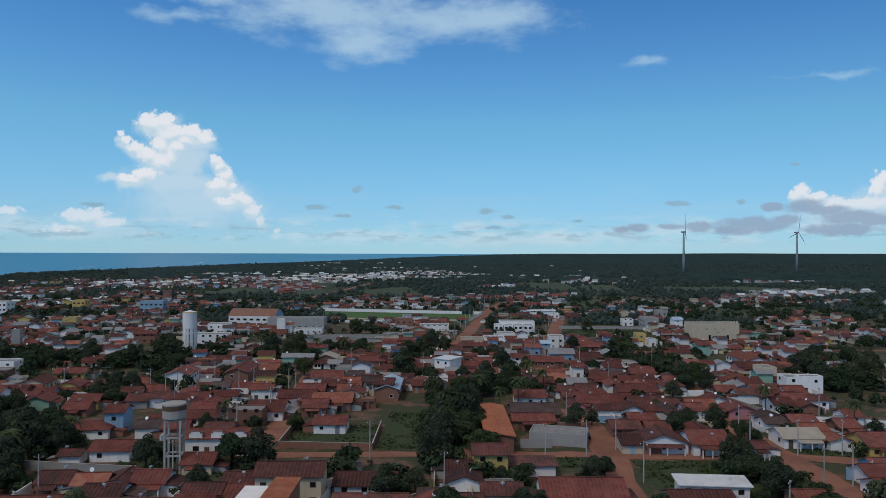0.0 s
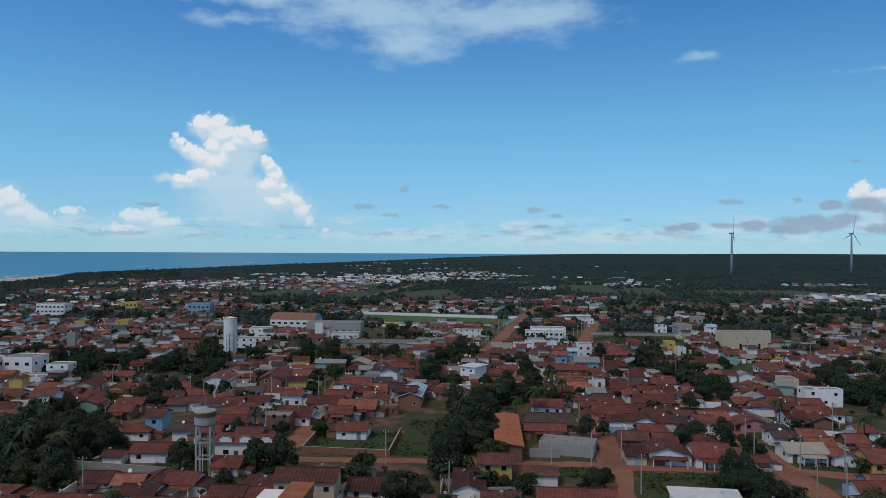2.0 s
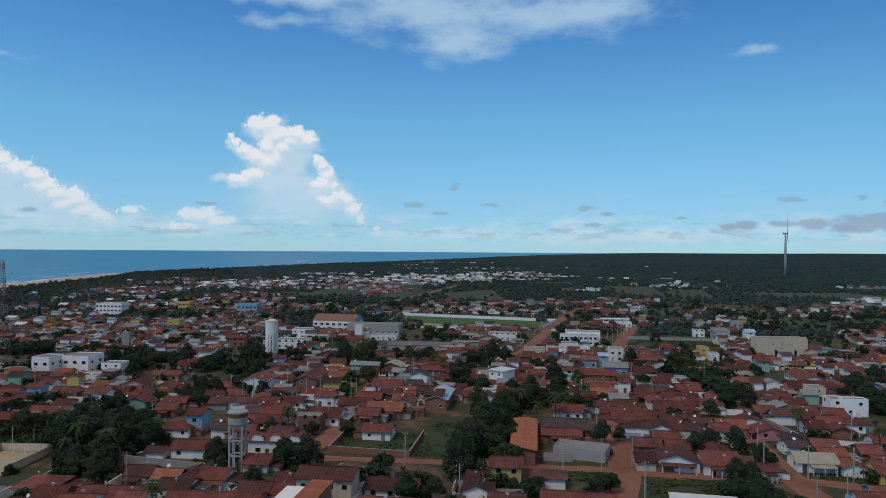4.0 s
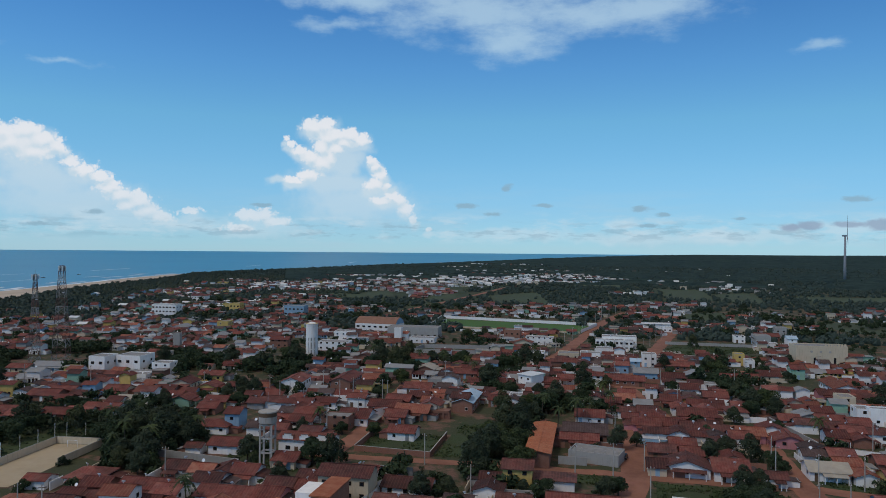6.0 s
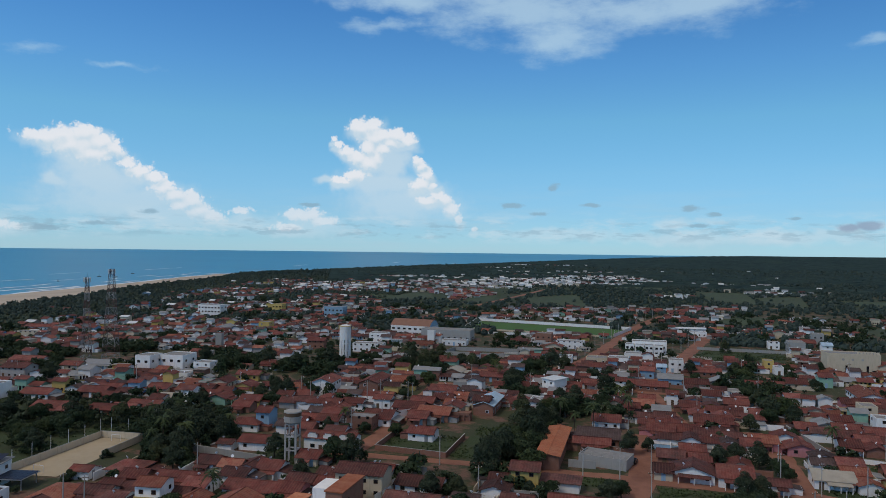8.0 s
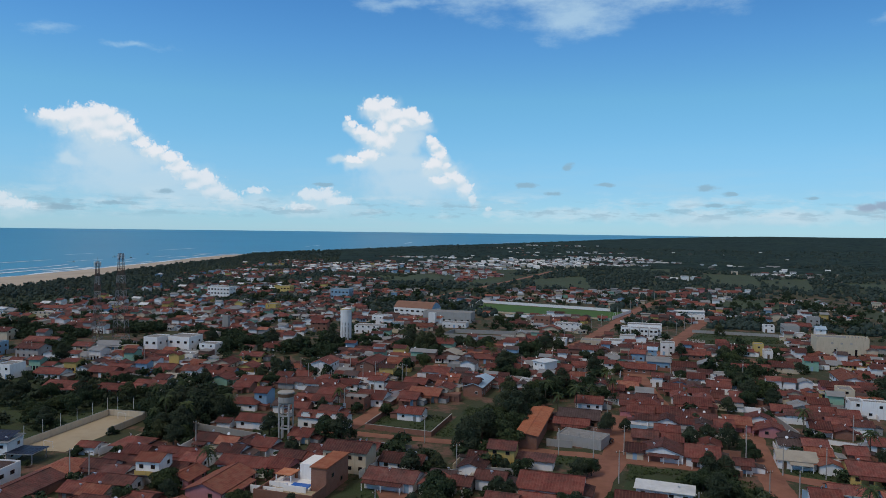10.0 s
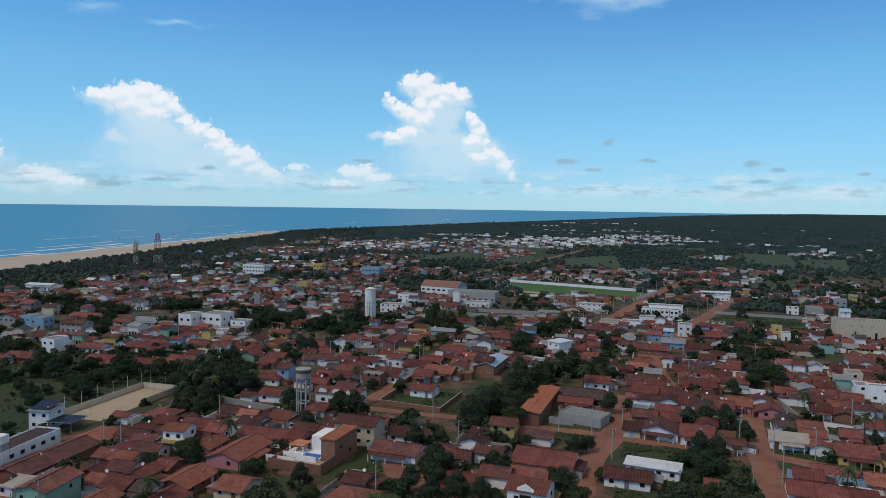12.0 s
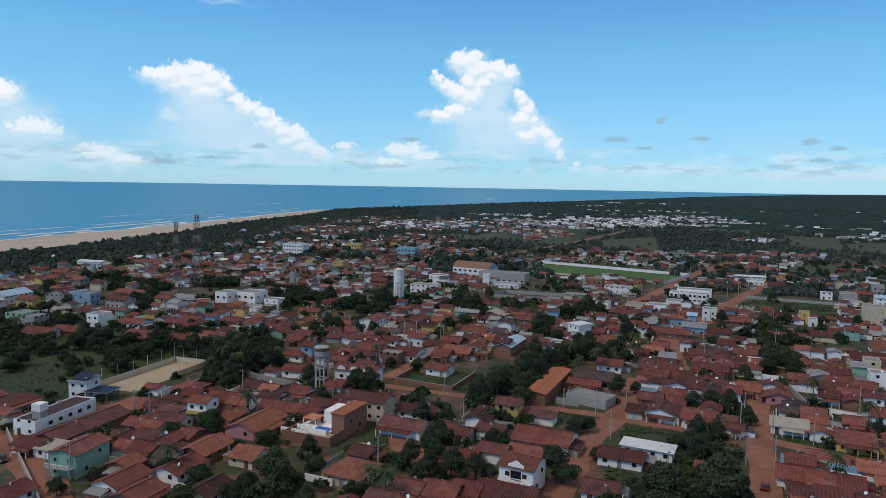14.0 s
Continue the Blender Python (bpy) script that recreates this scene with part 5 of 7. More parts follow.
def boat(x, y, turn):
    ob = thing("fishing_boat", "small dark wooden fishing boat moored off the beach", "boat", pose(x, y, -4.2, 0, 0, turn), "boats off the beach")
    ring = [(-4, 0.9), (-1, 1.3), (2, 1.1), (4.4, 0)]
    v = [(a, b, 0.9 + 0.08 * a) for a, b in ring] + [(a, -b, 0.9 + 0.08 * a) for a, b in reversed(ring[:-1])]
    n = len(v)
    v += [(p[0] * 0.85, p[1] * 0.55, -0.3) for p in v]
    mesh_ob("hull", v, [tuple(range(n)), tuple(reversed(range(n, 2 * n)))] + [(i, n + i, n + (i + 1) % n, (i + 1) % n) for i in range(n)], [WOOD], ob)
    Shape().box(-2.6, -0.7, 0.7, -0.6, 0.7, 2.2).part("cabin", WALL["white"], ob)
    Shape().tube((0.6, 0, 0.6), (0.6, 0, 4.5), 0.07, 0.04, 5).part("mast", WOOD, ob)


for bx, by, bt in ((-1573, 1814, 0), (-1072, 1235, 50), (-1031, 1237, 100), (-984, 1033, 150), (-1131, 1411, 200)):
    boat(bx, by, bt)

# sports court
patch("court_floor", [(-132, 128.5), (-117.5, 130.5), (-120.6, 168), (-134.6, 166.6)], COURT, 0.06, "pale sand floor of a small walled court", "court")
boundary_wall([(-132.2, 128), (-135, 167), (-120.2, 168.6), (-118.5, 148)], 2.0, WALL["cream"], "low stained cream wall round the sand court", posts=6)


def fence_post(x, y, h):
    ob = thing("net_post", "thin tall net post beside the sand court", "post", pose(x, y, 0), "net posts of the court")
    Shape().tube((0, 0, -0.3), (0, 0, h), 0.07, 0.05, 6).part("pole", WHITE_METAL, ob)


for i in range(6):
    fence_post(-132.6 - 0.5 * i, 131 + 7.1 * i, 6)
for i in range(3):
    fence_post(-133 + 6.0 * i, 168.9 + 0.5 * i, 6)
for gy, gx in ((132, -124.8), (164.5, -127.5)):
    ob = thing("goal", "small white goal frame on the sand court", "goal", pose(gx, gy, 0, 0, 0, 4), "goals")
    Shape().tube((-1.5, 0, 0), (-1.5, 0, 2), 0.06).part("post", WHITE_METAL, ob)
    Shape().tube((1.5, 0, 0), (1.5, 0, 2), 0.06).part("post", WHITE_METAL, ob)
    Shape().tube((-1.5, 0, 2), (1.5, 0, 2), 0.06).part("crossbar", WHITE_METAL, ob)

# football ground
patch("football_pitch", [(-101, 520), (6, 505), (17, 553), (-107, 580)], TURF, 0.10, "green mown football pitch", "pitch")
boundary_wall([(-104, 520), (-110, 585), (20, 556), (9, 504)], 2.3, WALL["white"], "long white wall round the football ground", t=0.3, posts=12)
boundary_wall([(8, 501), (-50, 508), (-103, 517)], 1.2, WALL["cream"], "low cream wall on the near side of the football ground", t=0.3, posts=12)
for gx, gy, tn in ((-99, 549, 84), (9, 529, 84)):
    ob = thing("goal", "white football goal on the green pitch", "goal", pose(gx, gy, 0.1, 0, 0, tn), "goals")
    for xx in (-3.66, 3.66):
        Shape().tube((xx, 0, 0), (xx, 0, 2.44), 0.08).part("post", WHITE_METAL, ob)
    Shape().tube((-3.66, 0, 2.44), (3.66, 0, 2.44), 0.08).part("crossbar", WHITE_METAL, ob)
placed.append((-74, 546, 36)), placed.append((-40, 538, 34)), placed.append((-8, 530, 34))

# walls round near plots
W_, G_, B_ = WALL["white"], WALL["grey"], WALL["brick"]
boundary_wall([(-104, 163), (-73.6, 158.7)], 2.0, G_, "long grey garden wall beside the grass", posts=8)
boundary_wall([(-73.4, 158.7), (-72.2, 158.5)], 2.1, W_, "white end post of the garden wall")
boundary_wall([(34.5, 176.8), (52, 177.2)], 1.9, B_, "brown brick fence before the gabled house")
boundary_wall([(-48, 203), (-47.6, 180.5), (-25, 179), (-25, 202)], 1.6, B_, "low brick wall round the grass plot")
boundary_wall([(-14, 142), (-3.5, 151), (6, 152)], 1.9, G_, "grey garden wall beside the yellow house", posts=4)
boundary_wall([(-70, 203.5), (-48, 232)], 2.4, W_, "tall white wall running up the slope")
boundary_wall([(96, 184), (106, 181.5)], 2.3, G_, "grey block wall of the yard", posts=3)
boundary_wall([(84, 214), (77.5, 245)], 2.2, G_, "grey wall along the lane", posts=5)
boundary_wall([(87, 212.5), (112, 205.5)], 1.5, W_, "low white wall along the street")
boundary_wall([(14.5, 200), (28, 199)], 2.0, B_, "brick yard wall")
boundary_wall([(75.5, 158.5), (86, 157.5), (97, 157)], 2.4, WALL["blue"], "faded blue garden wall", posts=5)
boundary_wall([(33, 208), (44, 207)], 1.8, WALL["blue"], "bright blue garden wall")
boundary_wall([(-120, 88), (-80, 66), (-66, 58)], 1.6, WALL["grey"], "grey-green wall along the street", posts=5)
boundary_wall([(-92, 106), (-88, 116), (-70, 117)], 2.2, G_, "grey wall of the back yards")
boundary_wall([(-31, 137.5), (-29, 151)], 2.0, W_, "white garden wall of the villa plot")
boundary_wall([(56, 396), (108, 392)], 1.8, G_, "long grey wall round the open plots", posts=10)
boundary_wall([(62, 455), (120, 452)], 1.8, G_, "long grey wall round the open plots", posts=10)
boundary_wall([(-80, 398), (-40, 402), (-38, 380), (-82, 378), (-80, 398)], 2.2, G_, "grey walls of the cemetery plots", posts=10)
boundary_wall([(-150, 388), (-112, 384)], 2.4, WALL["cream"], "long cream wall beside the square", posts=8)


# ---------------------------------------------------------------- cars, poles
def car(x, y, turn, paint, colour):
    ob = thing("car", f"{colour} hatchback car parked on the dirt street", "car", pose(x, y, 0.06, 0, 0, turn), "parked cars")
    prof = [(-1.95, 0.35), (-1.98, 0.75), (-1.85, 0.95), (-1.25, 1.42), (0.35, 1.45), (0.95, 1.0), (1.85, 0.85), (1.98, 0.6), (1.95, 0.35)]
    v, f = [], []
    for k, (yy, inset) in enumerate(((-0.85, 0.0), (0.85, 0.0))):
        for px_, pz in prof:
            yi = yy * (0.84 if pz > 1.1 else 1.0)
            v.append((px_, yi, pz))
    n = len(prof)
    f = [tuple(reversed(range(n))), tuple(range(n, 2 * n))] + [(i, (i + 1) % n, n + (i + 1) % n, n + i) for i in range(n)]
    mesh_ob("body", v, f, [paint], ob)
    Shape().add([(0.42, -0.66, 1.40), (0.42, 0.66, 1.40), (0.95, 0.78, 1.03), (0.95, -0.78, 1.03), (0.45, -0.66, 1.43), (0.45, 0.66, 1.43), (0.98, 0.78, 1.06), (0.98, -0.78, 1.06)],
                [(0, 1, 2, 3), (7, 6, 5, 4), (0, 3, 7, 4), (1, 5, 6, 2), (0, 4, 5, 1), (3, 2, 6, 7)]).part("windscreen", GLASS, ob)
    Shape().add([(-1.31, -0.66, 1.38), (-1.31, 0.66, 1.38), (-1.8, 0.76, 1.0), (-1.8, -0.76, 1.0), (-1.34, -0.66, 1.41), (-1.34, 0.66, 1.41), (-1.83, 0.76, 1.03), (-1.83, -0.76, 1.03)],
                [(0, 3, 2, 1), (4, 5, 6, 7), (0, 4, 7, 3), (1, 2, 6, 5), (0, 1, 5, 4), (3, 7, 6, 2)]).part("rear_window", GLASS, ob)
    for sy in (-1, 1):
        Shape().box(-1.2, sy * 0.80 - 0.03, 1.0, 0.6, sy * 0.80 + 0.03, 1.33).part("side_window", GLASS, ob)
        for wx in (-1.2, 1.2):
            tyre = Shape().tube((wx, sy * 0.72, 0.3), (wx, sy * 0.9, 0.3), 0.31, n=14).part("wheel", RUBBER, ob)
            Shape().tube((wx, sy * 0.88, 0.3), (wx, sy * 0.92, 0.3), 0.18, n=10).part("rim", STEEL, tyre)
        Shape().box(1.88, sy * 0.62 - 0.16, 0.66, 2.0, sy * 0.62 + 0.16, 0.8).part("headlight", WHITE_METAL, ob)


car(25.6, 143.6, 75, CAR_WHITE, "white")
car(71.6, 138.9, 88, CAR_RED, "dark red")
car(84.8, 211.2, -8, CAR_WHITE, "white")
car(27.9, 191.0, 80, CAR_DARK, "black")
car(-88.4, 253.9, 5, CAR_WHITE, "white")
car(-37.1, 234.9, 3, CAR_WHITE, "white")
car(96.9, 227.4, -20, CAR_WHITE, "white")
car(89.0, 210.1, 5, CAR_DARK, "black")
car(-100.2, 73.3, -28, CAR_DARK, "black")


def pole(x, y, h, turn):
    ob = thing("utility_pole", "thin grey concrete utility pole with a crossarm", "utility pole", pose(x, y, 0, 0, 0, turn), "utility poles")
    Shape().tube((0, 0, -0.3), (0, 0, h), 0.17, 0.11, 8).part("shaft", CONCRETE, ob)
    Shape().box(-0.9, -0.06, h - 0.6, 0.9, 0.06, h - 0.48).part("crossarm", WOOD, ob)
    for xx in (-0.8, 0, 0.8):
        Shape().tube((xx, 0, h - 0.48), (xx, 0, h - 0.25), 0.06, n=6).part("insulator", WHITE_METAL, ob)


for px_, py_, tn in [(24.6, 174.2, 0), (-7.9, 147.2, 37), (-15.4, 109.9, 74), (-62.1, 196.3, 21), (32.7, 180.1, 58), (65.3, 182.1, 5), (73.7, 175.8, 42), (74, 153.7, 79), (32.6, 155.5, 26), (-63, 154.7, 63), (-95.8, 234.9, 10), (-93.5, 238.9, 47), (-88.4, 260.1, 84), (-71.5, 248, 31), (-57, 245.3, 68), (-16.5, 284.5, 15), (50.5, 130.8, 52), (-97.5, 111.7, 89), (-91.7, 111.8, 36), (-77.5, 68.5, 73), (-76, 72.7, 20), (49.8, 264.8, 57), (-84.2, 143.9, 4), (86.5, 332.8, 41), (84.1, 176.1, 78), (31, 461.4, 25), (62, 479.4, 62), (101.9, 700.4, 9)]:
    pole(px_, py_, 8.5, tn)

along = []
for _, pts_, w_ in ROADS[:10] + ROADS[13:]:
    for (ax, ay), (bx, by) in zip(pts_, pts_[1:]):
        ln = math.hypot(bx - ax, by - ay)
        for k in range(int(ln // 30)):
            q = (k + 0.5) * 30 / ln
            nx, ny = -(by - ay) / ln, (bx - ax) / ln
            x, y = ax + (bx - ax) * q + nx * (w_ / 2 + 0.9), ay + (by - ay) * q + ny * (w_ / 2 + 0.9)
            if y > 110 and all(math.hypot(x - a, y - b) > 14 for a, b in along):
                along.append((x, y))
for k, (x, y) in enumerate(along[:44]):
    pole(x, y, 8.0 + 0.4 * (k % 3), 37 * k % 180)

# ---------------------------------------------------------------- houses that can be told apart
house(-92.5, 81.4, 5.3, 6, 5, 3, "s", "sheet_beige", "white")
house(-99.5, 81.5, 5.8, 8, 6, 3, "g", "clay", "white")
house(-81.6, 93.8, 94.2, 5.3, 6, 3.2, "g", "clay", "brick")
house(-68.6, 82, 92.9, 5.4, 6, 3, "g", "clay_new", "brick")
house(-62.1, 74.8, 92.2, 9.6, 7, 3, "g", "clay", "white")
house(-53.2, 71, 91.3, 8.1, 7, 3, "g", "clay", "brick")
house(-55.6, 85.8, 91.5, 9.1, 7, 3, "g", "clay", "white")
house(-59, 98.5, 91.9, 10.4, 8, 3, "g", "clay_new", "brick")
house(-40.9, 79, 90.1, 8.1, 7, 3, "g", "clay_old", "cream")
house(-78, 59, 93.8, 7.4, 7, 3, "g", "clay", "white")
house(-137.2, 103.1, 97, 10.7, 8, 3, "h", "clay", "grey")
house(-102.5, 116.3, 96.2, 9.8, 9, 3, "h", "clay_new", "brick")
house(-101.1, 138.7, 6.3, 8.3, 8, 3, "h", "clay", "white")
house(-110.5, 132.6, 97, 4.2, 5, 3, "x", "clay", "white")
house(-81.6, 134.9, 4.2, 12.5, 7, 3, "g", "clay", "white")
house(-76.5, 124.7, 3.7, 7.2, 6, 3, "g", "clay_old", "brick")
house(-59.2, 119, 91.9, 14.4, 9, 3.2, "g", "clay_new", "pink")
house(-70.2, 120.7, 93, 8.2, 6, 3, "g", "clay_new", "pink")
house(-60.8, 133.4, 2.1, 12.7, 7, 3.2, "g", "clay", "white")
house(-20.8, 135.9, 0, 11.9, 8, 3.2, "g", "clay_old", "white")
house(-23.1, 149.6, 0, 10.8, 7, 3, "g", "clay_old", "white")
house(-17.8, 102, 0, 8.9, 10, 3.2, "h", "clay_new", "cream")
house(5.8, 100.9, 0, 7.6, 8, 3, "g", "clay", "cream")
house(-1.6, 99.6, 0, 6.6, 7, 3, "g", "clay_old", "brick")
house(-45.8, 99.8, 0.6, 6.7, 8, 3, "g", "clay_new", "cream")
house(1.1, 122, 0, 9.4, 7, 3, "g", "clay", "brick")
house(-3.7, 138.2, 0, 4.4, 6, 3, "g", "clay_old", "grey")
house(-59.9, 162.8, 2.1, 5.7, 7, 3, "g", "clay", "cream")
house(-90.1, 167.8, 5, 4.2, 4, 2.8, "g", "clay_old", "white")
house(-82.5, 171.9, 4.2, 8.1, 7, 3.2, "g", "clay", "white")
house(-35.8, 155.5, 0, 6, 7, 3.2, "g", "clay", "white")
house(-75.2, 132.4, 3.6, 5.6, 7, 3, "g", "clay", "white")
house(17.5, 143.1, 0, 14.1, 11, 3.4, "g", "clay", "white")
house(16, 132, 0, 8, 7, 3, "g", "clay", "brick")
house(10.7, 104.1, 0, 6.1, 7, 3, "g", "clay", "white")
house(19.6, 106, 0, 12.2, 9, 3, "g", "clay", "brick")
house(37.8, 117.6, 0, 7.1, 8, 3, "g", "clay_old", "white")
house(38.4, 140, 0, 10.2, 7, 3, "g", "clay", "white")
house(16.9, 209.9, 0, 12.1, 10, 3.6, "g", "clay_dark", "brick")
house(15.4, 201.3, 0, 10.1, 6, 3.4, "g", "clay", "brick")
house(36, 226.4, 0, 7.9, 8, 3.2, "g", "clay", "pink")
house(38.2, 195.4, 0, 6.8, 7, 3, "g", "clay_old", "brick")
house(44.6, 203, 0, 6.6, 8, 3, "g", "clay", "brick")
house(43.5, 228.4, 0, 8.5, 8, 3, "g", "clay", "brick")
house(35.8, 180.2, 0, 4.4, 7, 3, "g", "clay_old", "cream")
house(53.8, 180.7, 0, 8.1, 10, 3.4, "g", "clay", "white")
house(64, 176.4, 0, 4.2, 5, 3, "g", "clay_old", "white")
house(66.4, 220.8, 0, 7.5, 8, 3.2, "g", "clay_new", "pink")
house(76, 216.4, -90, 7.3, 7, 3.2, "g", "clay", "pink")
house(78.2, 186.2, 0, 9, 8, 3.2, "g", "sheet_beige", "white")
house(86, 181.8, -90, 4.2, 5, 3.2, "g", "clay_new", "white")
house(94, 179.5, 0, 8.7, 10, 3.4, "g", "clay", "yellow")
house(91.3, 224.1, 0, 5.4, 8, 3.2, "g", "clay", "white")
house(95.9, 245.2, 0, 8.4, 8, 3.2, "g", "clay", "white")
house(103.4, 241.7, 0, 6, 8, 3.4, "g", "clay", "white")
house(95.6, 197, 0, 4.8, 7, 3.2, "g", "clay", "brick")
house(95.5, 159.1, 0, 5.6, 8, 3, "g", "clay_new", "blue")
house(77.2, 146.9, 0, 5.5, 9, 2.8, "g", "clay", "white")
house(83.4, 145.9, 0, 5.3, 9, 2.8, "g", "clay", "cream")
house(89.5, 146, 0, 5.6, 9, 2.8, "g", "clay", "blue")
house(86.2, 162.1, 0, 8.4, 7, 2.8, "g", "clay", "blue")
house(101.4, 162, -90, 4.2, 7, 2.8, "g", "clay", "white")
house(58.8, 141.6, 0, 5.1, 6, 2.8, "g", "clay_new", "brick")
house(46.1, 194.4, 0, 5.3, 7, 3, "g", "clay", "brick")
house(83.1, 244.9, 0, 6, 7, 3, "g", "clay", "brick")
house(106.2, 271.7, 0, 4.2, 7, 4, "f", "flat", "white")
house(108.8, 254.6, 0, 4.8, 7, 5.5, "f", "flat", "white")
house(97.7, 261.3, 0, 6.2, 7, 3, "g", "clay", "white")
house(103.9, 209.5, 0, 4.2, 7, 3, "g", "clay", "white")
house(-311.5, 226.2, 97, 18.6, 12, 5, "g", "sheet_blue", "white")
house(-350, 277.9, 97, 15.7, 9, 5, "g", "clay", "yellow")
house(-289.4, 222.2, 7, 11.2, 9, 4.5, "g", "clay", "yellow")
house(-255.5, 192.5, 7, 10.5, 10, 5, "f", "flat", "green")
house(-244.7, 190.8, 97, 9.1, 8, 4.5, "f", "flat", "grey")
house(-218.6, 174.3, 7, 13.8, 7, 3.5, "g", "clay", "white")
house(-279.9, 244.6, 7, 8.1, 9, 6.5, "f", "flat", "blue")
house(-270, 242.3, 97, 7.6, 9, 6.5, "f", "flat", "blue")
house(-288.2, 240.3, 7, 15.5, 8, 5, "x", "clay", "grey")
house(-216.9, 203.3, 7, 6.5, 9, 6.2, "f", "flat", "white")
house(-247, 243.3, 7, 12.3, 9, 5, "g", "clay_old", "grey")
house(-306.1, 281.3, 97, 8.4, 8, 5, "x", "clay", "cream")
house(-327.7, 285.6, 97, 10.7, 8, 5, "x", "clay", "grey")
house(-270.8, 273, 7, 16.5, 8, 3.4, "g", "clay", "white")
house(-208.7, 182.8, 7, 16.2, 8, 3.2, "g", "clay", "brick")
house(-200.2, 208.5, 7, 11.5, 8, 3.2, "g", "clay", "white")
house(-175.1, 190.8, 7, 14, 8, 3.2, "g", "clay", "white")
house(-165.5, 189.5, 7, 9.6, 7, 3, "g", "clay", "cream")
house(-182.5, 218.8, 7, 10.5, 8, 3.2, "g", "clay", "brick")
house(-239.1, 268, 7, 9.2, 7, 3.2, "g", "clay", "cream")
house(-224.9, 274.7, 7, 20, 8, 3.6, "g", "sheet_grey", "white")
house(-146.6, 203.6, 7, 11.4, 8, 3, "g", "clay", "white")
house(-150.5, 197.2, 7, 8, 7, 3, "g", "clay", "cream")
house(-156, 194.2, 7, 10, 7, 3, "g", "clay", "brick")
house(-181.1, 226.8, 7, 8.8, 7, 3.2, "g", "clay", "white")
house(-386.2, 396.1, 7, 20, 8, 3.2, "g", "clay", "white")
house(-402.1, 366, 7, 19.5, 8, 3.5, "g", "sheet_grey", "cream")
house(-356.2, 358.1, 7, 20, 8, 4.5, "f", "flat", "cream")
house(-413.9, 323.4, 7, 12.4, 7, 3.2, "g", "clay", "white")
house(-386.6, 318.5, 7, 13.7, 7, 3.2, "g", "clay", "brick")
house(-174.4, 281.5, 7, 8.5, 8, 5.5, "f", "flat", "white")
house(-149.9, 302.2, 7, 8.7, 7, 3.4, "g", "clay", "cream")
house(-144.5, 272.4, 7, 9.9, 7, 3.4, "g", "clay", "yellow")
house(-146, 252.7, 97, 9, 8, 3.4, "g", "clay", "cream")
house(-132.3, 248.7, 97, 7.9, 7, 3.2, "g", "clay", "yellow")
house(-97.7, 254.3, 95.8, 13.3, 8, 6, "g", "clay", "white")
house(-80.2, 265, 94, 19.1, 8, 5.5, "g", "clay", "brick")
house(-76.1, 282.9, 3.9, 10.1, 8, 3.2, "g", "clay_new", "brick")
house(-92.3, 194.9, 5.2, 4.6, 7, 6, "g", "clay", "blue")
house(-97.5, 190.9, 5.6, 10.1, 7, 3.2, "h", "clay", "white")
house(-72.9, 203.8, 3.2, 7.1, 7, 3.2, "g", "clay", "white")
house(-58, 213.1, 1.6, 9.4, 10, 3.4, "g", "clay", "white")
house(-61.4, 204.6, 2, 9, 7, 4.5, "f", "flat", "brick")
house(-75.7, 231.8, 3.5, 7.3, 6, 3.4, "g", "clay", "white")
house(-65.4, 236.4, 2.5, 6.5, 6, 4, "g", "clay", "white")
house(-37.6, 197.7, 0, 7.7, 7, 3.2, "g", "clay", "white")
house(-45.2, 217.9, 0.5, 6.3, 8, 3.2, "g", "clay", "brick")
house(-53.3, 232, 1.3, 10.4, 8, 3.2, "g", "clay", "brick")
house(-99.5, 239.3, 6.2, 6.4, 7, 3.4, "g", "clay", "cream")
house(-114.5, 223.5, 7, 7.4, 7, 3.4, "g", "clay", "yellow")
house(-112.6, 214.7, 7, 6, 7, 3, "g", "clay", "brick")
house(-161.6, 231.9, 7, 8.1, 8, 3.4, "g", "clay", "cream")
house(-149.2, 233.2, 7, 7.6, 8, 3.4, "g", "clay_new", "cream")
house(-143.5, 236.3, 7, 7.2, 8, 3.4, "g", "clay", "brick")
house(-128.2, 222.7, 97, 6.9, 7, 3.4, "g", "clay", "green")
house(-172.6, 261.6, 97, 7.6, 8, 3.6, "f", "flat", "white")
house(-180.6, 404.4, 97, 14.5, 8, 3.4, "g", "clay", "white")
house(-161.8, 379, 7, 10.5, 8, 5, "g", "clay", "brick")
house(-214.9, 403.8, 97, 11.4, 8, 3.4, "g", "sheet_grey", "white")
house(-127.8, 378.2, 7, 17.7, 10, 5, "f", "flat", "white")
house(-137.4, 421.3, 7, 11.9, 9, 6, "f", "flat", "white")
house(-265.2, 440.1, 97, 16.6, 8, 3.4, "g", "sheet_grey", "white")
house(-240.9, 457.1, 97, 9.6, 8, 6, "f", "flat", "yellow")
house(-149.9, 214.9, 7, 4.8, 6, 3.2, "g", "clay", "white")
house(-148.8, 219.1, 7, 5.2, 6, 3, "g", "sheet_beige", "yellow")
house(-49.9, 266.6, 1.1, 10.2, 8, 3.4, "g", "clay", "white")
house(-57.7, 312.9, 91.7, 10.2, 8, 3.4, "g", "sheet_beige", "brick")
house(-45.9, 282.6, 0.6, 7, 7, 3.6, "f", "flat", "grey")
house(-27.3, 238.9, 0, 6, 7, 5.5, "g", "clay_old", "brick")
house(-26.2, 245.1, 90, 20, 7, 4, "g", "sheet_blue", "brick")
house(-36.6, 231.7, 90, 7.4, 7, 4, "g", "clay", "cream")
house(-37.8, 306.9, 0, 9.7, 8, 3.2, "g", "clay", "brick")
house(-29.8, 284.1, 0, 4.7, 6, 3.4, "g", "clay", "cream")
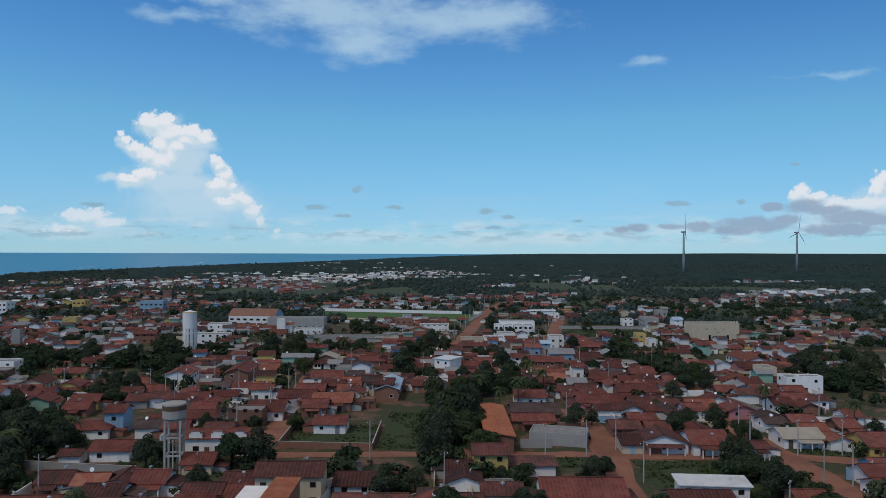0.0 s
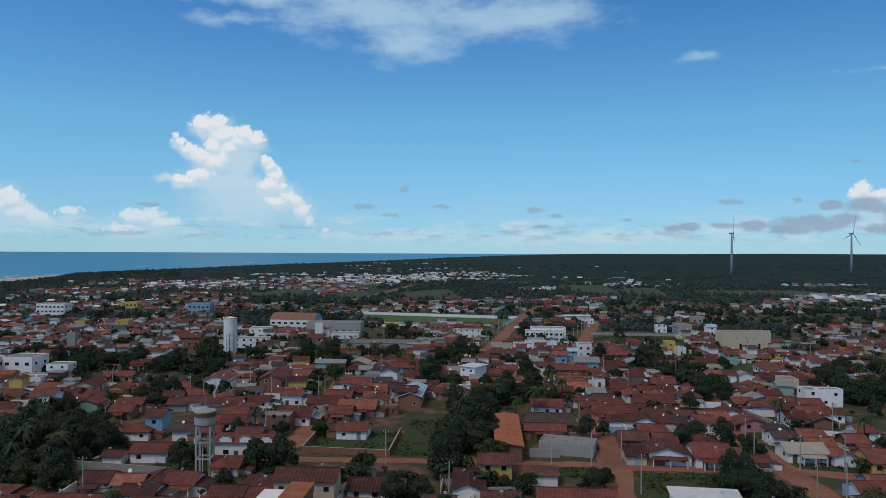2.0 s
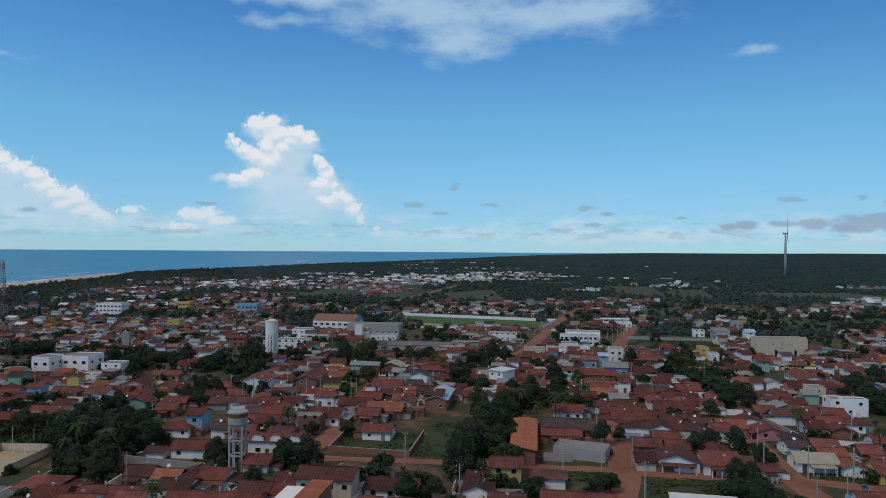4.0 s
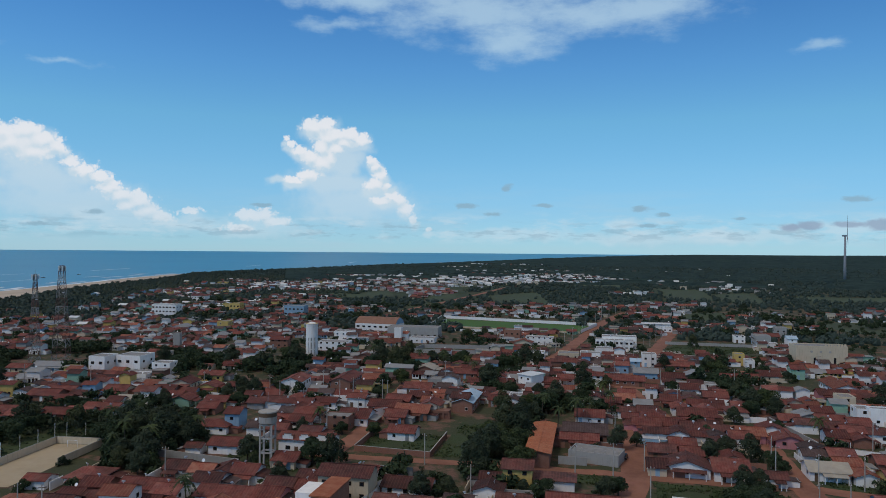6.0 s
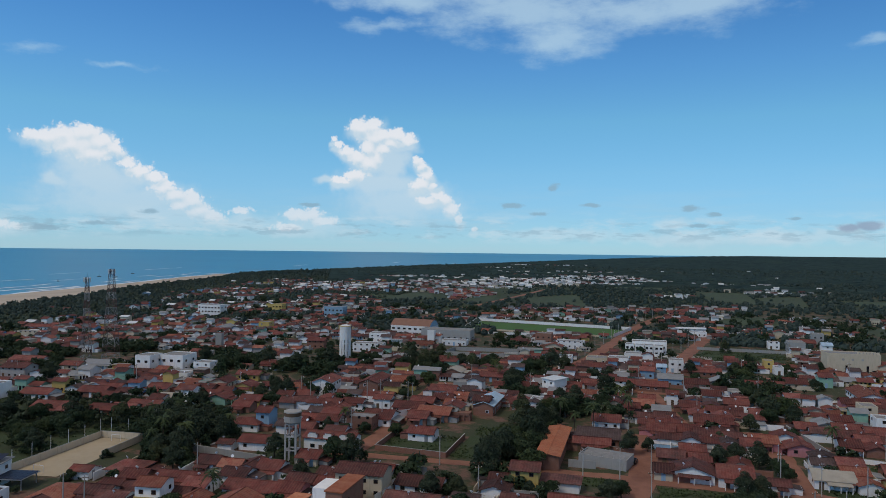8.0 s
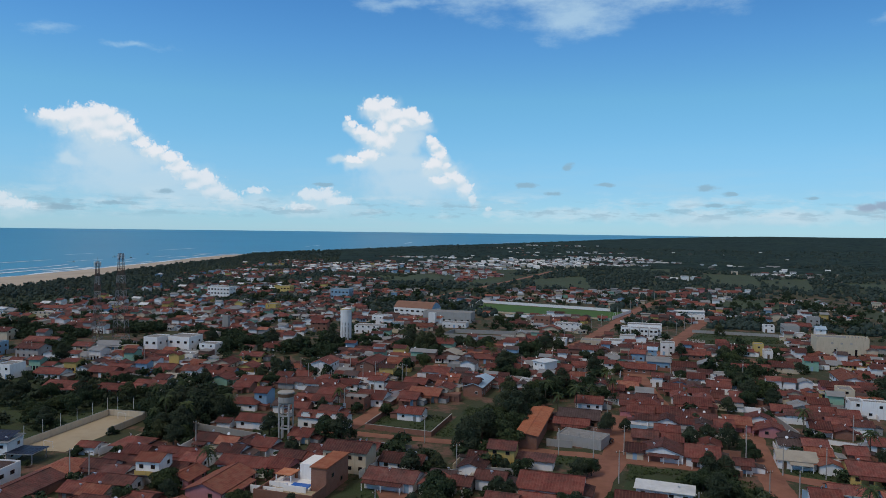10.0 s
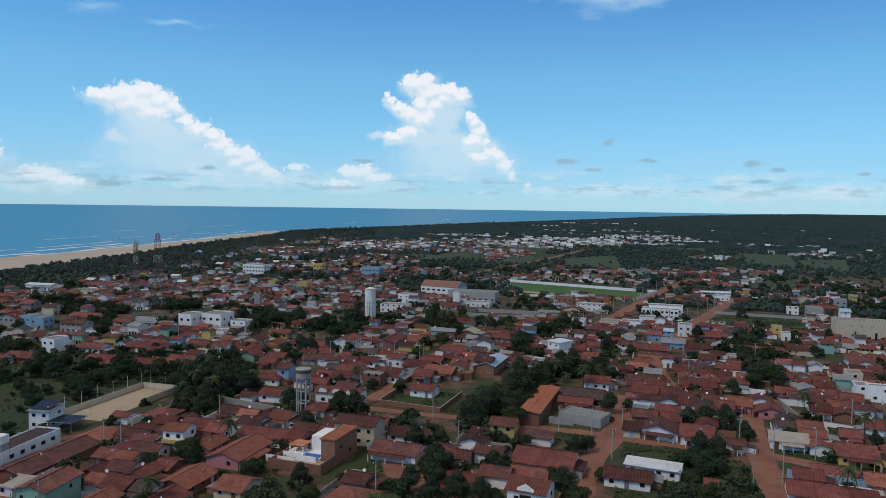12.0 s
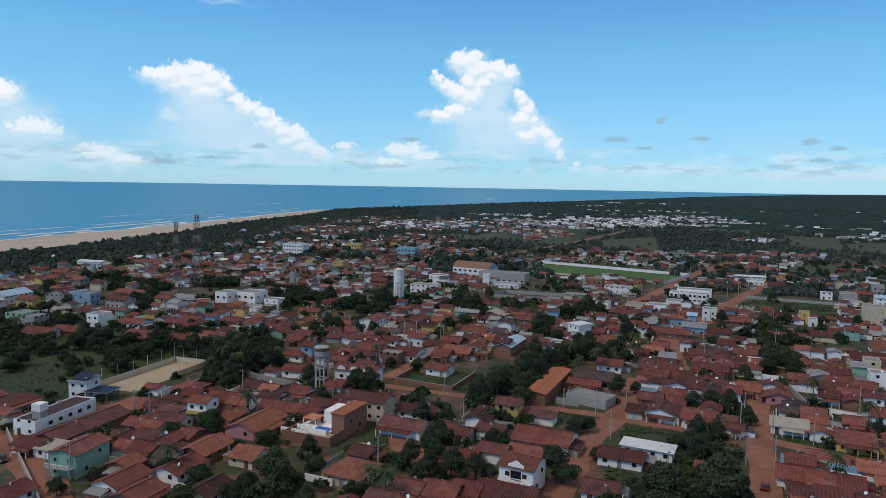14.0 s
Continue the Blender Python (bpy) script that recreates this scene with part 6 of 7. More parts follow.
house(-17.7, 287.1, 0, 6.7, 7, 3.2, "g", "clay", "brick")
house(-9.4, 260.6, 0, 6, 6, 3, "f", "flat", "white")
house(-41.4, 225.1, 0.1, 10.7, 9, 3.4, "g", "clay_new", "brick")
house(-51, 241.6, 1.1, 8.1, 8, 3.4, "g", "clay", "brick")
house(25.4, 309.8, 0, 10, 8, 3.2, "g", "clay", "green")
house(20.8, 300.9, 0, 4.2, 6, 5, "g", "clay", "white")
house(7.2, 304.5, 0, 6.6, 7, 3.2, "g", "clay", "white")
house(0.3, 294.4, 0, 7.5, 7, 3.2, "g", "clay", "brick")
house(30.1, 264.3, 0, 7.3, 8, 3.4, "g", "clay_new", "brick")
house(31.6, 274.1, 0, 5.8, 8, 3.4, "g", "clay", "brick")
house(18.1, 232.8, 0, 8.7, 8, 3.4, "g", "clay", "white")
house(5.3, 379.2, 0, 11.1, 10, 3.4, "f", "flat", "cream")
house(16.7, 381.3, 0, 10.6, 10, 3.6, "f", "flat", "white")
house(-9.7, 359.3, 90, 8.5, 7, 6, "f", "flat", "white")
house(-14.8, 436.1, 0, 17, 10, 4.5, "f", "flat", "white")
house(-23.3, 421.4, 0, 9.6, 8, 3.4, "x", "clay_new", "cream")
house(-33.5, 452.3, 0, 10.5, 9, 7, "f", "flat", "brick")
house(-34.9, 401.4, 0, 14.7, 8, 3, "f", "flat", "grey")
house(-86.6, 423.6, 4.7, 15.7, 10, 3.4, "f", "flat", "white")
house(-100.7, 403.5, 6.1, 10, 8, 3.4, "g", "clay_new", "cream")
house(-72.7, 348.3, 3.1, 11.4, 7, 3.2, "g", "clay", "brick")
house(62.5, 556.5, 9, 22, 7, 3.8, "g", "sheet_white", "white", 0.2, "long_white_shed")
house(33, 428.4, 0, 20, 10, 7.5, "f", "flat", "white")
house(24.3, 399, 0, 8.9, 9, 4, "f", "flat", "white")
house(45.9, 362.8, 0, 7, 8, 6.5, "f", "flat", "white")
house(41.7, 321.2, 0, 10.3, 9, 4, "g", "sheet_grey", "blue")
house(33.8, 307.3, 0, 12.1, 8, 3.2, "g", "clay", "brick")
house(38.5, 346.9, 0, 4.2, 6, 5, "g", "sheet_blue", "blue")
house(31.7, 340.4, 0, 6.5, 8, 4, "g", "clay", "blue")
house(52.5, 319.4, 0, 10.2, 8, 3.2, "g", "clay", "cream")
house(63.2, 530.6, 0, 20, 8, 3.6, "f", "flat", "white")
house(58.7, 354.2, 0, 14.4, 8, 3.2, "g", "clay", "brick")
house(63.7, 326.9, 0, 7.7, 8, 3.4, "x", "sheet_grey", "grey")
house(77.8, 323.3, 0, 7.3, 8, 3.2, "g", "clay", "white")
house(86.7, 324.5, 0, 5.6, 8, 3.2, "g", "clay", "white")
house(94.8, 335.4, 0, 11.6, 9, 3.2, "g", "clay", "cream")
house(109.5, 478.5, 0, 6.6, 8, 4.5, "f", "flat", "white")
house(120.7, 468, -90, 13.3, 9, 6.5, "f", "flat", "grey")
house(130, 497.6, 0, 13.9, 9, 3.6, "g", "clay", "brick")
house(122.8, 452.8, 0, 8.2, 8, 3.4, "f", "flat", "white")
house(137.3, 464.9, 0, 5.5, 8, 5.5, "g", "sheet_blue", "white")
house(143.2, 518.7, 0, 7.2, 8, 7, "f", "flat", "grey")
house(91.8, 380.6, 0, 4.8, 7, 6, "f", "flat", "yellow")
house(95.4, 372.2, 0, 4.2, 7, 4, "f", "flat", "white")
house(110.2, 343.4, 0, 5.7, 8, 5, "g", "clay", "green")
house(119.4, 313.9, -90, 20, 9, 3.6, "g", "clay_new", "white")
house(106.5, 287.7, 0, 5.4, 8, 4, "g", "clay", "pink")
house(109.9, 275.7, 0, 5.4, 8, 5.5, "f", "flat", "cream")
house(114.1, 252.1, -90, 4.2, 8, 6, "f", "flat", "white")
house(97.9, 294.3, 0, 5.4, 8, 3.2, "x", "clay_new", "white")
house(84.4, 281.1, 0, 5.3, 7, 3.2, "x", "clay", "white")
house(47.2, 267.6, 0, 6.4, 8, 3.2, "g", "clay", "brick")
house(49.1, 254.1, 0, 5, 8, 3.2, "x", "clay", "white")
house(57.8, 251.9, 0, 6, 8, 3.2, "x", "clay", "white")
house(53.6, 243, 0, 11.5, 9, 3.4, "g", "clay", "brick")
house(64.9, 278.9, 0, 8.2, 8, 3.2, "g", "clay", "brick")
house(57, 292.9, 0, 6.3, 8, 3.2, "g", "clay", "white")
house(41.4, 280.2, 0, 4.2, 6, 4.5, "g", "clay", "white")
house(36.7, 256, 0, 5.7, 7, 3.4, "g", "sheet_grey", "white")
house(71.8, 260.9, 0, 7.6, 8, 3.2, "g", "clay", "brick")
house(90.3, 250.9, 0, 6.2, 8, 3.2, "x", "sheet_grey", "grey")
house(81.1, 518.2, 0, 9.9, 8, 3.2, "g", "clay", "brick")
house(68.2, 635.9, 0, 9.2, 8, 3.2, "g", "clay", "white")

# ---------------------------------------------------------------- trees
def leaf_cloud(blobs, count, size, seed, droop=0.0):
    """Many small three-cornered leaf sprays over and inside a few blobs: vertices and faces as arrays."""
    g = np.random.RandomState(seed)
    b = np.array(blobs)
    wgt = (b[:, 3] * b[:, 4]) ** 1.0
    pick = g.choice(len(b), count, p=wgt / wgt.sum())
    d = g.normal(size=(count, 3))
    d /= np.linalg.norm(d, axis=1)[:, None]
    d[:, 2] = np.where(d[:, 2] < -0.45, -d[:, 2], d[:, 2])
    rr = 0.55 + 0.5 * g.rand(count) ** 0.5
    rad = np.stack([b[pick, 3], b[pick, 3], b[pick, 4]], 1)
    c = b[pick, :3] + d * rad * rr[:, None]
    u = g.normal(size=(count, 3))
    u -= d * (u * d).sum(1)[:, None] * 0.75
    u /= np.linalg.norm(u, axis=1)[:, None]
    w = np.cross(d + 0.6 * g.normal(size=(count, 3)), u)
    w /= np.linalg.norm(w, axis=1)[:, None] + 1e-6
    s = size * (0.6 + 0.8 * g.rand(count))[:, None]
    u[:, 2] -= droop
    v = np.stack([c - u * s - w * s * 0.35, c + w * s * 0.95, c + u * s - w * s * 0.5], 1).reshape(-1, 3)
    f = np.arange(count * 3).reshape(-1, 3)
    return v, f


def array_mesh(name, v, f, materials, parent=None):
    me = bpy.data.meshes.new(name)
    n = f.shape[1]
    me.vertices.add(len(v))
    me.vertices.foreach_set("co", np.asarray(v, dtype=np.float32).ravel())
    me.loops.add(f.size)
    me.loops.foreach_set("vertex_index", f.astype(np.int32).ravel())
    me.polygons.add(len(f))
    me.polygons.foreach_set("loop_start", (np.arange(len(f)) * n).astype(np.int32))
    me.update(calc_edges=True)
    for m in materials:
        me.materials.append(m)
    ob = new(name, me)
    if parent is not None:
        ob.parent = parent
    return ob


def tree_proto(seed, leaf, tall=1.0, name="tree", label="dense dark green broad-leaved tree between the houses"):
    r = random.Random(seed)
    ob = thing(name, label, "tree", None, "trees of the town")
    blobs = [(0, 0, 0.8 * tall, 0.66, 0.62 * tall)]
    for i in range(8):
        a = i * 0.785 + r.uniform(-0.4, 0.4)
        q = r.uniform(0.42, 0.68)
        blobs.append((q * math.cos(a), q * math.sin(a), r.uniform(0.42, 1.15) * tall, r.uniform(0.3, 0.5), r.uniform(0.24, 0.38) * tall))
    blobs.append((r.uniform(-0.2, 0.2), r.uniform(-0.2, 0.2), 1.32 * tall, 0.4, 0.3 * tall))
    s = Shape().tube((0, 0, -0.12), (0.02, 0.02, 0.5 * tall), 0.085, 0.06, 8)
    for b in blobs[1:7]:
        s.tube((0.02, 0.02, 0.42 * tall), (b[0] * 0.8, b[1] * 0.8, b[2]), 0.04, 0.012, 5)
    s.part("trunk", BARK, ob)
    v, f = leaf_cloud(blobs, 3700, 0.060, seed)
    array_mesh("crown", v, f, [leaf], ob)
    return ob


def palm_proto(seed):
    r = random.Random(seed)
    ob = thing("coconut_palm", "slender coconut palm with drooping fronds", "palm tree", None, "palms")
    s = Shape()
    pts = [Vector((0.5 * (i / 6) ** 2, 0.1 * i / 6, -0.3 + 8.3 * i / 6)) for i in range(7)]
    for i in range(6):
        s.tube(pts[i], pts[i + 1], 0.2 - 0.015 * i, 0.19 - 0.015 * i, 7)
    s.part("trunk", BARK, ob)
    top = pts[-1]
    V, F = [], []
    for k in range(20):
        a, up = k * 2.4 + r.uniform(-0.2, 0.2), r.uniform(-0.25, 0.95)
        d = Vector((math.cos(a), math.sin(a), 0))
        sd = Vector((-math.sin(a), math.cos(a), 0))
        L = r.uniform(2.6, 3.4)
        prev = None
        for i in range(8):
            q = i / 7
            p = top + d * L * q + Vector((0, 0, up * L * q - 1.7 * q * q * L * 0.55))
            if prev is not None:
                for sg in (-1, 1):
                    wv = 0.62 * math.sin(math.pi * min(q * 0.9 + 0.1, 1)) + 0.08
                    tip = p + sd * sg * wv + Vector((0, 0, -0.35 * wv)) + d * 0.18
                    n0 = len(V)
                    V.extend((prev, p, tip, prev + sd * sg * 0.05 - Vector((0, 0, 0.03))))
                    F.append((n0, n0 + 1, n0 + 2, n0 + 3))
            prev = p
    mesh_ob("fronds", V, F, [FROND], ob)
    return ob


SEGMENTS = [(Vector(a), Vector(b), w / 2) for _, pts, w in ROADS for a, b in zip(pts, pts[1:])]


def road_gap(x, y):
    best = 99.0
    for a, b, h in SEGMENTS:
        if x < min(a.x, b.x) - 14 or x > max(a.x, b.x) + 14 or y < min(a.y, b.y) - 14 or y > max(a.y, b.y) + 14:
            continue
        ab, ap = b - a, Vector((x, y)) - a
        q = min(max(ap.dot(ab) / ab.length_squared, 0), 1)
        best = min(best, (ap - ab * q).length - h)
    return best


protos = [tree_proto(11, LEAF), tree_proto(12, LEAF_B, 1.15), tree_proto(13, LEAF, 0.9), tree_proto(14, LEAF_B, 1.5, "tree", "tall dull green tree with a ragged crown")]
palms = [palm_proto(21), palm_proto(22)]
used = set()
trng = random.Random(5)


def plant(ob, x, y, k, turn):
    m = Matrix.Translation((x, y, 0)) @ Matrix.Rotation(radians(turn), 4, "Z") @ Matrix.Scale(k, 4)
    if ob.name not in used:
        used.add(ob.name)
        ob.matrix_world = m
        ob["k"] = k
        return ob
    m = Matrix.Translation((x, y, 0)) @ Matrix.Rotation(radians(turn), 4, "Z") @ Matrix.Scale(k / ob["k"], 4)
    return copy_thing(ob, m)


woods, skirt = [], []


def tree(x, y, r):
    plant(protos[trng.randrange(4)], x, y, r * 0.78 * trng.uniform(0.9, 1.08), trng.uniform(0, 360))
    woods.append((x, y, r))
    for k in range(4):
        a, q = trng.uniform(0, 6.28), r * trng.uniform(0.55, 1.0)
        if road_gap(x + q * math.cos(a), y + q * math.sin(a)) > 2.5:
            skirt.append((x + q * math.cos(a), y + q * math.sin(a), r * trng.uniform(0.28, 0.55)))


tree(57, 159, 4)
tree(-66.9, 109.2, 4)
tree(-68.2, 72.5, 3)
tree(-59.4, 85.7, 3)
tree(-47.3, 83.6, 4)
tree(-43.4, 73, 4)
tree(-34.5, 79.7, 4)
tree(-112.2, 129.6, 2.5)
tree(-117.6, 148.8, 2)
tree(-71.2, 65.3, 3)
tree(-118.6, 87.3, 2)
tree(-48.9, 110.5, 3.5)
tree(-34.8, 108.6, 3)
tree(-28.8, 87.8, 6)
tree(-34.8, 84.5, 4)
tree(-28, 102.6, 3)
tree(-13.2, 93.6, 3)
tree(-8.8, 114.1, 4)
tree(-6.5, 125.2, 7)
tree(-4.6, 119.8, 5)
tree(-19.2, 143.2, 4)
tree(-13.5, 148.3, 4)
tree(-47.8, 163.4, 5)
tree(-54.9, 146.8, 3)
tree(-1.9, 110.1, 4)
tree(3, 112.5, 4)
tree(-18.7, 83.7, 3)
tree(-37.9, 95.2, 4)
tree(-9.8, 164.7, 6)
tree(-9.3, 181, 6)
tree(-6.8, 191.2, 6)
tree(0.5, 175.1, 6)
tree(-2, 199.9, 6)
tree(26.4, 199.5, 4)
tree(31.9, 204.4, 3)
tree(3.6, 153.5, 3)
tree(8.2, 155.9, 3)
tree(22.6, 156, 4)
tree(25.5, 158.9, 3.5)
tree(5.9, 134.5, 4)
tree(8.6, 133.4, 3)
tree(25.9, 122.6, 5)
tree(28.3, 121, 5)
tree(21.3, 132.1, 4)
tree(32, 139.2, 3)
tree(8.6, 113.8, 4)
tree(6, 112.2, 3)
tree(11.8, 115, 3)
tree(44.5, 178.2, 2)
tree(50, 121.2, 6)
tree(53.6, 125.5, 6)
tree(56.8, 119.5, 6)
tree(47.5, 117.2, 4)
tree(53, 156.9, 5)
tree(55, 166.3, 4)
tree(59.1, 170.3, 4)
tree(51.1, 194.8, 4)
tree(56.3, 200, 4)
tree(62.1, 195.6, 4)
tree(66.9, 191, 4)
tree(68.2, 186, 3)
tree(59.2, 150.8, 4)
tree(55.4, 147.3, 4)
tree(61.6, 119.6, 7)
tree(64.8, 125.9, 6)
tree(51.2, 116.9, 7)
tree(58.3, 132.9, 5)
tree(63.8, 146.3, 3)
tree(88.9, 206.1, 2)
tree(77.9, 235.3, 3)
tree(101.6, 192.5, 3)
tree(-175.6, 128.3, 4)
tree(-179.2, 135.4, 5)
tree(-192.5, 150.8, 4)
tree(-186.8, 153.2, 5)
tree(-148.6, 151.5, 5)
tree(-141, 146.4, 4)
tree(-146.4, 131.4, 4)
tree(-166.4, 143.7, 3)
tree(-178, 166.5, 4)
tree(-148.9, 165.7, 5)
tree(-153.3, 175.1, 5)
tree(-142.4, 185.1, 5)
tree(-124.1, 171.5, 5)
tree(-123.7, 178.5, 6)
tree(-154.7, 166.4, 5)
tree(-167, 164.4, 4)
tree(-152.3, 180.2, 4)
tree(-109.4, 158.9, 5)
tree(-271, 216.2, 4)
tree(-269.1, 227.9, 4)
tree(-226.6, 192.1, 5)
tree(-234.5, 193.2, 4)
tree(-219.4, 232.6, 5)
tree(-255.5, 273.2, 5)
tree(-160.5, 202.4, 5)
tree(-338, 297.5, 6)
tree(-337.7, 309.6, 6)
tree(-321.3, 307.7, 6)
tree(-313.8, 308.7, 5)
tree(-198.6, 143.1, 5)
tree(-223.2, 163.8, 4)
tree(-120.7, 180.1, 6)
tree(-111.7, 173.7, 6)
tree(-114.1, 183.6, 6)
tree(-106.4, 180.9, 5)
tree(-97, 174.5, 6)
tree(-111.5, 197.5, 5)
tree(-130.2, 214.2, 4)
tree(-171.4, 290.2, 6)
tree(-185.5, 298.5, 6)
tree(-168, 300.3, 6)
tree(-153.8, 304.4, 6)
tree(-140.8, 299.9, 6)
tree(-135.6, 301.6, 5)
tree(-134.3, 328.3, 6)
tree(-124.5, 317.2, 6)
tree(-115.5, 298.3, 5)
tree(-192.6, 362.8, 6)
tree(-119.1, 331, 5)
tree(-112.6, 330.6, 5)
tree(-108.3, 337.2, 5)
tree(-123.1, 390.2, 5)
tree(-63.3, 255.4, 4)
tree(-108.9, 240.8, 6)
tree(-117.1, 247, 5)
tree(-103.6, 254.7, 6)
tree(-98, 241.5, 5)
tree(-107.8, 226.2, 5)
tree(-115.7, 231.9, 4)
tree(-125.1, 231.7, 3)
tree(-87.5, 274.4, 4)
tree(-69.6, 194.5, 3)
tree(-57.7, 197.3, 3)
tree(-47.2, 197.5, 3.5)
tree(-54.4, 165.8, 6)
tree(-85.3, 316.6, 6)
tree(-85.7, 331.5, 6)
tree(-73.6, 315.9, 6)
tree(-72.3, 324, 6)
tree(-63.8, 307.7, 6)
tree(-61.7, 283.3, 5)
tree(-60.9, 336.6, 5)
tree(-55.2, 339.9, 5)
tree(-49.4, 343.2, 5)
tree(-47.5, 351.9, 5)
tree(-80.6, 368.6, 4)
tree(-62.3, 449.3, 5)
tree(-54.7, 469.4, 3)
tree(-24.4, 293.1, 7)
tree(-24, 282, 6)
tree(-24.7, 336.6, 6)
tree(-20, 339.2, 6)
tree(-14.4, 342.4, 6)
tree(-8.8, 345.5, 6)
tree(-14, 272.4, 4)
tree(-32.3, 269.7, 3)
tree(-1.7, 264.9, 5)
tree(2.8, 241.9, 6)
tree(5.4, 251.3, 6)
tree(10.5, 250, 6)
tree(14.8, 260.9, 5)
tree(-2.4, 243.6, 5)
tree(14.4, 292.6, 5)
tree(17.7, 294.3, 4)
tree(24.1, 297.8, 4)
tree(21.6, 249.1, 4)
tree(-11, 231.3, 5)
tree(-7.4, 201.9, 6)
tree(-4.5, 206.5, 6)
tree(-3.6, 224.4, 5)
tree(-0.3, 226.1, 5)
tree(-10.1, 194.5, 6)
tree(-5.1, 185.8, 6)
tree(-8.6, 184, 6)
tree(-1.9, 193, 6)
tree(31.7, 258.7, 3)
tree(14, 330.6, 4)
tree(7.8, 327.1, 4)
tree(77.6, 446.7, 4)
tree(72.6, 352.1, 6)
tree(76, 342.4, 6)
tree(52.6, 351.9, 4)
tree(53.6, 329.4, 4)
tree(51, 298, 4)
tree(60.9, 317.7, 3)
tree(65.1, 319.9, 3)
tree(72.3, 300.3, 5)
tree(73.7, 284, 5)
tree(74.8, 261.5, 6)
tree(78.9, 263, 7)
tree(82.2, 259.1, 5)
tree(73.4, 254.5, 5)
tree(103.5, 331, 4)
tree(100.6, 378.5, 4)
tree(117.1, 384.5, 4)
tree(88.2, 296.5, 3)
tree(65.5, 241.4, 4)
tree(29, 581.5, 4)
tree(44, 575.6, 4)
tree(45.1, 624.4, 4)
tree(8.9, 601.4, 4)
tree(96.6, 593.4, 4)
tree(68.2, 606, 4)
tree(159.8, 734.8, 6)
tree(126.2, 280.6, 7)
tree(122.4, 260.8, 7)
tree(125.1, 255, 7)
tree(134.3, 261.1, 7)
tree(140.3, 261.3, 7)
tree(145.7, 310.6, 6)
tree(161.2, 313.2, 7)
tree(-109.4, 179.2, 5)
tree(-110.3, 187.8, 5)
tree(-95.8, 171.6, 5)
tree(-99.3, 183.1, 4)
tree(-184.7, 163.1, 5)
tree(-157.4, 178.7, 5)
tree(-190.5, 172.8, 5)
tree(-182.6, 177, 5)
tree(-170.4, 178.4, 5)
tree(-159.6, 185.2, 4)
tree(-156.5, 157, 4)
tree(-154.4, 137.2, 4)
tree(-118.6, 169.9, 6)
tree(-100.8, 161.6, 6)
tree(-100.8, 169.1, 6)
tree(-103.3, 153.7, 5)
tree(-97.4, 154.3, 5)
tree(-93.6, 150.8, 4)
tree(-72.4, 164, 4)
tree(-70.4, 170, 3.5)
tree(-71.2, 114.7, 5)
tree(-74.9, 103.2, 3.5)
tree(-166.7, 192.8, 4)
tree(-105, 157, 4)
tree(-101.6, 150, 4)
tree(-93, 145.5, 4)
for x_, y_ in [(-8.5, 93.5), (-4.5, 92.9), (-67.3, 125.9), (-57.1, 84.7), (86.7, 222.3), (86.5, 146.8), (99.9, 199.3), (-67.0, 201.9), (-155.6, 311.4), (25.1, 250.8), (22.0, 265.5), (-77.3, 340.1), (-92.7, 339.4), (-11.1, 362.2), (-40.3, 323.8), (-229.4, 171.0), (-129.6, 184.2), (-113, 168), (-106, 174), (-118, 178), (-100, 160), (-109, 158), (-122, 187), (-96, 178), (-5, 214), (8, 222), (14, 226), (2, 232), (18, 240), (128, 262), (137, 266), (146, 272), (131, 281), (143, 290), (156, 298), (150, 262), (-34, 305), (-52, 322), (-66, 330)]:
    plant(palms[trng.randrange(2)], x_, y_, trng.uniform(0.8, 1.1), trng.uniform(0, 360))

# ---------------------------------------------------------------- the rest of the town
BLANK = [(-280, 108, -118, 212), (-114, 500, 24, 590), (52, 392, 112, 455), (-50, 178, -13, 224), (-22, 186, 26, 246), (-106, 152, -52, 178), (-112, 186, -84, 226), (-100, 372, -36, 404),
         (-66, 225, -50, 300), (-150, 352, -120, 384), (60, 455, 118, 500), (-82, 156, -52, 178), (-33, 116, -15, 153), (34, 150, 58, 172), (35, 118, 66, 147), (2, 163, 26, 175), (75, 176, 94, 187)]


NEAR_ROWS = [(-112, 58, -34, 150), (75, 112, 140, 216), (-22, 84, 24, 150), (-150, 50, -118, 108), (36, 84, 66, 116)]
CELL = 24.0
cells = {}


def take(x, y, r):
    cells.setdefault((int(x // CELL), int(y // CELL)), []).append((x, y, r))


for p_ in placed:
    take(*p_)


def free(x, y, r, part):
    i, j = int(x // CELL), int(y // CELL)
    for a in (i - 1, i, i + 1):
        for b in (j - 1, j, j + 1):
            for px, py, pr in cells.get((a, b), ()):
                if (x - px) ** 2 + (y - py) ** 2 < (r + pr * part) ** 2:
                    return False
    return True


def clear(x, y, r):
    if any(a < x < c and b < y < d for a, b, c, d in BLANK):
        return False
    return free(x, y, r, 0.86) and road_gap(x, y) > r * 0.7


# belts of trees between the blocks of houses: middle and half sizes
BELTS = [(-177, 312, 20, 15), (-144, 312, 6, 11), (-125, 312, 5, 25), (-108, 318, 12, 3), (-344, 332, 5, 4), (-325, 375, 12, 24), (-276, 219, 5, 3), (-237, 202, 5, 3), (-207, 225, 10, 3), (-277, 373, 9, 22), (-20, 329, 8, 15), (-22, 278, 8, 4), (24, 417, 6, 3), (76, 319, 8, 18), (-300, 300, 30, 18), (-268, 335, 24, 14), (-252, 262, 14, 6), (-200, 330, 16, 10)]


def in_belt(x, y):
    return any(((x - bx) / bw) ** 2 + ((y - by) / bd) ** 2 < 1 for bx, by, bw, bd in BELTS)


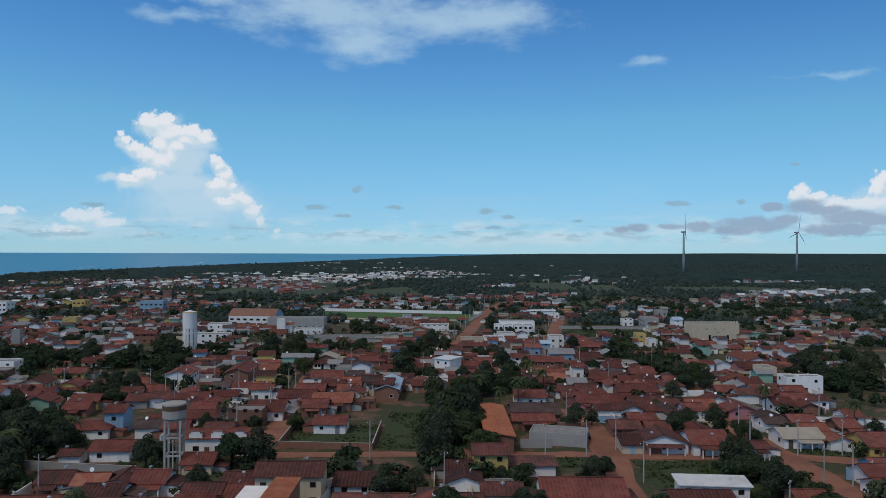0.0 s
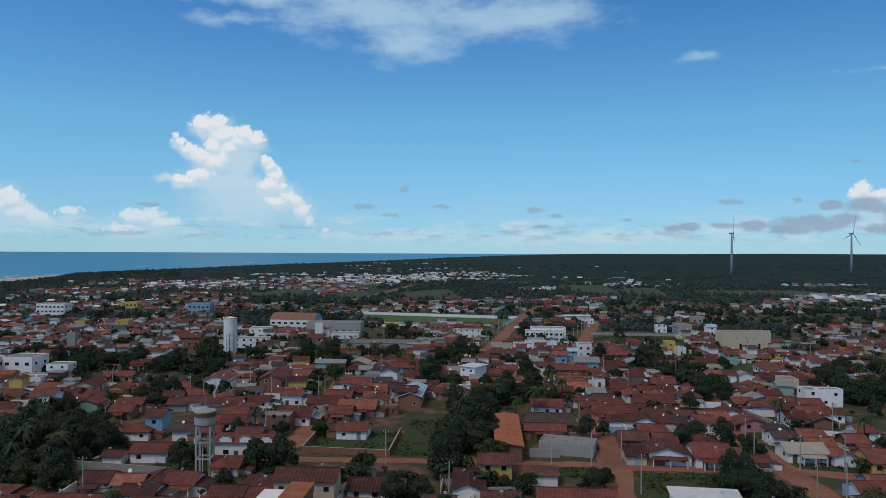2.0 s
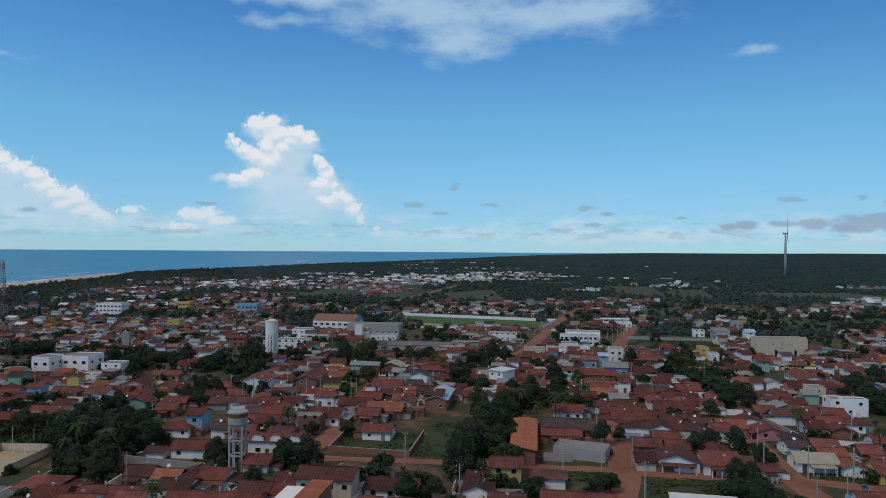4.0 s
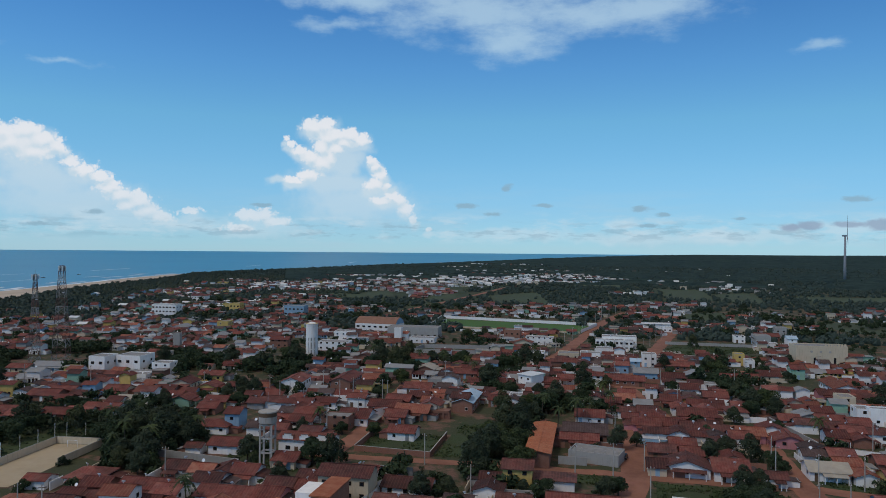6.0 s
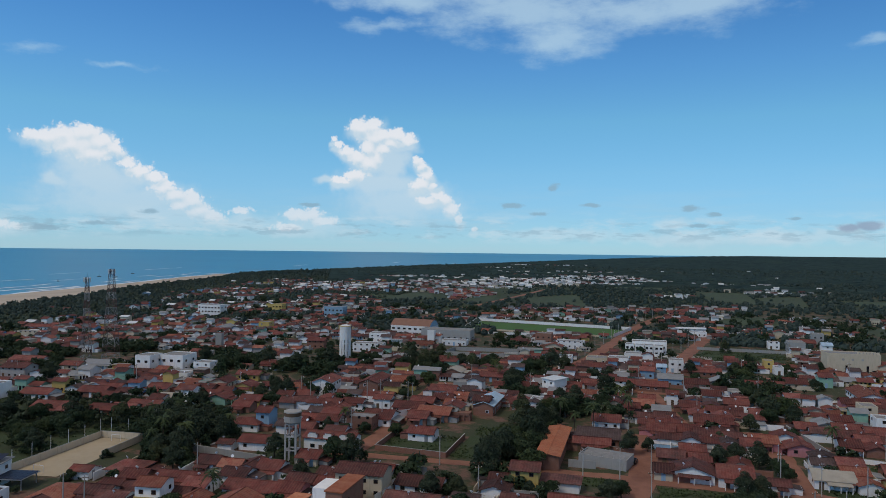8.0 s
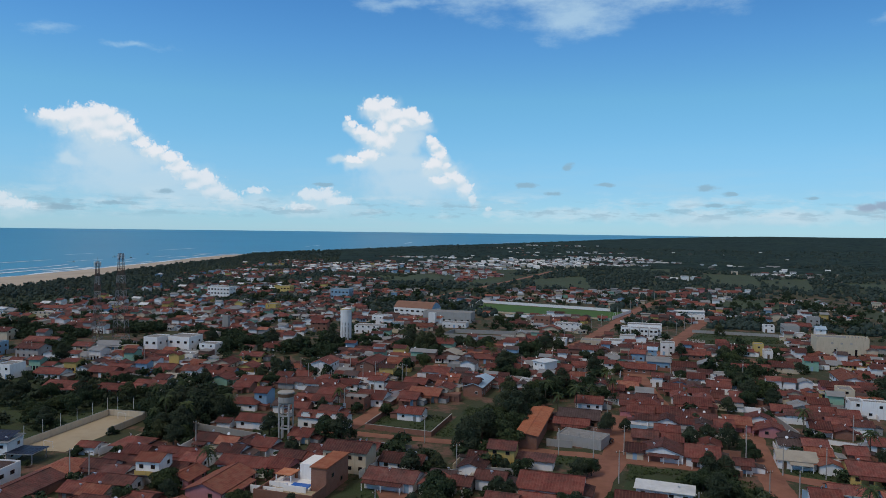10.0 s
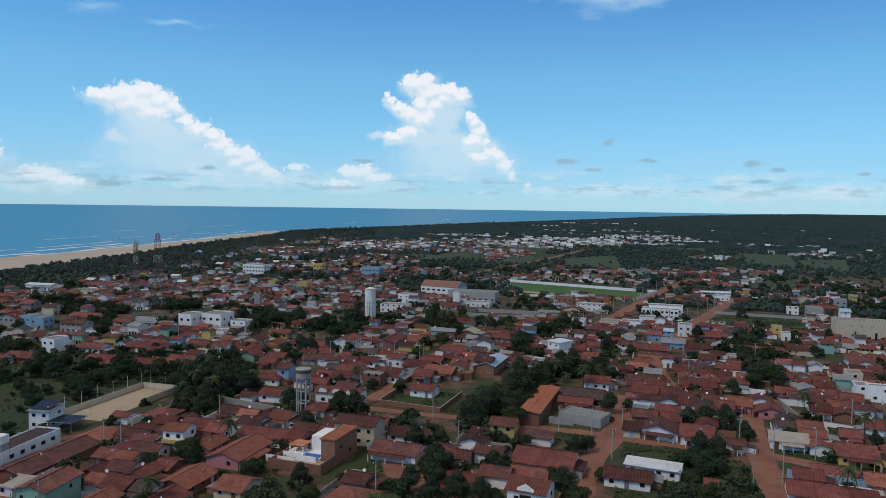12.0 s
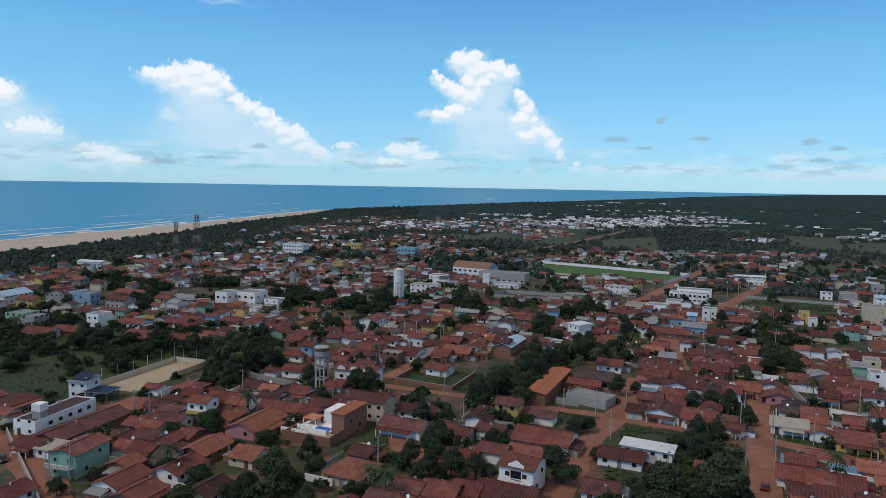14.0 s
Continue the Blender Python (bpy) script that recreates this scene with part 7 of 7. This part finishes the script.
frng = random.Random(31)
spots = []
for j in range(88):
    for i in range(138):
        x = -400 + i * 6.0 + frng.uniform(-0.8, 0.8)
        y = 84 + j * 7.25 + frng.uniform(-0.9, 0.9) + 0.05 * (x + 50) * (x < -40)
        if y > 430 and frng.random() < 0.35 + (y - 430) / 600 or y > 400 and noise.noise(Vector((x * 0.011, y * 0.014, 30))) < -0.05:
            continue
        if x > 150 and frng.random() < 0.25 or x > 110 and y < 190:
            continue
        if (y < 186 and x > -118 or y < 215 and x < -118) and not any(a < x < c and b < y < d for a, b, c, d in NEAR_ROWS):
            continue
        if noise.noise(Vector((x * 0.02, y * 0.02, 0.5))) < -0.1:
            continue
        if any((x - a) ** 2 + (y - b) ** 2 < (r * 0.75 + 2.5) ** 2 for a, b, r in woods):
            continue
        if not in_belt(x, y) and clear(x, y, 2.6):
            spots.append((x, y))
            take(x, y, 2.7)
spots.sort(key=lambda s: math.hypot(s[0] - 20, s[1]))
near, rest = spots[:165], spots[165:]
STOCK = [("g", "clay", "brick"), ("g", "clay", "white"), ("g", "clay_old", "white"), ("x", "clay", "cream"), ("g", "clay_old", "brick"), ("h", "clay", "white"),
         ("g", "clay_new", "cream"), ("g", "clay", "brick"), ("g", "clay_old", "white"), ("g", "clay_old", "grey"), ("g", "clay_dark", "white"), ("g", "clay", "pink")]
stock = []
for k, (x, y) in enumerate(near):
    turn = frng.choice((0, 0, 0, 90, 180)) + float(np.interp(x, [-110, -40], [7, 0]))
    if k < len(STOCK):
        kd, rf, wl = STOCK[k]
        stock.append(house(x, y, turn, 5.2 + (k % 3) * 0.5, 5.9 + (k % 2) * 0.7, 3.0 + 0.2 * (k % 3), kd, rf, wl))
    else:
        ob = copy_thing(frng.choice(stock), pose(x, y, 0, 0, 0, turn))
        ob.scale = (frng.uniform(0.9, 1.16), frng.uniform(0.9, 1.12), frng.uniform(0.9, 1.15))


def house_crowd(name, where, label, seed, walls, roofs, big=1.0):
    """Far houses, too small to tell apart, as one mesh of gabled and flat boxes."""
    g = random.Random(seed)
    V, F, S, U = [], [], [], []
    mats = [FAR_WALL[w] for w in walls] + [FAR_ROOF[r] for r in roofs]
    for x, y in where:
        w, d, h = g.uniform(4.2, 6.4) * big, g.uniform(4.6, 6.8) * big, g.choice((2.2, 2.4, 2.5, 2.7, 2.4, 5.0)) * (0.9 + 0.1 * big)
        a = radians(g.choice((0, 0, 0, 0, 90)) + g.uniform(-4, 4) + float(np.interp(x, [-110, -40], [7, 0])))
        ca, sa = math.cos(a), math.sin(a)
        z0 = land_z(x, y) - 0.2
        wm, rm = g.randrange(len(walls)), len(walls) + g.randrange(len(roofs))
        flat = roofs[rm - len(walls)] == "flat"

        def P(u, v, z):
            return (x + u * ca - v * sa, y + u * sa + v * ca, z0 + z)

        k = len(V)
        X, Y, r = w / 2, d / 2, h + d * 0.18
        if flat:
            r = h
        V += [P(-X, -Y, 0), P(X, -Y, 0), P(X, Y, 0), P(-X, Y, 0), P(-X, -Y, h), P(X, -Y, h), P(X, Y, h), P(-X, Y, h), P(-X, 0, r), P(X, 0, r)]
        F += [(k, k + 1, k + 5, k + 4), (k + 2, k + 3, k + 7, k + 6), (k + 1, k + 2, k + 6, k + 9, k + 5), (k + 3, k, k + 4, k + 8, k + 7)]
        S += [wm] * 4
        o, e = 0.6, 0.18
        k = len(V)
        V += [P(-X - o, -Y - o, h - e), P(X + o, -Y - o, h - e), P(X + o, 0, r + 0.06), P(-X - o, 0, r + 0.06), P(X + o, Y + o, h - e), P(-X - o, Y + o, h - e)]
        F += [(k, k + 1, k + 2, k + 3), (k + 4, k + 5, k + 3, k + 2)]
        S += [rm] * 2
        for sg in [q for q in (-1, 1) if big < 1.05 and g.random() < 0.62]:
            aw, ah = g.uniform(1.6, 3.0), min(h, 2.9) - g.uniform(0.1, 0.5)
            k = len(V)
            a0, a1, b0, b1 = sg * X, sg * (X + aw), -Y * g.uniform(0.2, 1), Y * g.uniform(0.1, 1)
            V += [P(a0, b0, ah), P(a1, b0, ah - 0.5), P(a1, b1, ah - 0.5), P(a0, b1, ah), P(a0, b0, 0), P(a1, b0, 0), P(a1, b1, 0), P(a0, b1, 0)]
            F += [(k, k + 1, k + 2, k + 3), (k + 4, k + 5, k + 1, k), (k + 5, k + 6, k + 2, k + 1), (k + 6, k + 7, k + 3, k + 2)]
            S += [len(walls) + g.randrange(len(roofs)), wm, wm, wm]
        if big < 1.05 and g.random() < 0.16:
            k = len(V)
            a0, b0, zd = g.uniform(-0.3, 0.3) * w, g.uniform(-0.25, 0.1) * d, r + 0.4
            for q in range(8):
                V.append(P(a0 + 0.36 * math.cos(q * 0.785), b0 + 0.2 * math.sin(q * 0.785), zd + 0.38 * math.sin(q * 0.785)))
            F.append(tuple(range(k, k + 8)))
            S.append(len(mats) + 1)
        if big < 1.3 and g.random() < 0.45:
            k = len(V)
            p0, p1, ph = -Y - 0.5, -Y - g.uniform(1.6, 2.6), min(h, 2.7) - 0.1
            u0, u1 = -X * g.uniform(0.3, 1.05), X * g.uniform(0.3, 1.05)
            V += [P(u0, p1, ph - 0.45), P(u1, p1, ph - 0.45), P(u1, p0, ph), P(u0, p0, ph)]
            F.append((k, k + 1, k + 2, k + 3))
            S.append(rm)
            for q in (u0 + 0.2, u1 - 0.2):
                k = len(V)
                V += [P(q - 0.12, p1 + 0.15, 0), P(q + 0.12, p1 + 0.15, 0), P(q + 0.12, p1 + 0.15, ph - 0.45), P(q - 0.12, p1 + 0.15, ph - 0.45)]
                F.append((k, k + 1, k + 2, k + 3))
                S.append(wm)
        for n_ in range(g.randrange(1, 4)):
            k = len(V)
            u0 = -X + w * (0.2 + 0.28 * n_)
            zz = g.choice((0.9, 0.9, 0.1))
            V += [P(u0 - 0.5, -Y - 0.03, zz), P(u0 + 0.5, -Y - 0.03, zz), P(u0 + 0.5, -Y - 0.03, 2.1), P(u0 - 0.5, -Y - 0.03, 2.1)]
            F.append((k, k + 1, k + 2, k + 3))
            S.append(len(mats))
    uvs = []
    for f in F:
        a_, b_, d_ = Vector(V[f[0]]), Vector(V[f[1]]), Vector(V[f[-1]])
        ux = (b_ - a_).normalized()
        uy = ux.cross((d_ - a_)).cross(ux).normalized() * -1
        uvs += [((Vector(V[i]) - a_).dot(ux), (Vector(V[i]) - a_).dot(uy)) for i in f]
    ob = mesh_ob(name, V, F, mats + [GLASS, WHITE_METAL], None, uvs, S)
    return tagged(ob, label, "houses", kind="stuff")


house_crowd("town_houses", rest, "close rows of small tiled houses farther into the town", 3, ("white", "brick", "cream", "white", "white", "grey", "white", "brick", "cream", "white", "green", "blue", "white", "yellow"),
            ("clay", "clay", "clay_old", "clay", "clay_old", "clay_new", "clay_dark", "sheet_grey", "flat"))
far, distant = [], []
for _ in range(5000):
    x, y = frng.uniform(-500, -168), 560 + 490 * frng.random()
    if x < coast_x(y) + 330 or in_field(x, y):
        continue
    if noise.noise(Vector((x * 0.009, y * 0.007, 2.5))) > 0.14 and clear(x, y, 5):
        far.append((x, y))
        take(x, y, 6.0)
# hamlets beyond the football ground: middle, half sizes, how many houses
TILED = [(-50, 705, 46, 18, 46), (25, 735, 52, 24, 50), (95, 785, 36, 20, 30), (60, 640, 40, 22, 16), (310, 750, 34, 20, 18), (250, 700, 40, 24, 20), (-215, 640, 34, 22, 22)]
PALE = [(-250, 1240, 95, 45, 60), (-150, 1260, 70, 50, 40), (-60, 1330, 90, 40, 46), (30, 1450, 70, 50, 30), (62, 1000, 34, 24, 12), (-300, 1145, 62, 18, 46), (-235, 1128, 52, 20, 36), (-190, 1400, 110, 110, 120), (-60, 1560, 110, 120, 80), (-285, 1890, 95, 25, 46), (-130, 1980, 80, 60, 36), (170, 1355, 115, 14, 46),
        (210, 1140, 36, 10, 14), (-340, 1260, 60, 60, 34), (-425, 1020, 80, 70, 50), (425, 862, 72, 20, 46), (346, 668, 18, 8, 6), (350, 790, 50, 16, 20), (-440, 1450, 110, 60, 40), (520, 1180, 70, 20, 16),
        (-150, 1700, 160, 60, 50), (-420, 2300, 120, 60, 30), (-330, 2700, 160, 80, 36)]
HAMLETS = TILED + PALE
for group_, into, gap in ((TILED, far, 4.6), (PALE, distant, 5.0)):
    for hx, hy, hw, hd, many in group_:
        for _ in range(many * 4):
            a_, q_ = frng.uniform(0, 6.283), math.sqrt(frng.random())
            x, y = hx + hw * q_ * math.cos(a_), hy + hd * q_ * math.sin(a_)
            if many > 0 and not in_field(x, y) and free(x, y, gap, 0.8) and road_gap(x, y) > 4:
                into.append((x, y))
                take(x, y, 5.5)
                many -= 1
for _ in range(900):
    y = 1000 + 1700 * frng.random() ** 1.3
    x = frng.uniform(-560, 0.25 * y)
    if len(distant) < 1000 and x > coast_x(y) + beach_w(y) + 90 and not in_field(x, y) and noise.noise(Vector((x * 0.004, y * 0.003, 22))) > 0.1 and free(x, y, 6, 0.8):
        distant.append((x, y))
        take(x, y, 6)
house_crowd("outskirts_houses", far, "tiled and plastered houses on the edge of the town", 4, ("white", "brick", "cream", "white", "grey", "pink"), ("clay_old", "clay", "flat", "clay", "sheet_grey", "clay_new"), 1.15)
house_crowd("distant_houses", distant, "tiny pale houses scattered far off among the woods", 8, ("white", "white", "white", "cream", "grey"), ("flat", "sheet_white", "clay_old", "sheet_grey", "sheet_white"), 1.5)


def in_hamlet(x, y, k=1.15):
    return any(((x - hx) / (hw * k)) ** 2 + ((y - hy) / (hd * k)) ** 2 < 1 for hx, hy, hw, hd, _ in HAMLETS)


def dome(g):
    """An uneven leafy mound, the solid inside of a far crown."""
    ring, v, t = 5, [], []
    for z, r in ((0.1, 0.7), (0.6, 0.84), (1.0, 0.55)):
        for i in range(ring):
            a, q = 2 * math.pi * i / ring, r * g.uniform(0.72, 1.2)
            v.append((q * math.cos(a), q * math.sin(a), z + g.uniform(-0.12, 0.12)))
    v.append((0, 0, 1.25))
    for k in range(2):
        for i in range(ring):
            a, b, c, d = k * ring + i, k * ring + (i + 1) % ring, (k + 1) * ring + (i + 1) % ring, (k + 1) * ring + i
            t += [a, b, c, a, c, d]
    for i in range(ring):
        t += [2 * ring + i, 2 * ring + (i + 1) % ring, 3 * ring]
    return np.array(v)[t]


def tree_crowd(name, where, leaves, size, seed, leaf, label):
    """Trees too many to count, as one mesh of leaf sprays."""
    g = np.random.RandomState(seed)
    shapes = []
    for k in range(6):
        bl = [(0, 0, 0.7, 0.62, 0.6)] + [(0.5 * math.cos(a), 0.5 * math.sin(a), g.uniform(0.4, 1.05), 0.42, 0.36) for a in g.uniform(0, 6.28, 5)]
        v, f = leaf_cloud(bl, leaves, size, seed * 10 + k)
        shapes.append((v if leaves > 55 else np.concatenate([v, dome(g)]), f))
    vs = []
    for i, (x, y, r) in enumerate(where):
        v, _ = shapes[i % 6]
        a = g.uniform(0, 6.28)
        rot = np.array([[math.cos(a), -math.sin(a), 0], [math.sin(a), math.cos(a), 0], [0, 0, 1]])
        q = (v @ rot.T) * np.array([r, r, r * g.uniform(0.8, 1.25)])
        vs.append(q + np.array([x, y, land_z(x, y) - 0.1]))
    v = np.concatenate(vs)
    f = np.arange(len(v)).reshape(-1, 3)
    return tagged(array_mesh(name, v, f, [leaf]), label, "trees", kind="stuff")


bushes, midwood, farwood = [], [], []
for _ in range(12000):
    x, y = frng.uniform(-420, 480), frng.uniform(70, 720)
    if road_gap(x, y) < 2.0 or not free(x, y, 0.9, 0.8):
        continue
    if -108 < x < 20 and 470 < y < 545 or -136 < x < -116 and 126 < y < 170:
        continue
    n_ = noise.noise(Vector((x * 0.02, y * 0.02, 7)))
    field = any(a < x < c and b < y < d for a, b, c, d in BLANK)
    scrub = x < -118 and y < 215
    if field and n_ < (0.05 if scrub else 0.2):
        continue
    if len(midwood) < 2900 and frng.random() < 0.6:
        midwood.append((x, y, frng.uniform(1.3, 2.7) if n_ < 0.1 or field else frng.uniform(2.4, 4.6)))
    elif len(bushes) < 1300:
        bushes.append((x, y, frng.uniform(0.6, 1.5)))
for _ in range(26000):
    y = 480 + 2000 * frng.random() ** 1.5
    x = frng.uniform(-1050, 500 + 0.5 * y)
    if x < coast_x(y) + beach_w(y) + 4 or abs(x - 100) > 250 + 0.62 * y + 400 * (x < 0) or in_field(x, y):
        continue
    if y < 1400 and (road_gap(x, y) < 4 or not free(x, y, 1.6, 0.75)):
        continue
    if in_hamlet(x, y) and frng.random() < 0.7:
        continue
    if noise.noise(Vector((x * 0.007, y * 0.005, 9))) < -0.16 + 0.05 * (x < -300) - max(0, y - 1200) / 2500:
        continue
    farwood.append((x, y, frng.uniform(1.8, 3.8) * (1 + max(0, y - 900) / 2200)))
# thickets that close the gaps on the near side of the woods
for _ in range(9000):
    y = 560 + 800 * frng.random() ** 1.2
    x = frng.uniform(-480, 300 + 0.35 * y)
    if road_gap(x, y) < 4 or in_field(x, y) and frng.random() < 0.97 or in_hamlet(x, y) and frng.random() < 0.5 or not free(x, y, 0.8, 0.7):
        continue
    if noise.noise(Vector((x * 0.007, y * 0.005, 9))) > -0.3 and not (-112 < x < 22 and y < 590):
        farwood.append((x, y, frng.uniform(1.2, 2.8)))
# the dark belt of trees behind the football ground
for _ in range(700):
    q_ = frng.random()
    x, y = -156 + 170 * q_, 626 + 26 * math.sin(q_ * 3.1) - 40 * q_ + frng.gauss(0, 11)
    if road_gap(x, y) > 4 and free(x, y, 1.5, 0.7):
        farwood.append((x, y, frng.uniform(2.4, 4.6)))
INLAND = ((273, 367, 450, 592, 660, 805, 903, 1250), (-387, -421, -424, -492, -480, -540, -560, -650))
seaside = []
for _ in range(6200):
    y, x = frng.uniform(200, 1250), frng.uniform(-640, -280)
    edge = float(np.interp(y, *INLAND))
    if x < edge and frng.random() < 0.965 or x < coast_x(y) + beach_w(y) + 45 or x > -300 and y < 220 or in_field(x, y):
        continue
    if noise.noise(Vector((x * 0.014, y * 0.011, 14))) > -0.08 and clear(x, y, 4.6) and len(seaside) < 560:
        seaside.append((x, y))
        take(x, y, 5.0)
house_crowd("seaside_houses", seaside, "pale houses scattered among the trees behind the beach", 6, ("white", "white", "cream", "brick", "blue", "yellow", "white", "grey"), ("clay", "clay_old", "flat", "sheet_white", "clay", "clay_old"), 1.1)
grove = []
for _ in range(26000):
    y, x = frng.uniform(120, 1400), frng.uniform(-830, -285)
    edge = float(np.interp(y, *INLAND))
    if x < coast_x(y) + beach_w(y) + 15 or not free(x, y, 1.6, 0.8) or x > -300 and y < 220:
        continue
    if (x < edge + 12 or noise.noise(Vector((x * 0.016, y * 0.012, 4))) > 0.0) and len(grove) < 6500:
        grove.append((x, y, frng.uniform(1.5, 3.0)))
# the unbroken canopy from the edge of the town to the skyline, as one uneven sheet
cv, cf = [], []
NA, NR = 420, 190
for j in range(NR + 1):
    rr = 1250 * (4750 / 1250) ** (j / NR)
    for i in range(NA + 1):
        aa = radians(-24 + 74 * i / NA)
        x, y = rr * math.sin(aa), rr * math.cos(aa)
        v = Vector((x, y, 0))
        n_ = noise.noise(v * 0.0045 + Vector((0, 0, 9))) + 0.25 + (rr - 1250) / 2600 + max(0, x - 250) / 3000
        if in_hamlet(x, y, 1.05) or in_field(x, y):
            n_ = -1
        up = min(n_ * 4, 1, (rr - 1262) / 70, (x - coast_x(y) - beach_w(y) - 12) / 40)
        z = land_z(x, y) + (1.5 + 3.5 * up + 2.4 * noise.noise(v * 0.045) + 1.6 * noise.noise(v * 0.11) if up > 0 else -3.0)
        cv.append((x, y, z - 6.0 * min(max((rr - 2600) / 1800, 0), 1)))
for j in range(NR):
    cf += [(j * (NA + 1) + i, j * (NA + 1) + i + 1, (j + 1) * (NA + 1) + i + 1, (j + 1) * (NA + 1) + i) for i in range(NA)]
canopy = array_mesh("horizon_woods", np.array(cv), np.array(cf), [HAZED_FOREST])
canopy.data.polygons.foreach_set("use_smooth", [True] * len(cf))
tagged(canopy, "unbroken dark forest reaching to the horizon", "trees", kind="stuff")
shore = []
for _ in range(1500):
    y = frng.uniform(200, 1700)
    x = coast_x(y) + beach_w(y) + 15 + abs(frng.gauss(0, 45))
    shore.append((x, y, frng.uniform(2.4, 4.2)))
for bx, by, bw, bd in BELTS:
    for _ in range(int(bw * bd * 0.42) + 4):
        a_, q_ = frng.uniform(0, 6.283), math.sqrt(frng.random())
        x, y = bx + bw * q_ * math.cos(a_), by + bd * q_ * math.sin(a_)
        if free(x, y, 1.0, 0.8) and road_gap(x, y) > 2:
            midwood.append((x, y, frng.uniform(1.8, 3.6)))
# thick scrub on the waste ground beside the court
for _ in range(900):
    x, y = frng.uniform(-285, -122), frng.uniform(112, 214)
    dense = y > 172 + 8 * noise.noise(Vector((x * 0.05, 0, 3))) or x < -205
    if -137 < x < -116 and 124 < y < 171 or not free(x, y, 1.2, 0.8):
        continue
    if dense or noise.noise(Vector((x * 0.045, y * 0.045, 5))) > 0.3:
        (midwood if frng.random() < 0.45 and dense else bushes).append((x, y, frng.uniform(1.2, 2.8)))


def tussocks(where, seed):
    """Clumps of rough grass, each a fan of bent blades, as one mesh."""
    g = np.random.RandomState(seed)
    p = np.repeat(np.array(where), 6, axis=0)
    n, r = len(p), p[:, 2:3]
    a = g.uniform(0, 6.283, n)
    d, sd = np.stack([np.cos(a), np.sin(a), np.zeros(n)], 1), np.stack([-np.sin(a), np.cos(a), np.zeros(n)], 1)
    base = np.concatenate([p[:, :2], np.zeros((n, 1))], 1) + d * r * 0.2
    tip = base + d * r * g.uniform(0.3, 0.9, (n, 1)) + np.array([0, 0, 1.0]) * r * g.uniform(0.4, 1.0, (n, 1))
    v = np.stack([base - sd * r * 0.28, base + sd * r * 0.28, tip], 1).reshape(-1, 3)
    return tagged(array_mesh("rough_grass", v, np.arange(len(v)).reshape(-1, 3), [BLADES]), "clumps of long rough grass on the open plots", "grass", kind="stuff")


clumps = []
for _, p_, _ in PLOTS:
    xs_, ys_ = [q[0] for q in p_], [q[1] for q in p_]
    area = (max(xs_) - min(xs_)) * (max(ys_) - min(ys_))
    for _ in range(min(int(area * 1.1), 2600)):
        x, y = frng.uniform(min(xs_), max(xs_)), frng.uniform(min(ys_), max(ys_))
        if road_gap(x, y) > 0.6 and not (-136 < x < -116.5 and 127 < y < 169) and noise.noise(Vector((x * 0.12, y * 0.12, 6))) > -0.15:
            clumps.append((x, y, frng.uniform(0.3, 0.75)))
tussocks(clumps, 77)
# low walls between the yards
wv, wf, ws = [], [], []
for x, y in spots + [(a, b) for a, b, c in placed[:260]]:
    for _ in range(2):
        if frng.random() < 0.35:
            continue
        a0 = radians(frng.choice((0, 90)) + float(np.interp(x, [-110, -40], [7, 0])))
        ln, hh = frng.uniform(4, 10), frng.uniform(1.4, 2.3)
        cx, cy = x + frng.choice((-1, 1)) * frng.uniform(4.5, 6.5), y + frng.choice((-1, 1)) * frng.uniform(4.5, 6.5)
        if road_gap(cx, cy) < 1.5 or any(a < cx < c and b < cy < d for a, b, c, d in BLANK):
            continue
        dx, dy = math.cos(a0) * ln / 2, math.sin(a0) * ln / 2
        nx, ny = -math.sin(a0) * 0.09, math.cos(a0) * 0.09
        k = len(wv)
        for zz in (-0.2, hh):
            wv += [(cx - dx - nx, cy - dy - ny, zz), (cx + dx - nx, cy + dy - ny, zz), (cx + dx + nx, cy + dy + ny, zz), (cx - dx + nx, cy - dy + ny, zz)]
        wf += [(k + 4, k + 5, k + 6, k + 7), (k, k + 1, k + 5, k + 4), (k + 1, k + 2, k + 6, k + 5), (k + 2, k + 3, k + 7, k + 6), (k + 3, k, k + 4, k + 7)]
        ws += [frng.choice((0, 1, 1, 2, 1, 3))] * 5
tagged(mesh_ob("yard_walls", wv, wf, [FAR_WALL["brick"], FAR_WALL["white"], FAR_WALL["grey"], FAR_WALL["cream"]], slots=ws), "low brick and plaster walls between the yards", "walls", kind="stuff")
tree_crowd("garden_bushes", bushes, 60, 0.22, 41, LEAF_B, "low green bushes in yards and on waste ground")
tree_crowd("town_trees", midwood + skirt, 150, 0.165, 42, LEAF, "green trees growing between the houses")
tree_crowd("far_woods", farwood[:18500], 9, 0.3, 43, LEAF_HAZED, "dark green woods spreading to the horizon")
tree_crowd("palm_groves", grove, 16, 0.28, 45, LEAF_HAZED, "dense dark grove of trees between the town and the beach")
tree_crowd("shore_trees", shore, 45, 0.22, 44, LEAF_HAZED, "band of dark palms and trees behind the beach")
